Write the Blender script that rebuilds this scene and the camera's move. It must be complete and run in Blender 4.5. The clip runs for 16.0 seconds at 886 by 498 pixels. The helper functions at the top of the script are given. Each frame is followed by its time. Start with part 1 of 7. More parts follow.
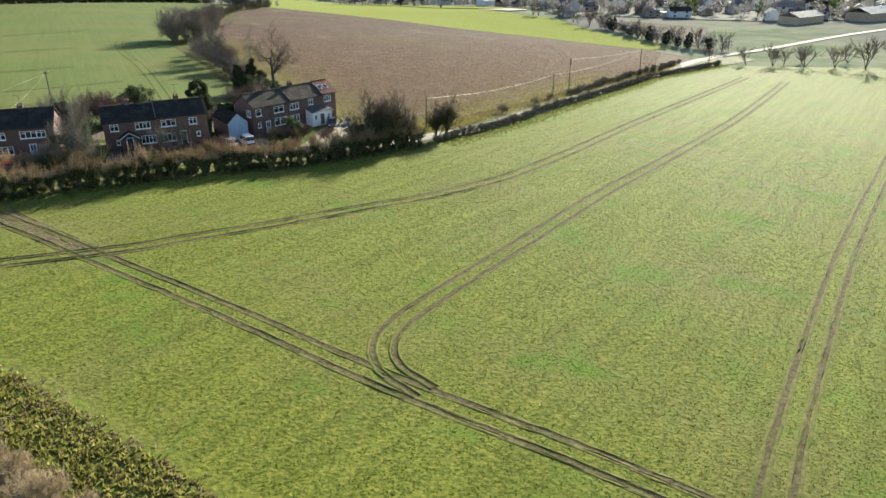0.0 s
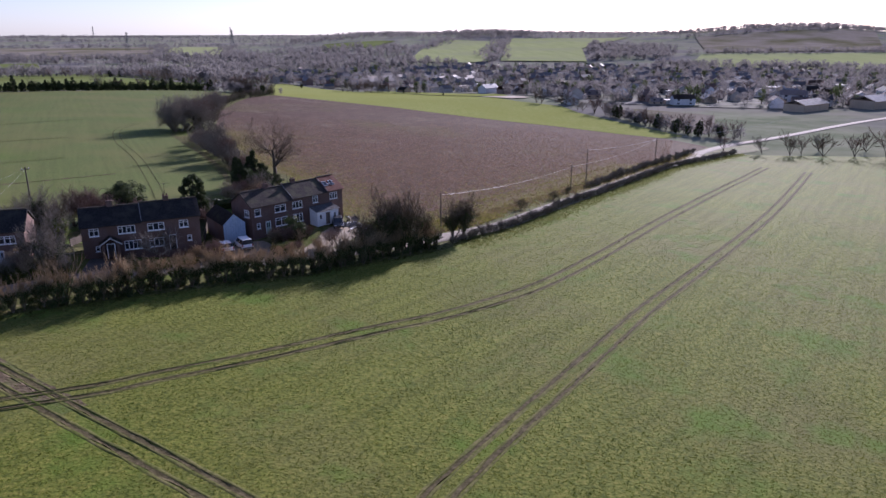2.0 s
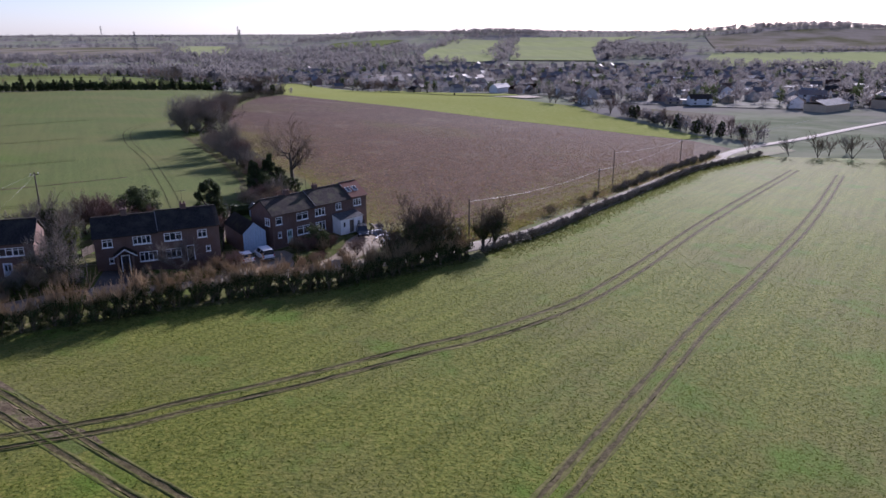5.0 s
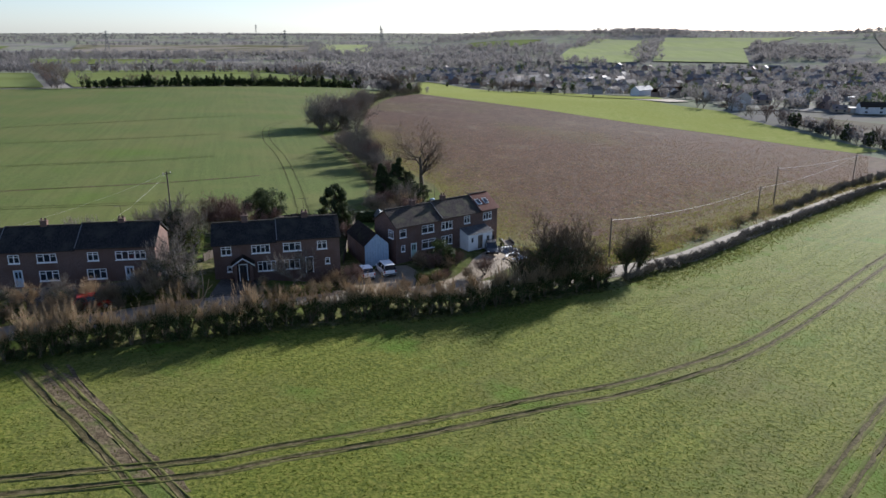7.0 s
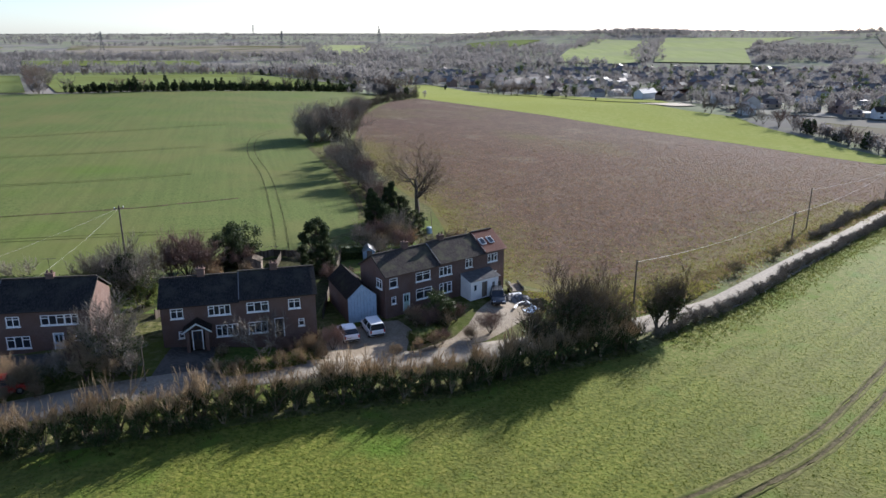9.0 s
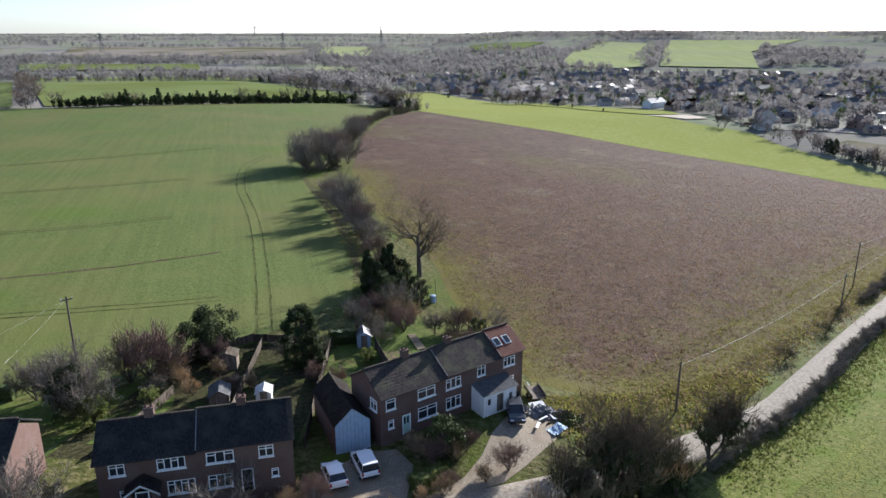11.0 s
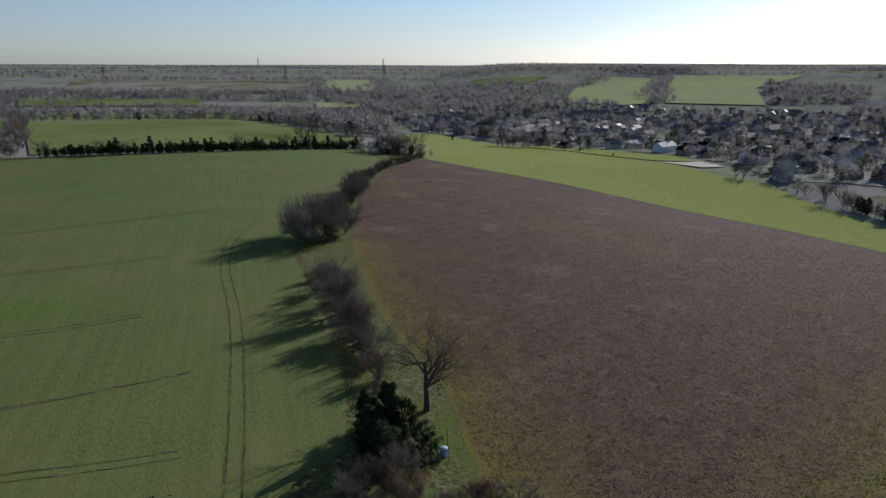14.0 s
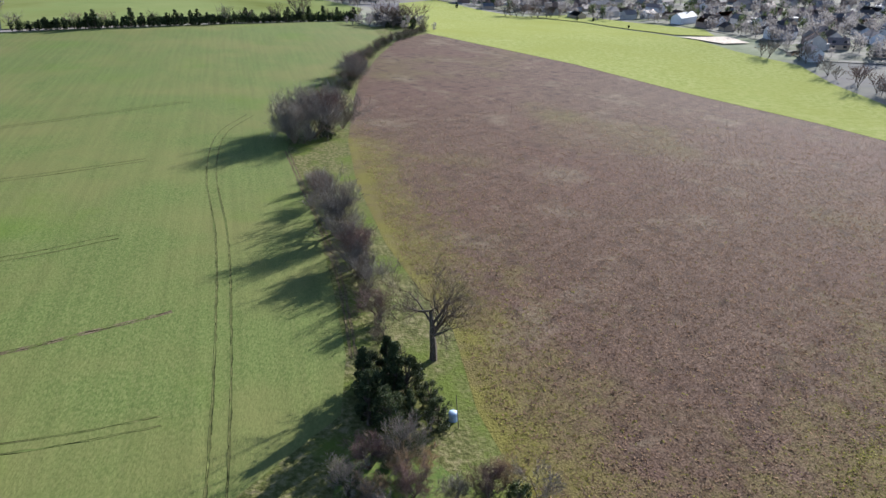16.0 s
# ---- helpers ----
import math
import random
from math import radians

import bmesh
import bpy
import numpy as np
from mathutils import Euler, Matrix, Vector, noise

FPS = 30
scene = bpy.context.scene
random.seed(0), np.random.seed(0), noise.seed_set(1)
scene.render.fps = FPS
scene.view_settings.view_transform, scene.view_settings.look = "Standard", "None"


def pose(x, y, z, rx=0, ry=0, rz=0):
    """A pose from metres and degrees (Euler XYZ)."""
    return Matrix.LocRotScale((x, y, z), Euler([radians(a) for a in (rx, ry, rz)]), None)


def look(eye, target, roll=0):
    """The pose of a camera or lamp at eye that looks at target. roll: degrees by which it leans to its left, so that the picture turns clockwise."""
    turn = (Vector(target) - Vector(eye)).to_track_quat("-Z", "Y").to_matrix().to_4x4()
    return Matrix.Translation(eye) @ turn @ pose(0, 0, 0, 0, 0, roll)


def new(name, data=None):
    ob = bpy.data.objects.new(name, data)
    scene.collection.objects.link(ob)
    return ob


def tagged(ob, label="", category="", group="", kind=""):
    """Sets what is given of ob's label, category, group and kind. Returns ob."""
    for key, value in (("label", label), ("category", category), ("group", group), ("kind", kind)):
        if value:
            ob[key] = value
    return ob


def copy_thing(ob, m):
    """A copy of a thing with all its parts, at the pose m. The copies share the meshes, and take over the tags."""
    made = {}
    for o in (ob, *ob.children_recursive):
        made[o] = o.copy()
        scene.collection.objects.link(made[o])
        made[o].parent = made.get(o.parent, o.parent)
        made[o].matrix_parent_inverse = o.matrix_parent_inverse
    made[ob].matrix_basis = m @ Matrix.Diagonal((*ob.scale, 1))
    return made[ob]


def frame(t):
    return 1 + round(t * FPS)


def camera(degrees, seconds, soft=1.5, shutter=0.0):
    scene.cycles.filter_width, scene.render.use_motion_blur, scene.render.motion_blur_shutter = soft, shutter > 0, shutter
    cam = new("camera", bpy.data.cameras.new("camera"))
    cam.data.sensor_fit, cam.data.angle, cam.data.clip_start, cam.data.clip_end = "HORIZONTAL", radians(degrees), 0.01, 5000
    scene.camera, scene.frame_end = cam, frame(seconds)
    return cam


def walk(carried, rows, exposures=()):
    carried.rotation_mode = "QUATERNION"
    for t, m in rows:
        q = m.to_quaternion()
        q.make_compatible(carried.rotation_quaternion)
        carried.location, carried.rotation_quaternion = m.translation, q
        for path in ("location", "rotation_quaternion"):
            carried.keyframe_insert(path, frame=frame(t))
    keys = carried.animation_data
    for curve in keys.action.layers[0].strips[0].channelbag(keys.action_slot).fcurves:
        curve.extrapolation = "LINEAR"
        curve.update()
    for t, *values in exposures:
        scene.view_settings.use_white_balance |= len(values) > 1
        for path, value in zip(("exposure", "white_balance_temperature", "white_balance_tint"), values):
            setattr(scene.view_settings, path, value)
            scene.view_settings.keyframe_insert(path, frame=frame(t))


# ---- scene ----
cam = camera(63.27, 16.0)
PATH = [
    (0, look((2.44, -31.44, 30.70), (19.75, 58.84, -8.66), -0.21)),
    (0.1, look((2.44, -30.74, 30.66), (20.05, 61.01, -5.01), -0.19)),
    (0.2, look((2.43, -30.03, 30.62), (20.25, 62.71, -2.27), -0.18)),
    (0.3, look((2.43, -29.33, 30.58), (20.40, 64.12, -0.16), -0.17)),
    (0.4, look((2.42, -28.62, 30.54), (20.48, 65.21, 1.05), -0.16)),
    (0.5, look((2.42, -27.92, 30.49), (20.52, 66.04, 1.43), -0.15)),
    (1, look((2.46, -24.17, 30.41), (20.61, 69.81, 1.44), -0.14)),
    (1.5, look((2.38, -20.40, 30.48), (20.62, 73.56, 1.52), -0.13)),
    (2, look((2.03, -17.04, 30.51), (20.32, 76.93, 1.60), -0.17)),
    (2.5, look((1.34, -14.71, 30.53), (19.64, 79.25, 1.59), -0.17)),
    (3, look((0.67, -13.08, 30.50), (18.85, 80.89, 1.54), -0.14)),
    (3.5, look((0.15, -12.08, 30.44), (18.08, 81.94, 1.47), -0.19)),
    (6, look((-0.53, -6.27, 30.27), (15.74, 88.02, 1.20), -0.14)),
    (6.1, look((-0.54, -5.68, 30.27), (15.09, 88.72, 1.20), -0.10)),
    (6.2, look((-0.54, -5.09, 30.26), (13.11, 89.61, 1.19), -0.07)),
    (6.3, look((-0.55, -4.50, 30.25), (9.79, 90.62, 1.19), -0.04)),
    (6.4, look((-0.55, -3.91, 30.24), (5.95, 91.55, 1.19), -0.01)),
    (6.5, look((-0.56, -3.33, 30.24), (2.82, 92.30, 1.18), 0.03)),
    (6.6, look((-0.45, -2.66, 30.25), (0.89, 93.02, 1.20), 0.02)),
    (6.75, look((-0.28, -1.66, 30.26), (0.06, 94.03, 1.22), 0.01)),
    (7, look((0.00, 0.00, 30.29), (0.03, 95.69, 1.25), -0.01)),
    (7.5, look((0.11, 3.79, 30.33), (0.17, 99.49, 1.31), -0.02)),
    (8, look((0.15, 7.94, 30.32), (0.48, 103.64, 1.31), -0.02)),
    (8.5, look((0.16, 12.02, 30.63), (0.42, 107.71, 1.61), -0.07)),
    (9, look((0.11, 16.35, 31.66), (0.33, 112.03, 2.58), -0.09)),
    (9.2, look((0.22, 18.19, 32.09), (0.36, 113.88, 3.07), -0.26)),
    (11.3, look((-0.54, 35.83, 38.90), (-0.60, 131.47, 9.69), -0.04)),
    (11.5, look((-0.62, 37.35, 39.51), (-0.67, 133.01, 10.36), -0.11)),
    (12, look((-0.96, 41.11, 40.86), (-0.96, 136.78, 11.76), -0.02)),
    (12.4, look((-1.27, 44.20, 42.15), (-1.30, 139.97, 13.40), 0.01)),
    (12.5, look((-1.35, 44.97, 42.47), (-1.38, 141.44, 16.16), 0.02)),
    (12.6, look((-1.40, 45.76, 42.63), (-1.46, 142.74, 18.24), 0.03)),
    (12.7, look((-1.46, 46.54, 42.79), (-1.54, 143.99, 20.35), 0.04)),
    (12.8, look((-1.52, 47.33, 42.94), (-1.62, 145.07, 21.82), 0.05)),
    (12.9, look((-1.57, 48.11, 43.10), (-1.70, 146.05, 22.86), 0.06)),
    (13, look((-1.63, 48.90, 43.26), (-1.78, 146.82, 22.96), 0.07)),
    (13.1, look((-1.66, 49.65, 43.46), (-1.83, 147.47, 22.71), 0.08)),
    (13.2, look((-1.69, 50.40, 43.67), (-1.88, 147.90, 21.45), 0.08)),
    (13.3, look((-1.72, 51.15, 43.88), (-1.92, 148.35, 20.35), 0.09)),
    (13.4, look((-1.75, 51.90, 44.08), (-1.97, 148.88, 19.69), 0.09)),
    (13.5, look((-1.78, 52.65, 44.29), (-2.02, 149.42, 19.05), 0.10)),
    (14, look((-2.00, 56.34, 45.51), (-2.25, 153.06, 20.13), 0.13)),
    (14.4, look((-2.08, 59.17, 46.09), (-2.43, 155.71, 19.99), 0.10)),
    (14.5, look((-2.10, 59.88, 46.23), (-2.47, 155.54, 17.09), 0.09)),
    (14.6, look((-2.16, 60.69, 46.49), (-2.53, 155.29, 14.08), 0.12)),
    (14.7, look((-2.22, 61.49, 46.76), (-2.60, 154.86, 10.95), 0.16)),
    (14.8, look((-2.28, 62.29, 47.02), (-2.66, 154.45, 8.20), 0.19)),
    (14.9, look((-2.34, 63.10, 47.28), (-2.73, 154.39, 6.47), 0.22)),
    (15, look((-2.40, 63.90, 47.55), (-2.80, 154.54, 5.30), 0.26)),
    (15.5, look((-2.63, 67.44, 48.83), (-3.00, 157.82, 6.04), 0.35)),
    (16, look((-2.96, 71.32, 49.70), (-3.34, 161.83, 7.19), 0.36)),
]
EXPOSURES = [(0.0, 1.84, 6600, 2), (0.25, 1.88, 6400, 6), (0.5, 1.78, 5950, 22), (1.5, 0.96, 5620, 34), (5.0, 0.96, 5620, 32), (6.0, 0.94, 5800, 19), (6.6, 1.03, 5850, 13), (9.0, 1.40, 5850, 13), (12.3, 1.44, 5850, 12), (13.4, 0.30, 5750, 12), (14.3, 0.34, 5750, 12), (15.0, 1.08, 5850, 13), (15.4, 1.54, 5850, 13), (16.0, 1.74, 5850, 13)]
walk(cam, PATH, EXPOSURES)

# ---- world and sun ----
SUN_AZ, SUN_EL = radians(36), radians(19)      # azimuth from +y towards +x
world = bpy.data.worlds.new("sky")
scene.world = world
world.use_nodes = True
wn = world.node_tree.nodes
sky = wn.new("ShaderNodeTexSky")
sky.sky_type = "NISHITA"
sky.sun_disc = False
sky.sun_elevation = SUN_EL
sky.sun_rotation = SUN_AZ
sky.air_density, sky.dust_density, sky.ozone_density = 1.0, 0.3, 1.2
wn["Background"].inputs["Strength"].default_value = 0.061
haze = wn.new("ShaderNodeHueSaturation")
haze.inputs["Saturation"].default_value = 0.74
tint = wn.new("ShaderNodeMixRGB")
tint.blend_type = "MULTIPLY"
tint.inputs["Fac"].default_value = 1.0
tint.inputs["Color2"].default_value = (0.86, 0.98, 1.2, 1)
world.node_tree.links.new(sky.outputs[0], haze.inputs["Color"])
world.node_tree.links.new(haze.outputs[0], tint.inputs["Color1"])
world.node_tree.links.new(tint.outputs[0], wn["Background"].inputs["Color"])

sun_data = bpy.data.lights.new("sun", "SUN")
sun_data.energy, sun_data.angle, sun_data.color = 5.0, radians(0.6), (1.0, 0.93, 0.82)
sun = new("sun", sun_data)
to_sun = Vector((math.sin(SUN_AZ) * math.cos(SUN_EL), math.cos(SUN_AZ) * math.cos(SUN_EL), math.sin(SUN_EL)))
sun.matrix_world = look(to_sun * 500, (0, 0, 0))

# ---- materials ----
def material(name, stops, scale=1.0, rough=0.8, bump=0.0, bump_scale=None, broad=None, broad_scale=0.05, metal=0.0, spec=0.13, vary=0.0, stretch=(1, 1, 1), detail=6, sheen=0.0, rows=None, sheen_tint=(0.75, 0.85, 0.4)):
    """Noise-coloured surface: grain between the colours of stops, broad patches of the colour broad, relief."""
    m = bpy.data.materials.new(name)
    m.use_nodes = True
    nt = m.node_tree
    N, Lk = nt.nodes, nt.links
    b = N["Principled BSDF"]
    b.inputs["Roughness"].default_value = rough
    b.inputs["Metallic"].default_value = metal
    b.inputs["Specular IOR Level"].default_value = spec
    if sheen:
        b.inputs["Sheen Weight"].default_value = sheen
        b.inputs["Sheen Roughness"].default_value = 0.5
        b.inputs["Sheen Tint"].default_value = (*sheen_tint, 1)
    tc = N.new("ShaderNodeTexCoord")
    mp = N.new("ShaderNodeMapping")
    mp.inputs["Scale"].default_value = stretch
    Lk.new(tc.outputs["Object"], mp.inputs["Vector"])
    n1 = N.new("ShaderNodeTexNoise")
    n1.inputs["Scale"].default_value, n1.inputs["Detail"].default_value, n1.inputs["Roughness"].default_value = scale, detail, 0.65
    Lk.new(mp.outputs[0], n1.inputs["Vector"])
    ramp = N.new("ShaderNodeValToRGB")
    els = ramp.color_ramp.elements
    while len(els) < len(stops):
        els.new(0.5)
    for i, c in enumerate(stops):
        els[i].position = 0.37 + 0.26 * i / max(1, len(stops) - 1)
        els[i].color = (*c, 1)
    Lk.new(n1.outputs["Fac"], ramp.inputs["Fac"])
    col = ramp.outputs["Color"]
    for bc, bs, lo, hi in ([(broad, broad_scale, 0.48, 0.66)] if broad and not isinstance(broad, list) else broad or []):
        n2 = N.new("ShaderNodeTexNoise")
        n2.inputs["Scale"].default_value, n2.inputs["Detail"].default_value = bs, 5
        n2.inputs["Roughness"].default_value = 0.6
        Lk.new(tc.outputs["Object"], n2.inputs["Vector"])
        mr = N.new("ShaderNodeMapRange")
        mr.inputs["From Min"].default_value, mr.inputs["From Max"].default_value = lo, hi
        Lk.new(n2.outputs["Fac"], mr.inputs["Value"])
        mx = N.new("ShaderNodeMixRGB")
        mx.inputs["Color2"].default_value = (*bc, 1)
        Lk.new(mr.outputs[0], mx.inputs["Fac"])
        Lk.new(col, mx.inputs["Color1"])
        col = mx.outputs[0]
    if rows:
        rm = N.new("ShaderNodeMapping")
        rm.inputs["Rotation"].default_value = (0, 0, radians(rows[0]))
        Lk.new(tc.outputs["Object"], rm.inputs["Vector"])
        rm2 = N.new("ShaderNodeMapping")
        rm2.inputs["Scale"].default_value = (rows[1] * 0.03, rows[1], 1)
        Lk.new(rm.outputs[0], rm2.inputs["Vector"])
        rn = N.new("ShaderNodeTexNoise")
        rn.inputs["Scale"].default_value, rn.inputs["Detail"].default_value = 1.0, 3
        Lk.new(rm2.outputs[0], rn.inputs["Vector"])
        rr = N.new("ShaderNodeMapRange")
        rr.inputs["From Min"].default_value, rr.inputs["From Max"].default_value = 0.35, 0.65
        rr.inputs["To Min"].default_value, rr.inputs["To Max"].default_value = 1 - rows[2], 1 + rows[2]
        Lk.new(rn.outputs["Fac"], rr.inputs["Value"])
        rh = N.new("ShaderNodeHueSaturation")
        Lk.new(rr.outputs[0], rh.inputs["Value"])
        Lk.new(col, rh.inputs["Color"])
        col = rh.outputs[0]
    if vary:
        oi = N.new("ShaderNodeObjectInfo")
        hs = N.new("ShaderNodeHueSaturation")
        mr = N.new("ShaderNodeMapRange")
        mr.inputs["To Min"].default_value, mr.inputs["To Max"].default_value = 1 - vary, 1 + vary
        Lk.new(oi.outputs["Random"], mr.inputs["Value"])
        Lk.new(mr.outputs[0], hs.inputs["Value"])
        Lk.new(col, hs.inputs["Color"])
        col = hs.outputs[0]
    Lk.new(col, b.inputs["Base Color"])
    if bump:
        n3 = N.new("ShaderNodeTexNoise")
        n3.inputs["Scale"].default_value, n3.inputs["Detail"].default_value = bump_scale or scale, 5
        Lk.new(mp.outputs[0], n3.inputs["Vector"])
        bp = N.new("ShaderNodeBump")
        bp.inputs["Strength"].default_value, bp.inputs["Distance"].default_value = 1.0, bump
        Lk.new(n3.outputs["Fac"], bp.inputs["Height"])
        Lk.new(bp.outputs[0], b.inputs["Normal"])
    return m


def island_vary(m, amount):
    """Vary the value of a material from loose piece to loose piece."""
    nt = m.node_tree
    b = nt.nodes["Principled BSDF"]
    src = b.inputs["Base Color"].links[0].from_socket
    g = nt.nodes.new("ShaderNodeNewGeometry")
    mr = nt.nodes.new("ShaderNodeMapRange")
    mr.inputs["To Min"].default_value, mr.inputs["To Max"].default_value = 1 - amount, 1 + amount
    hs = nt.nodes.new("ShaderNodeHueSaturation")
    nt.links.new(g.outputs["Random Per Island"], mr.inputs["Value"])
    nt.links.new(mr.outputs[0], hs.inputs["Value"])
    nt.links.new(src, hs.inputs["Color"])
    nt.links.new(hs.outputs[0], b.inputs["Base Color"])
    return m


M_CROP = material("young_crop", [(0.051, 0.066, 0.009), (0.094, 0.108, 0.015), (0.139, 0.136, 0.027)], 2.6, 0.9, 0.09, 3.4,
                  [((0.110, 0.098, 0.038), 0.05, 0.46, 0.78), ((0.066, 0.112, 0.010), 0.10, 0.54, 0.68)], spec=0.04, rows=(-45, 0.8, 0.12), sheen=0.06)
M_CROP2 = material("lush_crop", [(0.064, 0.087, 0.024), (0.087, 0.113, 0.032), (0.115, 0.129, 0.044)], 3.2, 0.9, 0.05, 4.0,
                   [((0.120, 0.118, 0.042), 0.03, 0.42, 0.74), ((0.074, 0.118, 0.016), 0.02, 0.56, 0.8)], stretch=(1, 0.5, 1), spec=0.04, rows=(-106, 0.8, 0.06))
M_BROWN = material("stubble_soil", [(0.034, 0.0215, 0.016), (0.077, 0.050, 0.036), (0.143, 0.099, 0.071)], 4.2, 0.95, 0.16, 4.0,
                   [((0.088, 0.075, 0.030), 0.02, 0.52, 0.74), ((0.081, 0.050, 0.038), 0.012, 0.45, 0.62), ((0.125, 0.100, 0.070), 0.05, 0.56, 0.72), ((0.040, 0.027, 0.020), 0.30, 0.52, 0.70), ((0.125, 0.098, 0.066), 0.22, 0.60, 0.76)], stretch=(1, 0.8, 1), spec=0.04, rows=(-52, 0.6, 0.10))


def add_weeds(m, colour, name="weed"):
    """Mix a weed colour in where the mesh's cover attribute, broken by noise, says so."""
    nt = m.node_tree
    b = nt.nodes["Principled BSDF"]
    src = b.inputs["Base Color"].links[0].from_socket
    at = nt.nodes.new("ShaderNodeAttribute")
    at.attribute_name = name
    tc = nt.nodes.new("ShaderNodeTexCoord")
    nz = nt.nodes.new("ShaderNodeTexNoise")
    nz.inputs["Scale"].default_value, nz.inputs["Detail"].default_value, nz.inputs["Roughness"].default_value = 0.16, 8, 0.7
    nt.links.new(tc.outputs["Object"], nz.inputs["Vector"])
    ad = nt.nodes.new("ShaderNodeMath")
    ad.operation = "ADD"
    nt.links.new(at.outputs["Fac"], ad.inputs[0])
    nt.links.new(nz.outputs["Fac"], ad.inputs[1])
    mr = nt.nodes.new("ShaderNodeMapRange")
    mr.inputs["From Min"].default_value, mr.inputs["From Max"].default_value = 0.72, 1.15
    mr.inputs["To Max"].default_value = 0.85
    nt.links.new(ad.outputs[0], mr.inputs["Value"])
    mx = nt.nodes.new("ShaderNodeMixRGB")
    mx.inputs["Color2"].default_value = (*colour, 1)
    nt.links.new(mr.outputs[0], mx.inputs["Fac"])
    nt.links.new(src, mx.inputs["Color1"])
    nt.links.new(mx.outputs[0], b.inputs["Base Color"])


add_weeds(M_BROWN, (0.112, 0.105, 0.022))
M_STRIP = material("bright_grass", [(0.175, 0.200, 0.062), (0.215, 0.235, 0.080), (0.25, 0.26, 0.105)], 0.5, 1.0, 0.05, 1.0, [((0.20, 0.215, 0.065), 0.02, 0.45, 0.7)], spec=0.0)
M_VERGE = material("rough_grass", [(0.043, 0.047, 0.014), (0.082, 0.084, 0.028), (0.145, 0.128, 0.064)], 1.3, 0.85, 0.15, 2.2, [((0.072, 0.094, 0.017), 0.15, 0.45, 0.65)], spec=0.03)
M_LAWN = material("garden_lawn", [(0.044, 0.072, 0.018), (0.075, 0.108, 0.024), (0.110, 0.126, 0.040)], 2.0, 0.8, 0.05, 4.0, [((0.113, 0.095, 0.039), 0.2, 0.5, 0.7)], spec=0.03)
# distance haze is painted into this land's pale greyish base colours
M_LAND = material("hazed_farmland", [(0.15, 0.17, 0.11), (0.19, 0.205, 0.14), (0.23, 0.235, 0.17)], 0.06, 0.85, 0.0, None,
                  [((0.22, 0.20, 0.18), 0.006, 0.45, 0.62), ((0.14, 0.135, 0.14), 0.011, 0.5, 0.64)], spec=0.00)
M_EARTH = material("bare_earth", [(0.060, 0.044, 0.027), (0.104, 0.080, 0.048), (0.152, 0.120, 0.076)], 2.5, 0.85, 0.08, 4.0, [((0.080, 0.104, 0.024), 0.35, 0.50, 0.64)], spec=0.05)
M_RUT = material("wheel_rut", [(0.048, 0.041, 0.019), (0.077, 0.065, 0.032), (0.112, 0.094, 0.051)], 2.2, 0.9, 0.06, 5.0, [((0.060, 0.070, 0.02), 0.16, 0.60, 0.78)], spec=0.03)
M_BERM = material("pressed_crop_edge", [(0.075, 0.080, 0.024), (0.110, 0.108, 0.036), (0.145, 0.132, 0.056)], 1.8, 0.9, 0.05, 5.0, [((0.075, 0.095, 0.02), 0.2, 0.5, 0.66)], spec=0.03)
M_FAINT = material("faint_wheel_line", [(0.046, 0.054, 0.018), (0.066, 0.072, 0.024), (0.090, 0.092, 0.036)], 1.2, 0.9, 0.03, 4.0, [((0.082, 0.105, 0.03), 0.12, 0.52, 0.7)], spec=0.03)
M_TARMAC = material("dark_drive_tarmac", [(0.045, 0.043, 0.040), (0.070, 0.066, 0.060), (0.095, 0.090, 0.082)], 3.0, 0.9, 0.01, 20, [((0.10, 0.092, 0.08), 0.3, 0.5, 0.7)])
M_HEADLAND = material("headland_grass", [(0.085, 0.105, 0.022), (0.125, 0.140, 0.034), (0.165, 0.160, 0.055)], 1.8, 0.9, 0.10, 3.0, [((0.085, 0.125, 0.014), 0.2, 0.46, 0.66)], spec=0.03)
M_BLADE = material("crop_blades", [(0.058, 0.080, 0.009), (0.097, 0.118, 0.015), (0.131, 0.136, 0.025)], 0.35, 0.85, spec=0.08)
# dark soil and leaves, with the garden's deep shade painted in as well
M_GARDEN = material("shade_darkened_garden_soil_and_leaves", [(0.022, 0.022, 0.012), (0.042, 0.042, 0.020), (0.070, 0.064, 0.034)], 2.2, 0.95, 0.08, 5.0, [((0.040, 0.060, 0.014), 0.3, 0.5, 0.68)], spec=0.02)
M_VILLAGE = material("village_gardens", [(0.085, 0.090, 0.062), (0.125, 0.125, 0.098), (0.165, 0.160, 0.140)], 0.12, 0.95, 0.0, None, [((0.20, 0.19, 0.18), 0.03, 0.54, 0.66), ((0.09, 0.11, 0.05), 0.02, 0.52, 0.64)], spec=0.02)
M_FENCE = material("dark_weathered_fence", [(0.045, 0.036, 0.028), (0.085, 0.068, 0.052), (0.12, 0.10, 0.078)], 3.0, 0.85, 0.01, 8, stretch=(1, 1, 0.2), vary=0.25)
M_ASPH = material("worn_asphalt", [(0.150, 0.128, 0.100), (0.215, 0.187, 0.150), (0.275, 0.243, 0.198)], 3.0, 0.9, 0.01, 20, [((0.225, 0.195, 0.155), 0.2, 0.45, 0.65), ((0.10, 0.082, 0.058), 0.35, 0.58, 0.72)])
M_GRAVEL = material("pale_gravel", [(0.176, 0.142, 0.102), (0.262, 0.216, 0.160), (0.325, 0.275, 0.208)], 6.0, 0.85, 0.03, 12, [((0.200, 0.158, 0.108), 0.4, 0.45, 0.65)])
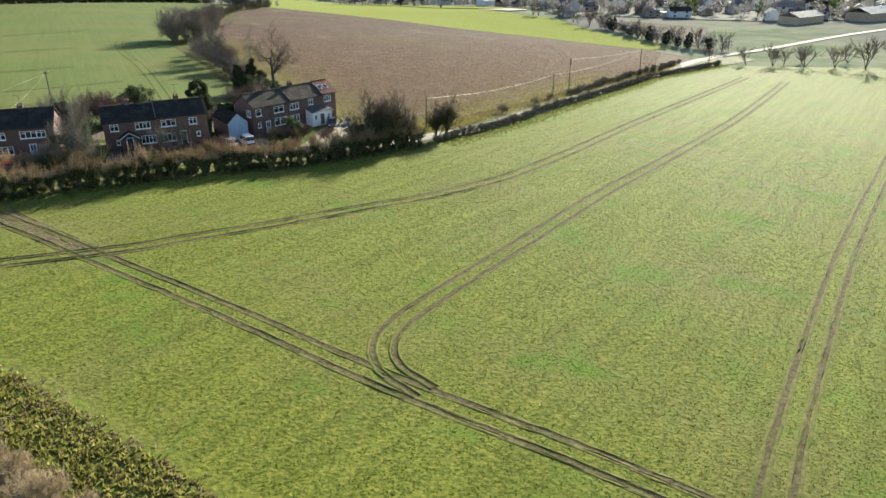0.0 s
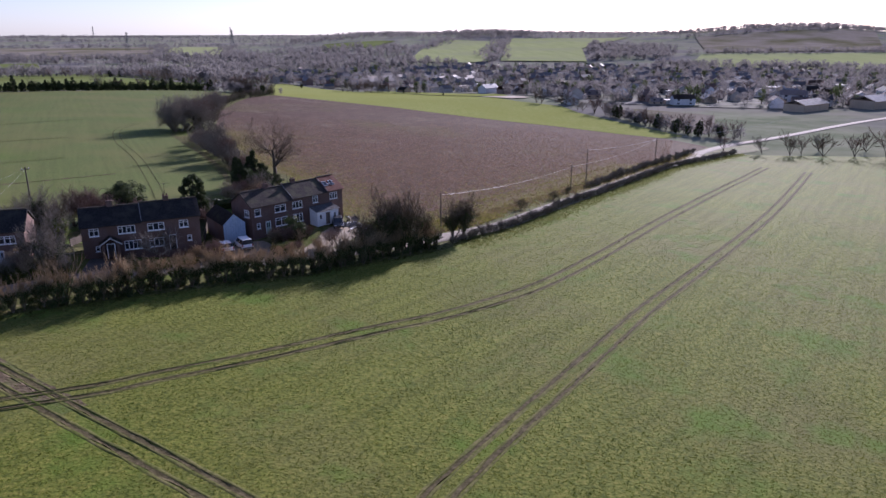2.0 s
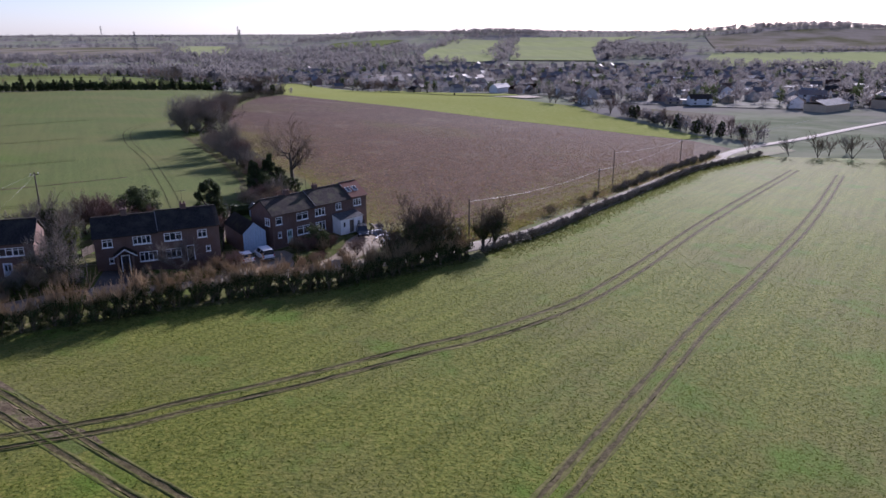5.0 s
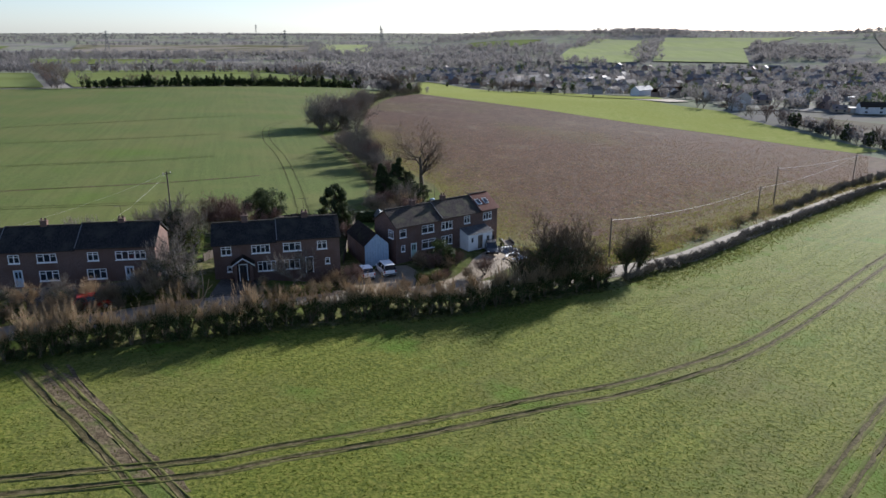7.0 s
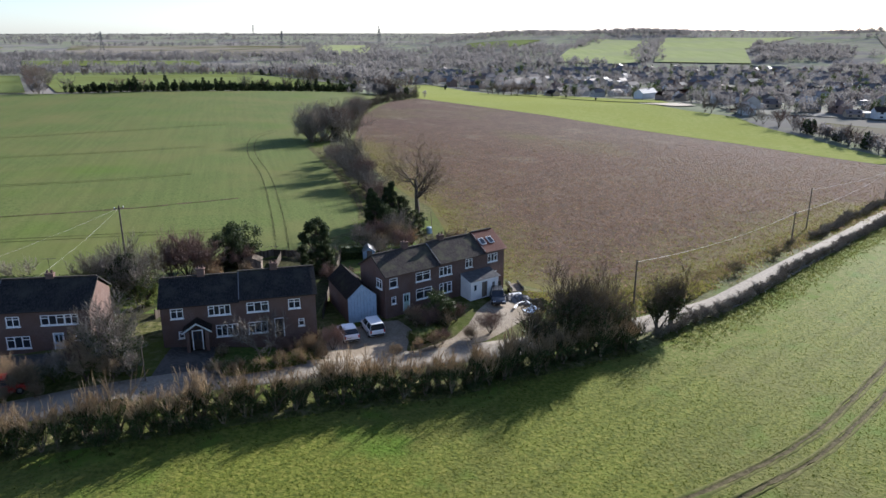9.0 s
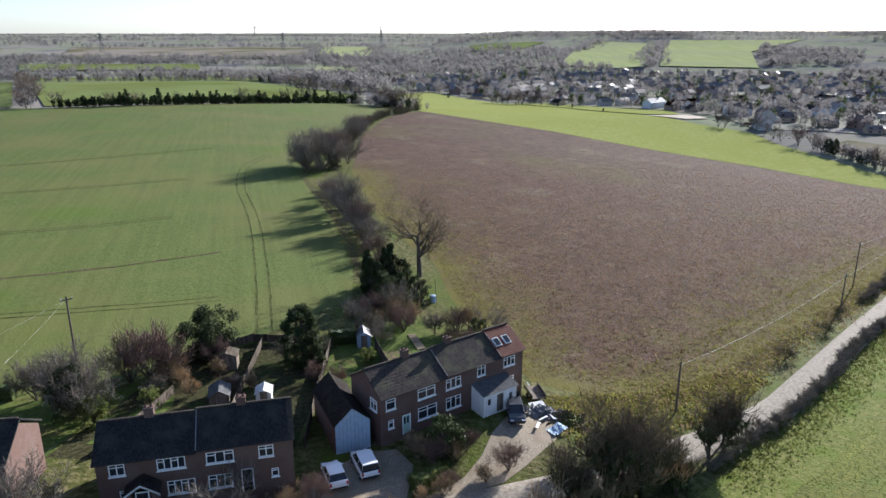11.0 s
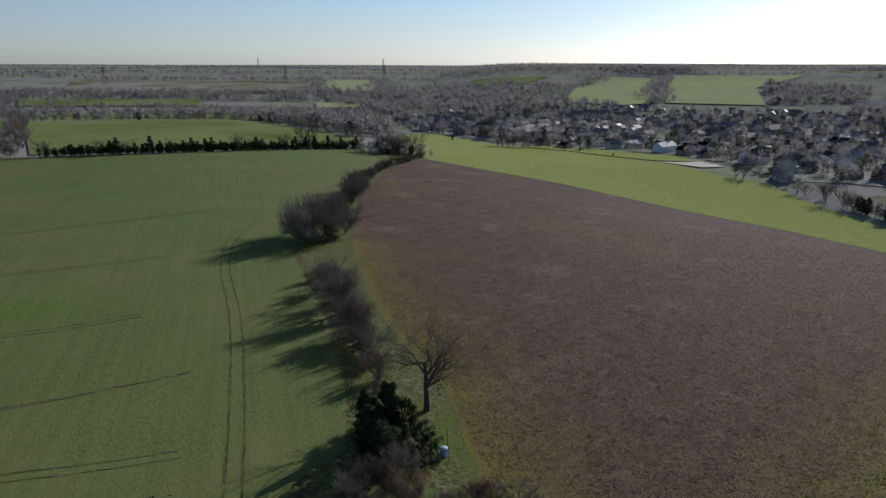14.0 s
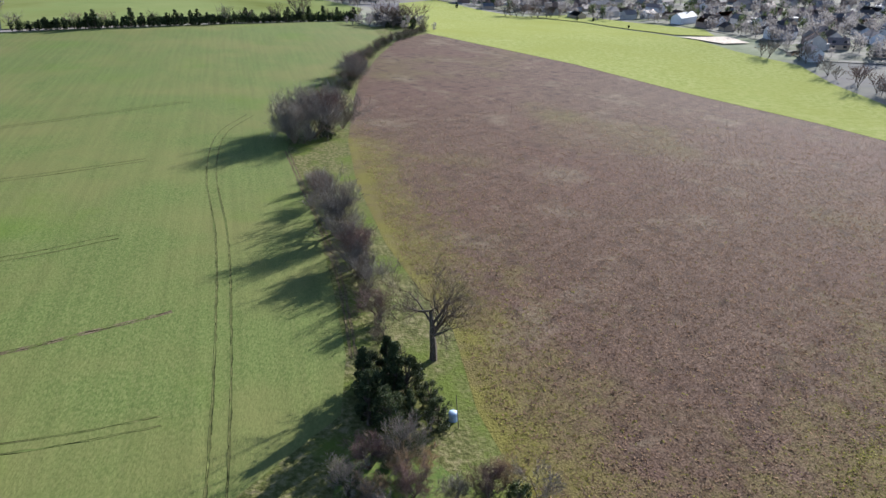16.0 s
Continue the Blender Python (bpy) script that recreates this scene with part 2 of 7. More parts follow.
M_BARK = material("grey_brown_bark", [(0.049, 0.039, 0.029), (0.091, 0.075, 0.058), (0.124, 0.107, 0.085)], 5.0, 0.85, 0.02, 12, vary=0.2)
M_STEM = material("tan_brown_stems", [(0.10, 0.076, 0.050), (0.17, 0.132, 0.090), (0.23, 0.185, 0.13)], 4.0, 0.85, vary=0.25)
M_TWIG = material("bare_twigs", [(0.108, 0.083, 0.058), (0.173, 0.133, 0.094)], 2.0, 0.8, vary=0.25)
M_TWIG_TAN = material("tan_twigs", [(0.29, 0.225, 0.145), (0.45, 0.36, 0.245)], 2.0, 0.8, vary=0.25)
M_TWIG_GREY = material("pale_grey_twigs", [(0.190, 0.166, 0.138), (0.285, 0.250, 0.208)], 2.0, 0.8, vary=0.15)
M_TWIG_PURPLE = material("purplish_twigs", [(0.17, 0.115, 0.095), (0.24, 0.165, 0.135)], 2.0, 0.8, vary=0.15)
M_IVY = material("dark_leaves", [(0.02, 0.035, 0.012), (0.045, 0.065, 0.02), (0.075, 0.09, 0.03)], 3.0, 0.55, vary=0.25)
M_YEW = material("conifer_needles", [(0.018, 0.028, 0.012), (0.035, 0.05, 0.02), (0.06, 0.07, 0.025)], 3.0, 0.6, vary=0.2)
M_LEAF = material("light_leaves", [(0.07, 0.10, 0.025), (0.12, 0.15, 0.04), (0.2, 0.2, 0.07)], 3.0, 0.6, vary=0.25)
M_DRY = material("dry_stalks", [(0.36, 0.29, 0.19), (0.52, 0.43, 0.30)], 2.0, 0.85, vary=0.2)
# bare wood colour lifted to pale grey in place of aerial haze
M_WOOD = island_vary(material("hazed_winter_wood", [(0.114, 0.107, 0.104), (0.152, 0.143, 0.139), (0.184, 0.174, 0.169)], 0.15, 0.9), 0.12)
M_WOODG = island_vary(material("far_evergreen", [(0.035, 0.05, 0.022), (0.07, 0.085, 0.035)], 0.2, 0.8), 0.35)
M_BRICK = material("red_brown_brick", [(0.085, 0.055, 0.047), (0.132, 0.088, 0.074), (0.175, 0.122, 0.102)], 9.0, 0.85, 0.006, 16, [((0.115, 0.070, 0.055), 0.5, 0.45, 0.65)], stretch=(1, 1, 3))
M_TILE = material("dark_concrete_tiles", [(0.028, 0.024, 0.022), (0.048, 0.04, 0.036), (0.07, 0.06, 0.052)], 3.5, 0.92, 0.03, 5.0, [((0.085, 0.08, 0.05), 0.6, 0.5, 0.7)], stretch=(2.2, 1, 1))
M_TILE_DARK = material("near_black_roof_tiles", [(0.014, 0.014, 0.015), (0.024, 0.023, 0.024), (0.038, 0.036, 0.035)], 3.5, 0.92, 0.03, 5.0, [((0.045, 0.044, 0.036), 0.6, 0.5, 0.7)], stretch=(2.2, 1, 1), spec=0.08)
M_TILE_RED = material("red_clay_tiles", [(0.088, 0.028, 0.019), (0.132, 0.043, 0.028), (0.154, 0.060, 0.044)], 3.5, 0.75, 0.03, 5.0, stretch=(2.2, 1, 1))
M_WHITE = material("white_frame_paint", [(0.72, 0.72, 0.70), (0.82, 0.82, 0.80)], 3.0, 0.4)
M_RENDER = material("white_render", [(0.70, 0.70, 0.68), (0.80, 0.79, 0.77)], 1.5, 0.8, 0.004, 30)
M_GLASS = material("dark_window_glass", [(0.02, 0.023, 0.028), (0.035, 0.04, 0.05)], 1.0, 0.06, spec=0.5)
M_CURTAIN = material("pale_curtain", [(0.35, 0.36, 0.36), (0.55, 0.55, 0.53)], 8.0, 0.9, stretch=(6, 1, 0.3))
M_DOOR = material("pale_blue_door_paint", [(0.34, 0.42, 0.50), (0.42, 0.50, 0.58)], 2.0, 0.45)
M_DOORD = material("dark_door_paint", [(0.03, 0.025, 0.022), (0.05, 0.04, 0.035)], 2.0, 0.45)
M_DOORM = material("mint_door_paint", [(0.35, 0.48, 0.42), (0.42, 0.55, 0.48)], 2.0, 0.45)
M_BLUE = material("pale_blue_boards", [(0.30, 0.40, 0.50), (0.38, 0.48, 0.58)], 2.0, 0.6, 0.004, 8)
M_SHED = material("weathered_boards", [(0.09, 0.07, 0.055), (0.16, 0.13, 0.10), (0.21, 0.18, 0.14)], 3.0, 0.8, 0.01, 8, stretch=(1, 1, 0.2))
M_FELT = material("grey_roof_felt", [(0.14, 0.14, 0.145), (0.21, 0.21, 0.215)], 2.0, 0.85, 0.004, 20)
M_POLE = material("weathered_pole", [(0.08, 0.065, 0.05), (0.14, 0.115, 0.09)], 3.0, 0.85, 0.01, 8, stretch=(4, 4, 0.4))
M_WIRE = material("bare_wire", [(0.42, 0.40, 0.36), (0.52, 0.50, 0.46)], 3.0, 0.45, spec=0.4)
M_STEEL = material("galvanised_steel", [(0.30, 0.31, 0.32), (0.42, 0.43, 0.44)], 2.0, 0.5, metal=0.7)
M_CARW = material("white_car_paint", [(0.78, 0.78, 0.78), (0.82, 0.82, 0.82)], 1.0, 0.2, spec=0.6)
M_CARD = material("dark_car_paint", [(0.045, 0.047, 0.052), (0.06, 0.062, 0.066)], 1.0, 0.25, spec=0.6)
M_CARR = material("red_car_paint", [(0.42, 0.035, 0.02), (0.50, 0.05, 0.03)], 1.0, 0.25, spec=0.6)
M_TYRE = material("tyre_rubber", [(0.015, 0.015, 0.015), (0.03, 0.03, 0.03)], 5.0, 0.8)
M_RIM = material("alloy_rim", [(0.35, 0.35, 0.36), (0.5, 0.5, 0.5)], 5.0, 0.35, metal=0.8)
M_LAMPG = material("headlamp_lens", [(0.6, 0.62, 0.65), (0.7, 0.7, 0.72)], 5.0, 0.1)
M_LAMPR = material("tail_lamp_lens", [(0.35, 0.02, 0.02), (0.45, 0.03, 0.02)], 5.0, 0.15)
# wall colours muted to imitate the haze over the village
M_FAR_WALL = [material("hazed_wall_" + n, [tuple(v * 0.85 for v in c), c], 0.5, 0.85, vary=0.2) for n, c in
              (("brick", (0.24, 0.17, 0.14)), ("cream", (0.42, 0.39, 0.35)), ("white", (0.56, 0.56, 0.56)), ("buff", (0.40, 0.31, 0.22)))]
# roof colours raised towards grey, haze included in the base colour
M_FAR_ROOF = [material("hazed_roof_" + n, [tuple(v * 0.75 for v in c), c], 0.8, 0.7, spec=0.2, vary=0.3) for n, c in
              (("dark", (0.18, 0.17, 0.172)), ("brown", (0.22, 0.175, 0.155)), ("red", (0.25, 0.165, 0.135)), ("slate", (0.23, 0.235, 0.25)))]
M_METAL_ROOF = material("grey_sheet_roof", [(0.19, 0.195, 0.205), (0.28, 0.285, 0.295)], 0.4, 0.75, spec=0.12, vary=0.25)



def let_light_through(m, share):
    """Leaves and fine twig masses pass some light on."""
    nt = m.node_tree
    b = nt.nodes["Principled BSDF"]
    out = nt.nodes["Material Output"]
    tr = nt.nodes.new("ShaderNodeBsdfTranslucent")
    nt.links.new(b.inputs["Base Color"].links[0].from_socket, tr.inputs["Color"])
    mx = nt.nodes.new("ShaderNodeMixShader")
    mx.inputs["Fac"].default_value = share
    nt.links.new(b.outputs[0], mx.inputs[1])
    nt.links.new(tr.outputs[0], mx.inputs[2])
    nt.links.new(mx.outputs[0], out.inputs["Surface"])


for m, share in ((M_WOOD, 0.55), (M_WOODG, 0.4), (M_BLADE, 0.5), (M_IVY, 0.15), (M_YEW, 0.3), (M_LEAF, 0.45), (M_TWIG, 0.25), (M_TWIG_TAN, 0.55), (M_TWIG_GREY, 0.35), (M_TWIG_PURPLE, 0.3), (M_DRY, 0.45), (M_STEM, 0.2)):
    let_light_through(m, share)

# ---- ground form ----
TERRAIN = (0.861, -5.545, -6.024, -2.201, -1.815, 1.411, 1.319, 1.624, 0.415, -0.382)


def smooth(a, b, t):
    t = np.clip((t - a) / (b - a), 0, 1)
    return t * t * (3 - 2 * t)


def heights(x, y):
    """Height of the ground at x, y (arrays): a gentle slope to a valley, then low hills."""
    x, y = np.asarray(x, float), np.asarray(y, float)
    u, v = np.clip(x, -160, 180) / 120, np.clip(y, 0, 430) / 250
    k = TERRAIN
    near = k[0] + k[1] * u + k[2] * v + k[3] * u * u + k[4] * u * v + k[5] * v * v + k[6] * u**3 + k[7] * u * u * v + k[8] * u * v * v + k[9] * v**3
    near = near + 1.45 * np.exp(-(((x + 30) / 16) ** 2) - ((y - 80) / 14) ** 2) + 1.5 * np.exp(-(((x - 3) / 10) ** 2) - ((y - 100) / 8) ** 2)
    right = np.interp(y, (0, 430, 640, 900, 1020, 1250, 1700, 2200, 5000), (-12, -12, -22, -22, -19, -6, 13, 20, 27))
    left = np.interp(y, (0, 430, 600, 900, 1500, 2400, 5000), (-3, -3, -4, -16, -14, 0, 14))
    w = smooth(-220, 120, x - 0.08 * (y - 430))
    far = right * w + left * (1 - w) + 2.5 * np.sin(x / 310 + 1) * np.sin(y / 270) * smooth(600, 1200, y)
    far = far + 30 * np.exp(-(((x - 1231) / 300) ** 2) - ((y - 1620) / 240) ** 2) + 11 * np.exp(-(((x - 475) / 170) ** 2) - ((y - 1790) / 150) ** 2) + 9 * np.exp(-(((x + 900) / 600) ** 2) - ((y - 2900) / 500) ** 2)
    s = smooth(400, 560, y)
    return near * (1 - s) + far * s


def height(x, y):
    return float(heights(x, y))


# ---- mesh helpers ----
def mesh_object(name, verts, faces, mat, parent=None, label="", smooth_shade=False):
    me = bpy.data.meshes.new(name)
    me.from_pydata([tuple(v) for v in verts] if not isinstance(verts, np.ndarray) else verts.tolist(), [], faces if isinstance(faces, list) else faces.tolist())
    me.materials.append(mat)
    if smooth_shade:
        me.polygons.foreach_set("use_smooth", [True] * len(me.polygons))
    me.update()
    ob = new(name, me)
    ob.parent = parent
    if label:
        ob["label"] = label
    return ob


def part(name, bm, mat, parent=None, label=""):
    me = bpy.data.meshes.new(name)
    bm.normal_update()
    bm.to_mesh(me)
    bm.free()
    me.materials.append(mat)
    ob = new(name, me)
    ob.parent = parent
    if label:
        ob["label"] = label
    return ob


def thing(name, m, label, category, group="", kind=""):
    ob = new(name)
    ob.empty_display_size = 0.2
    ob.matrix_basis = m
    return tagged(ob, label, category, group, kind)


def add_box(bm, cx, cy, cz, sx, sy, sz, rz=0.0, bevel=0.0, taper=1.0):
    """A box by its centre and sizes, its top narrowed by taper, its edges bevelled."""
    r = bmesh.ops.create_cube(bm, size=1)
    vs = r["verts"]
    for v in vs:
        k = taper if v.co.z > 0 else 1.0
        v.co = Vector((v.co.x * sx * k, v.co.y * sy * k, v.co.z * sz))
    if bevel:
        es = list({e for v in vs for e in v.link_edges})
        rb = bmesh.ops.bevel(bm, geom=es, offset=bevel, segments=1, affect="EDGES", clamp_overlap=True)
        vs = list({v for f in rb["faces"] for v in f.verts} | {v for v in vs if v.is_valid})
    rot = Matrix.Translation((cx, cy, cz)) @ Matrix.Rotation(rz, 4, "Z")
    for v in vs:
        v.co = rot @ v.co
    return vs


def box(name, c, s, mat, parent, label="", rz=0.0, bevel=0.01, taper=1.0):
    bm = bmesh.new()
    add_box(bm, *c, *s, rz, bevel, taper)
    return part(name, bm, mat, parent, label)


def tubes(segs, sides=4):
    """Verts and quads of tapered tubes; segs: rows of p0, p1, r0, r1."""
    S = np.asarray(segs, float)
    p0, p1, r0, r1 = S[:, :3], S[:, 3:6], S[:, 6], S[:, 7]
    d = p1 - p0
    d /= np.maximum(np.linalg.norm(d, axis=1, keepdims=True), 1e-9)
    ref = np.where(np.abs(d[:, 2:3]) > 0.9, [[1.0, 0, 0]], [[0, 0, 1.0]])
    a = np.cross(d, ref)
    a /= np.linalg.norm(a, axis=1, keepdims=True)
    b = np.cross(d, a)
    ang = np.arange(sides) * 2 * np.pi / sides
    ring = np.cos(ang)[None, :, None] * a[:, None] + np.sin(ang)[None, :, None] * b[:, None]
    V = np.concatenate([p0[:, None] + ring * r0[:, None, None], p1[:, None] + ring * r1[:, None, None]], 1).reshape(-1, 3)
    i = np.arange(sides)
    q = np.stack([i, (i + 1) % sides, (i + 1) % sides + sides, i + sides], 1)
    F = (np.arange(len(S)) * 2 * sides)[:, None, None] + q[None]
    return V, F.reshape(-1, 4)


def tube_object(name, segs, mat, parent, sides=4, label=""):
    V, F = tubes(segs, sides)
    return mesh_object(name, V, F, mat, parent, label)


def leaf_cloud(rng, centres, n, radius, size, flat=1.0):
    """Loose small leaf clumps (kinked quads) scattered round the centres."""
    c = np.asarray(centres, float)
    pick = c[rng.integers(0, len(c), n)]
    off = rng.normal(size=(n, 3))
    off *= (radius * rng.random((n, 1)) ** 0.5) / np.linalg.norm(off, axis=1, keepdims=True)
    off[:, 2] *= flat
    p = pick + off
    a = rng.normal(size=(n, 3))
    a /= np.linalg.norm(a, axis=1, keepdims=True)
    b = np.cross(a, rng.normal(size=(n, 3)))
    b /= np.linalg.norm(b, axis=1, keepdims=True)
    s = size * (0.6 + 0.8 * rng.random((n, 1)))
    k = np.cross(a, b) * s * 0.25
    V = np.stack([p - a * s, p - b * s * 0.6 + k, p + a * s, p + b * s * 0.6 + k], 1).reshape(-1, 3)
    F = np.arange(4 * n).reshape(-1, 4)
    return V, F


from mathutils.geometry import delaunay_2d_cdt


def spline(points, step):
    """A smooth line through 2D points, resampled every step metres."""
    P = np.array(points, float)
    Q = np.vstack([2 * P[0] - P[1], P, 2 * P[-1] - P[-2]])
    out = []
    for i in range(1, len(Q) - 2):
        a, b, c, d = Q[i - 1 : i + 3]
        n = max(2, int(np.linalg.norm(c - b) / step))
        t = np.linspace(0, 1, n, endpoint=False)[:, None]
        out.append(0.5 * (2 * b + (c - a) * t + (2 * a - 5 * b + 4 * c - d) * t**2 + (3 * b - a - 3 * c + d) * t**3))
    return np.vstack(out + [P[-1:]])


def drape(name, outline, cell, lift, mat, label, category, kind="structure", ragged=0.0, seed=0):
    """A sheet inside a 2D outline that follows the ground a little above it."""
    rng = np.random.default_rng(seed)
    o = np.array(outline, float)
    edge = []
    for a, b in zip(o, np.roll(o, -1, 0)):
        n = max(1, int(np.linalg.norm(b - a) / cell))
        edge += [a + (b - a) * i / n for i in range(n)]
    edge = np.array(edge)
    if ragged:
        edge = edge + rng.normal(size=edge.shape) * ragged
    xs, ys = np.arange(o[:, 0].min(), o[:, 0].max(), cell), np.arange(o[:, 1].min(), o[:, 1].max(), cell)
    gx, gy = np.meshgrid(xs + cell * 0.37, ys + cell * 0.41)
    pts = np.stack([gx.ravel(), gy.ravel()], 1)
    inside = np.zeros(len(pts), bool)
    for a, b in zip(o, np.roll(o, -1, 0)):
        hit = ((a[1] > pts[:, 1]) != (b[1] > pts[:, 1]))
        inside ^= hit & (pts[:, 0] < (b[0] - a[0]) * (pts[:, 1] - a[1]) / ((b[1] - a[1]) or 1e-9) + a[0])
    pts = np.vstack([edge, pts[inside]])
    n = len(edge)
    v, _, fs, *_ = delaunay_2d_cdt([Vector(p) for p in pts], [(i, (i + 1) % n) for i in range(n)], [], 1, 1e-5)
    xy = np.array([tuple(p) for p in v])
    V = np.column_stack([xy, heights(xy[:, 0], xy[:, 1]) + lift])
    ob = mesh_object(name, V, [list(f) for f in fs], mat, None, "", True)
    me = ob.data
    if me.polygons and me.polygons[0].normal.z < 0:
        me.flip_normals()
    return tagged(ob, label, category, "", kind)


def ribbon(name, line, offsets, lifts, mat, parent=None, label="", category="", wobble=0.0, seed=0):
    """A strip along a 2D line with a cross-section: offsets across and lifts over the ground."""
    rng = np.random.default_rng(seed)
    t = np.gradient(line, axis=0)
    t /= np.linalg.norm(t, axis=1, keepdims=True)
    nrm = np.column_stack([-t[:, 1], t[:, 0]])
    m, n = len(line), len(offsets)
    off = np.array(offsets)[None, :] + (rng.normal(size=(m, n)) * wobble if wobble else 0)
    xy = line[:, None] + nrm[:, None] * off[..., None]
    z = heights(xy[..., 0], xy[..., 1]) + np.array(lifts)[None, :]
    V = np.concatenate([xy, z[..., None]], -1).reshape(-1, 3)
    F = [[i * n + j, (i + 1) * n + j, (i + 1) * n + j + 1, i * n + j + 1] for i in range(m - 1) for j in range(n - 1)]
    ob = mesh_object(name, V, F, mat, parent, "", True)
    if len(ob.data.polygons) and ob.data.polygons[0].normal.z < 0:
        ob.data.flip_normals()
    return tagged(ob, label, category, "", "" if parent else "structure")

# ---- ground sheet ----
def axis_steps(lo, hi, near_lo, near_hi, step, grow=1.12):
    a = list(np.arange(near_lo, near_hi + step, step))
    s, v = step, a[-1]
    while v < hi:
        s *= grow
        v += s
        a.append(v)
    s, v, front = step, a[0], []
    while v > lo:
        s *= grow
        v -= s
        front.append(v)
    return np.array(front[::-1] + a)


gxs, gys = axis_steps(-4200, 4200, -170, 210, 2.5), axis_steps(-900, 4800, -60, 480, 2.5, 1.045)
GX, GY = np.meshgrid(gxs, gys)
GV = np.column_stack([GX.ravel(), GY.ravel(), heights(GX.ravel(), GY.ravel()) - 0.12 * (GY.ravel() < 480)])
nx, ny = len(gxs), len(gys)
ii = (np.arange(ny - 1)[:, None] * nx + np.arange(nx - 1)[None]).ravel()
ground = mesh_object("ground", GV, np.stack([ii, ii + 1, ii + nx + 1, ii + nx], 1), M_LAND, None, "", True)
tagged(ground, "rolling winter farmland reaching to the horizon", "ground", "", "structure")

# lines that order the plan
HEDGE_LINE = [(-62, 51), (-46, 57.6), (-32, 63.6), (-21.5, 67.5), (-10.7, 73.2), (1.1, 77.5), (12.7, 84.6), (21.6, 90)]
HEDGE_LOW = [(25, 93), (34.5, 101.5), (44, 110.8), (57.5, 125.8), (73, 142), (93, 162.5), (113, 182.5), (150, 209)]
ROAD_LINE = [(-90, 42), (-62, 56.5), (-46, 64.4), (-35, 69), (-25.5, 73.4), (-10.4, 80.6), (2.4, 85.6), (13, 90), (22, 95.2), (36, 105), (44, 113), (60, 130.2), (84, 155.4), (101.8, 174.2), (126, 196.5), (140, 213), (165, 232), (195, 247), (277, 292), (400, 345)]

# fields
drape("crop_field", [(-70, -70), (200, -70), (260, 120), (210, 190), (150, 207.5), (113, 181.3), (93, 161.3), (58, 125), (35, 100.5), (22, 88.5), (12.5, 83), (1, 76), (-10.7, 71.6), (-21.5, 66.8), (-32, 62.8), (-62, 49), (-110, 28)],
      3.0, 0.05, M_CROP, "broad field of young green winter crop", "field")
drape("pasture_field", [(-400, 60), (-43, 101.5), (-33, 110.5), (-25, 119), (-14.5, 136), (-15.5, 148), (-19.5, 165), (-30, 205), (-41, 237), (-46, 300), (-44, 334), (-39.5, 374), (-33, 420), (-45, 470), (-56, 492), (-94, 456), (-142, 417), (-192, 396), (-260, 384), (-400, 370)],
      4.0, 0.05, M_CROP2, "smooth green winter crop field with tramlines", "field")
drape("stubble_field", [(10, 110), (17, 106.5), (26, 109), (33, 114), (58, 139), (98, 178), (133, 210), (150, 226), (146, 250), (132, 268.5), (115, 296.5), (87, 332), (52, 384), (-12.7, 452), (-26, 425), (-31, 374), (-33.5, 325), (-31, 285), (-27.7, 246), (-22, 215), (-13.4, 184), (-6, 165), (-1.9, 156), (0.8, 138), (6, 122)],
      4.0, 0.06, M_BROWN, "large brown stubble field with weedy patches", "field")
STUBBLE_EDGE = [(98, 178), (58, 139), (33, 114), (26, 109), (17, 106.5), (10, 110), (6, 122), (0.8, 138), (-1.9, 156), (-13.4, 184), (-27.7, 246)]
stubble = bpy.data.objects["stubble_field"].data
co = np.array([v.co[:2] for v in stubble.vertices])
gap = np.full(len(co), 1e9)
for a, b in zip(np.array(STUBBLE_EDGE[:-1], float), np.array(STUBBLE_EDGE[1:], float)):
    f = np.clip(((co - a) @ (b - a)) / ((b - a) @ (b - a)), 0, 1)[:, None]
    gap = np.minimum(gap, np.linalg.norm(co - a - f * (b - a), axis=1))
weed = stubble.attributes.new("weed", "FLOAT", "POINT")
weed.data.foreach_set("value", np.clip(0.62 * np.exp(-gap / 15.0), 0, 1))
drape("grass_strip", [(-12.7, 452), (52, 384), (87, 332), (115, 296.5), (132, 268.5), (145, 252), (158, 258), (154, 294), (153.5, 327), (152, 362), (157, 403), (141, 440), (134, 478), (89, 580), (41, 611), (-13, 687), (-40, 640), (-28, 500)],
      6.0, 0.12, M_STRIP, "bright sunlit strip of short grass", "field")
drape("road_verge", [(-70, 43), (-46, 54), (-21.5, 64.5), (1, 73.5), (12.5, 81), (22, 87), (35, 98), (58, 124.5), (93, 161), (113, 181), (150, 208), (170, 218), (172, 230), (150, 226), (133, 211), (98, 179), (58, 140), (33, 115), (26, 110), (17, 107.5), (8, 98), (-10, 90), (-30, 84), (-60, 72), (-90, 60)],
      2.0, 0.03, M_VERGE, "rough grass verge beside the lane", "verge")
drape("field_headland", [(22, 88.5), (35, 100.5), (58, 125), (93, 161.3), (113, 181.3), (150, 207.5), (153, 203.5), (116, 176.8), (97, 156.8), (62, 120.5), (39, 96.5), (26, 85.5)], 2.0, 0.07, M_HEADLAND, "greener grass headland beside the lane hedge", "field margin", ragged=0.35)
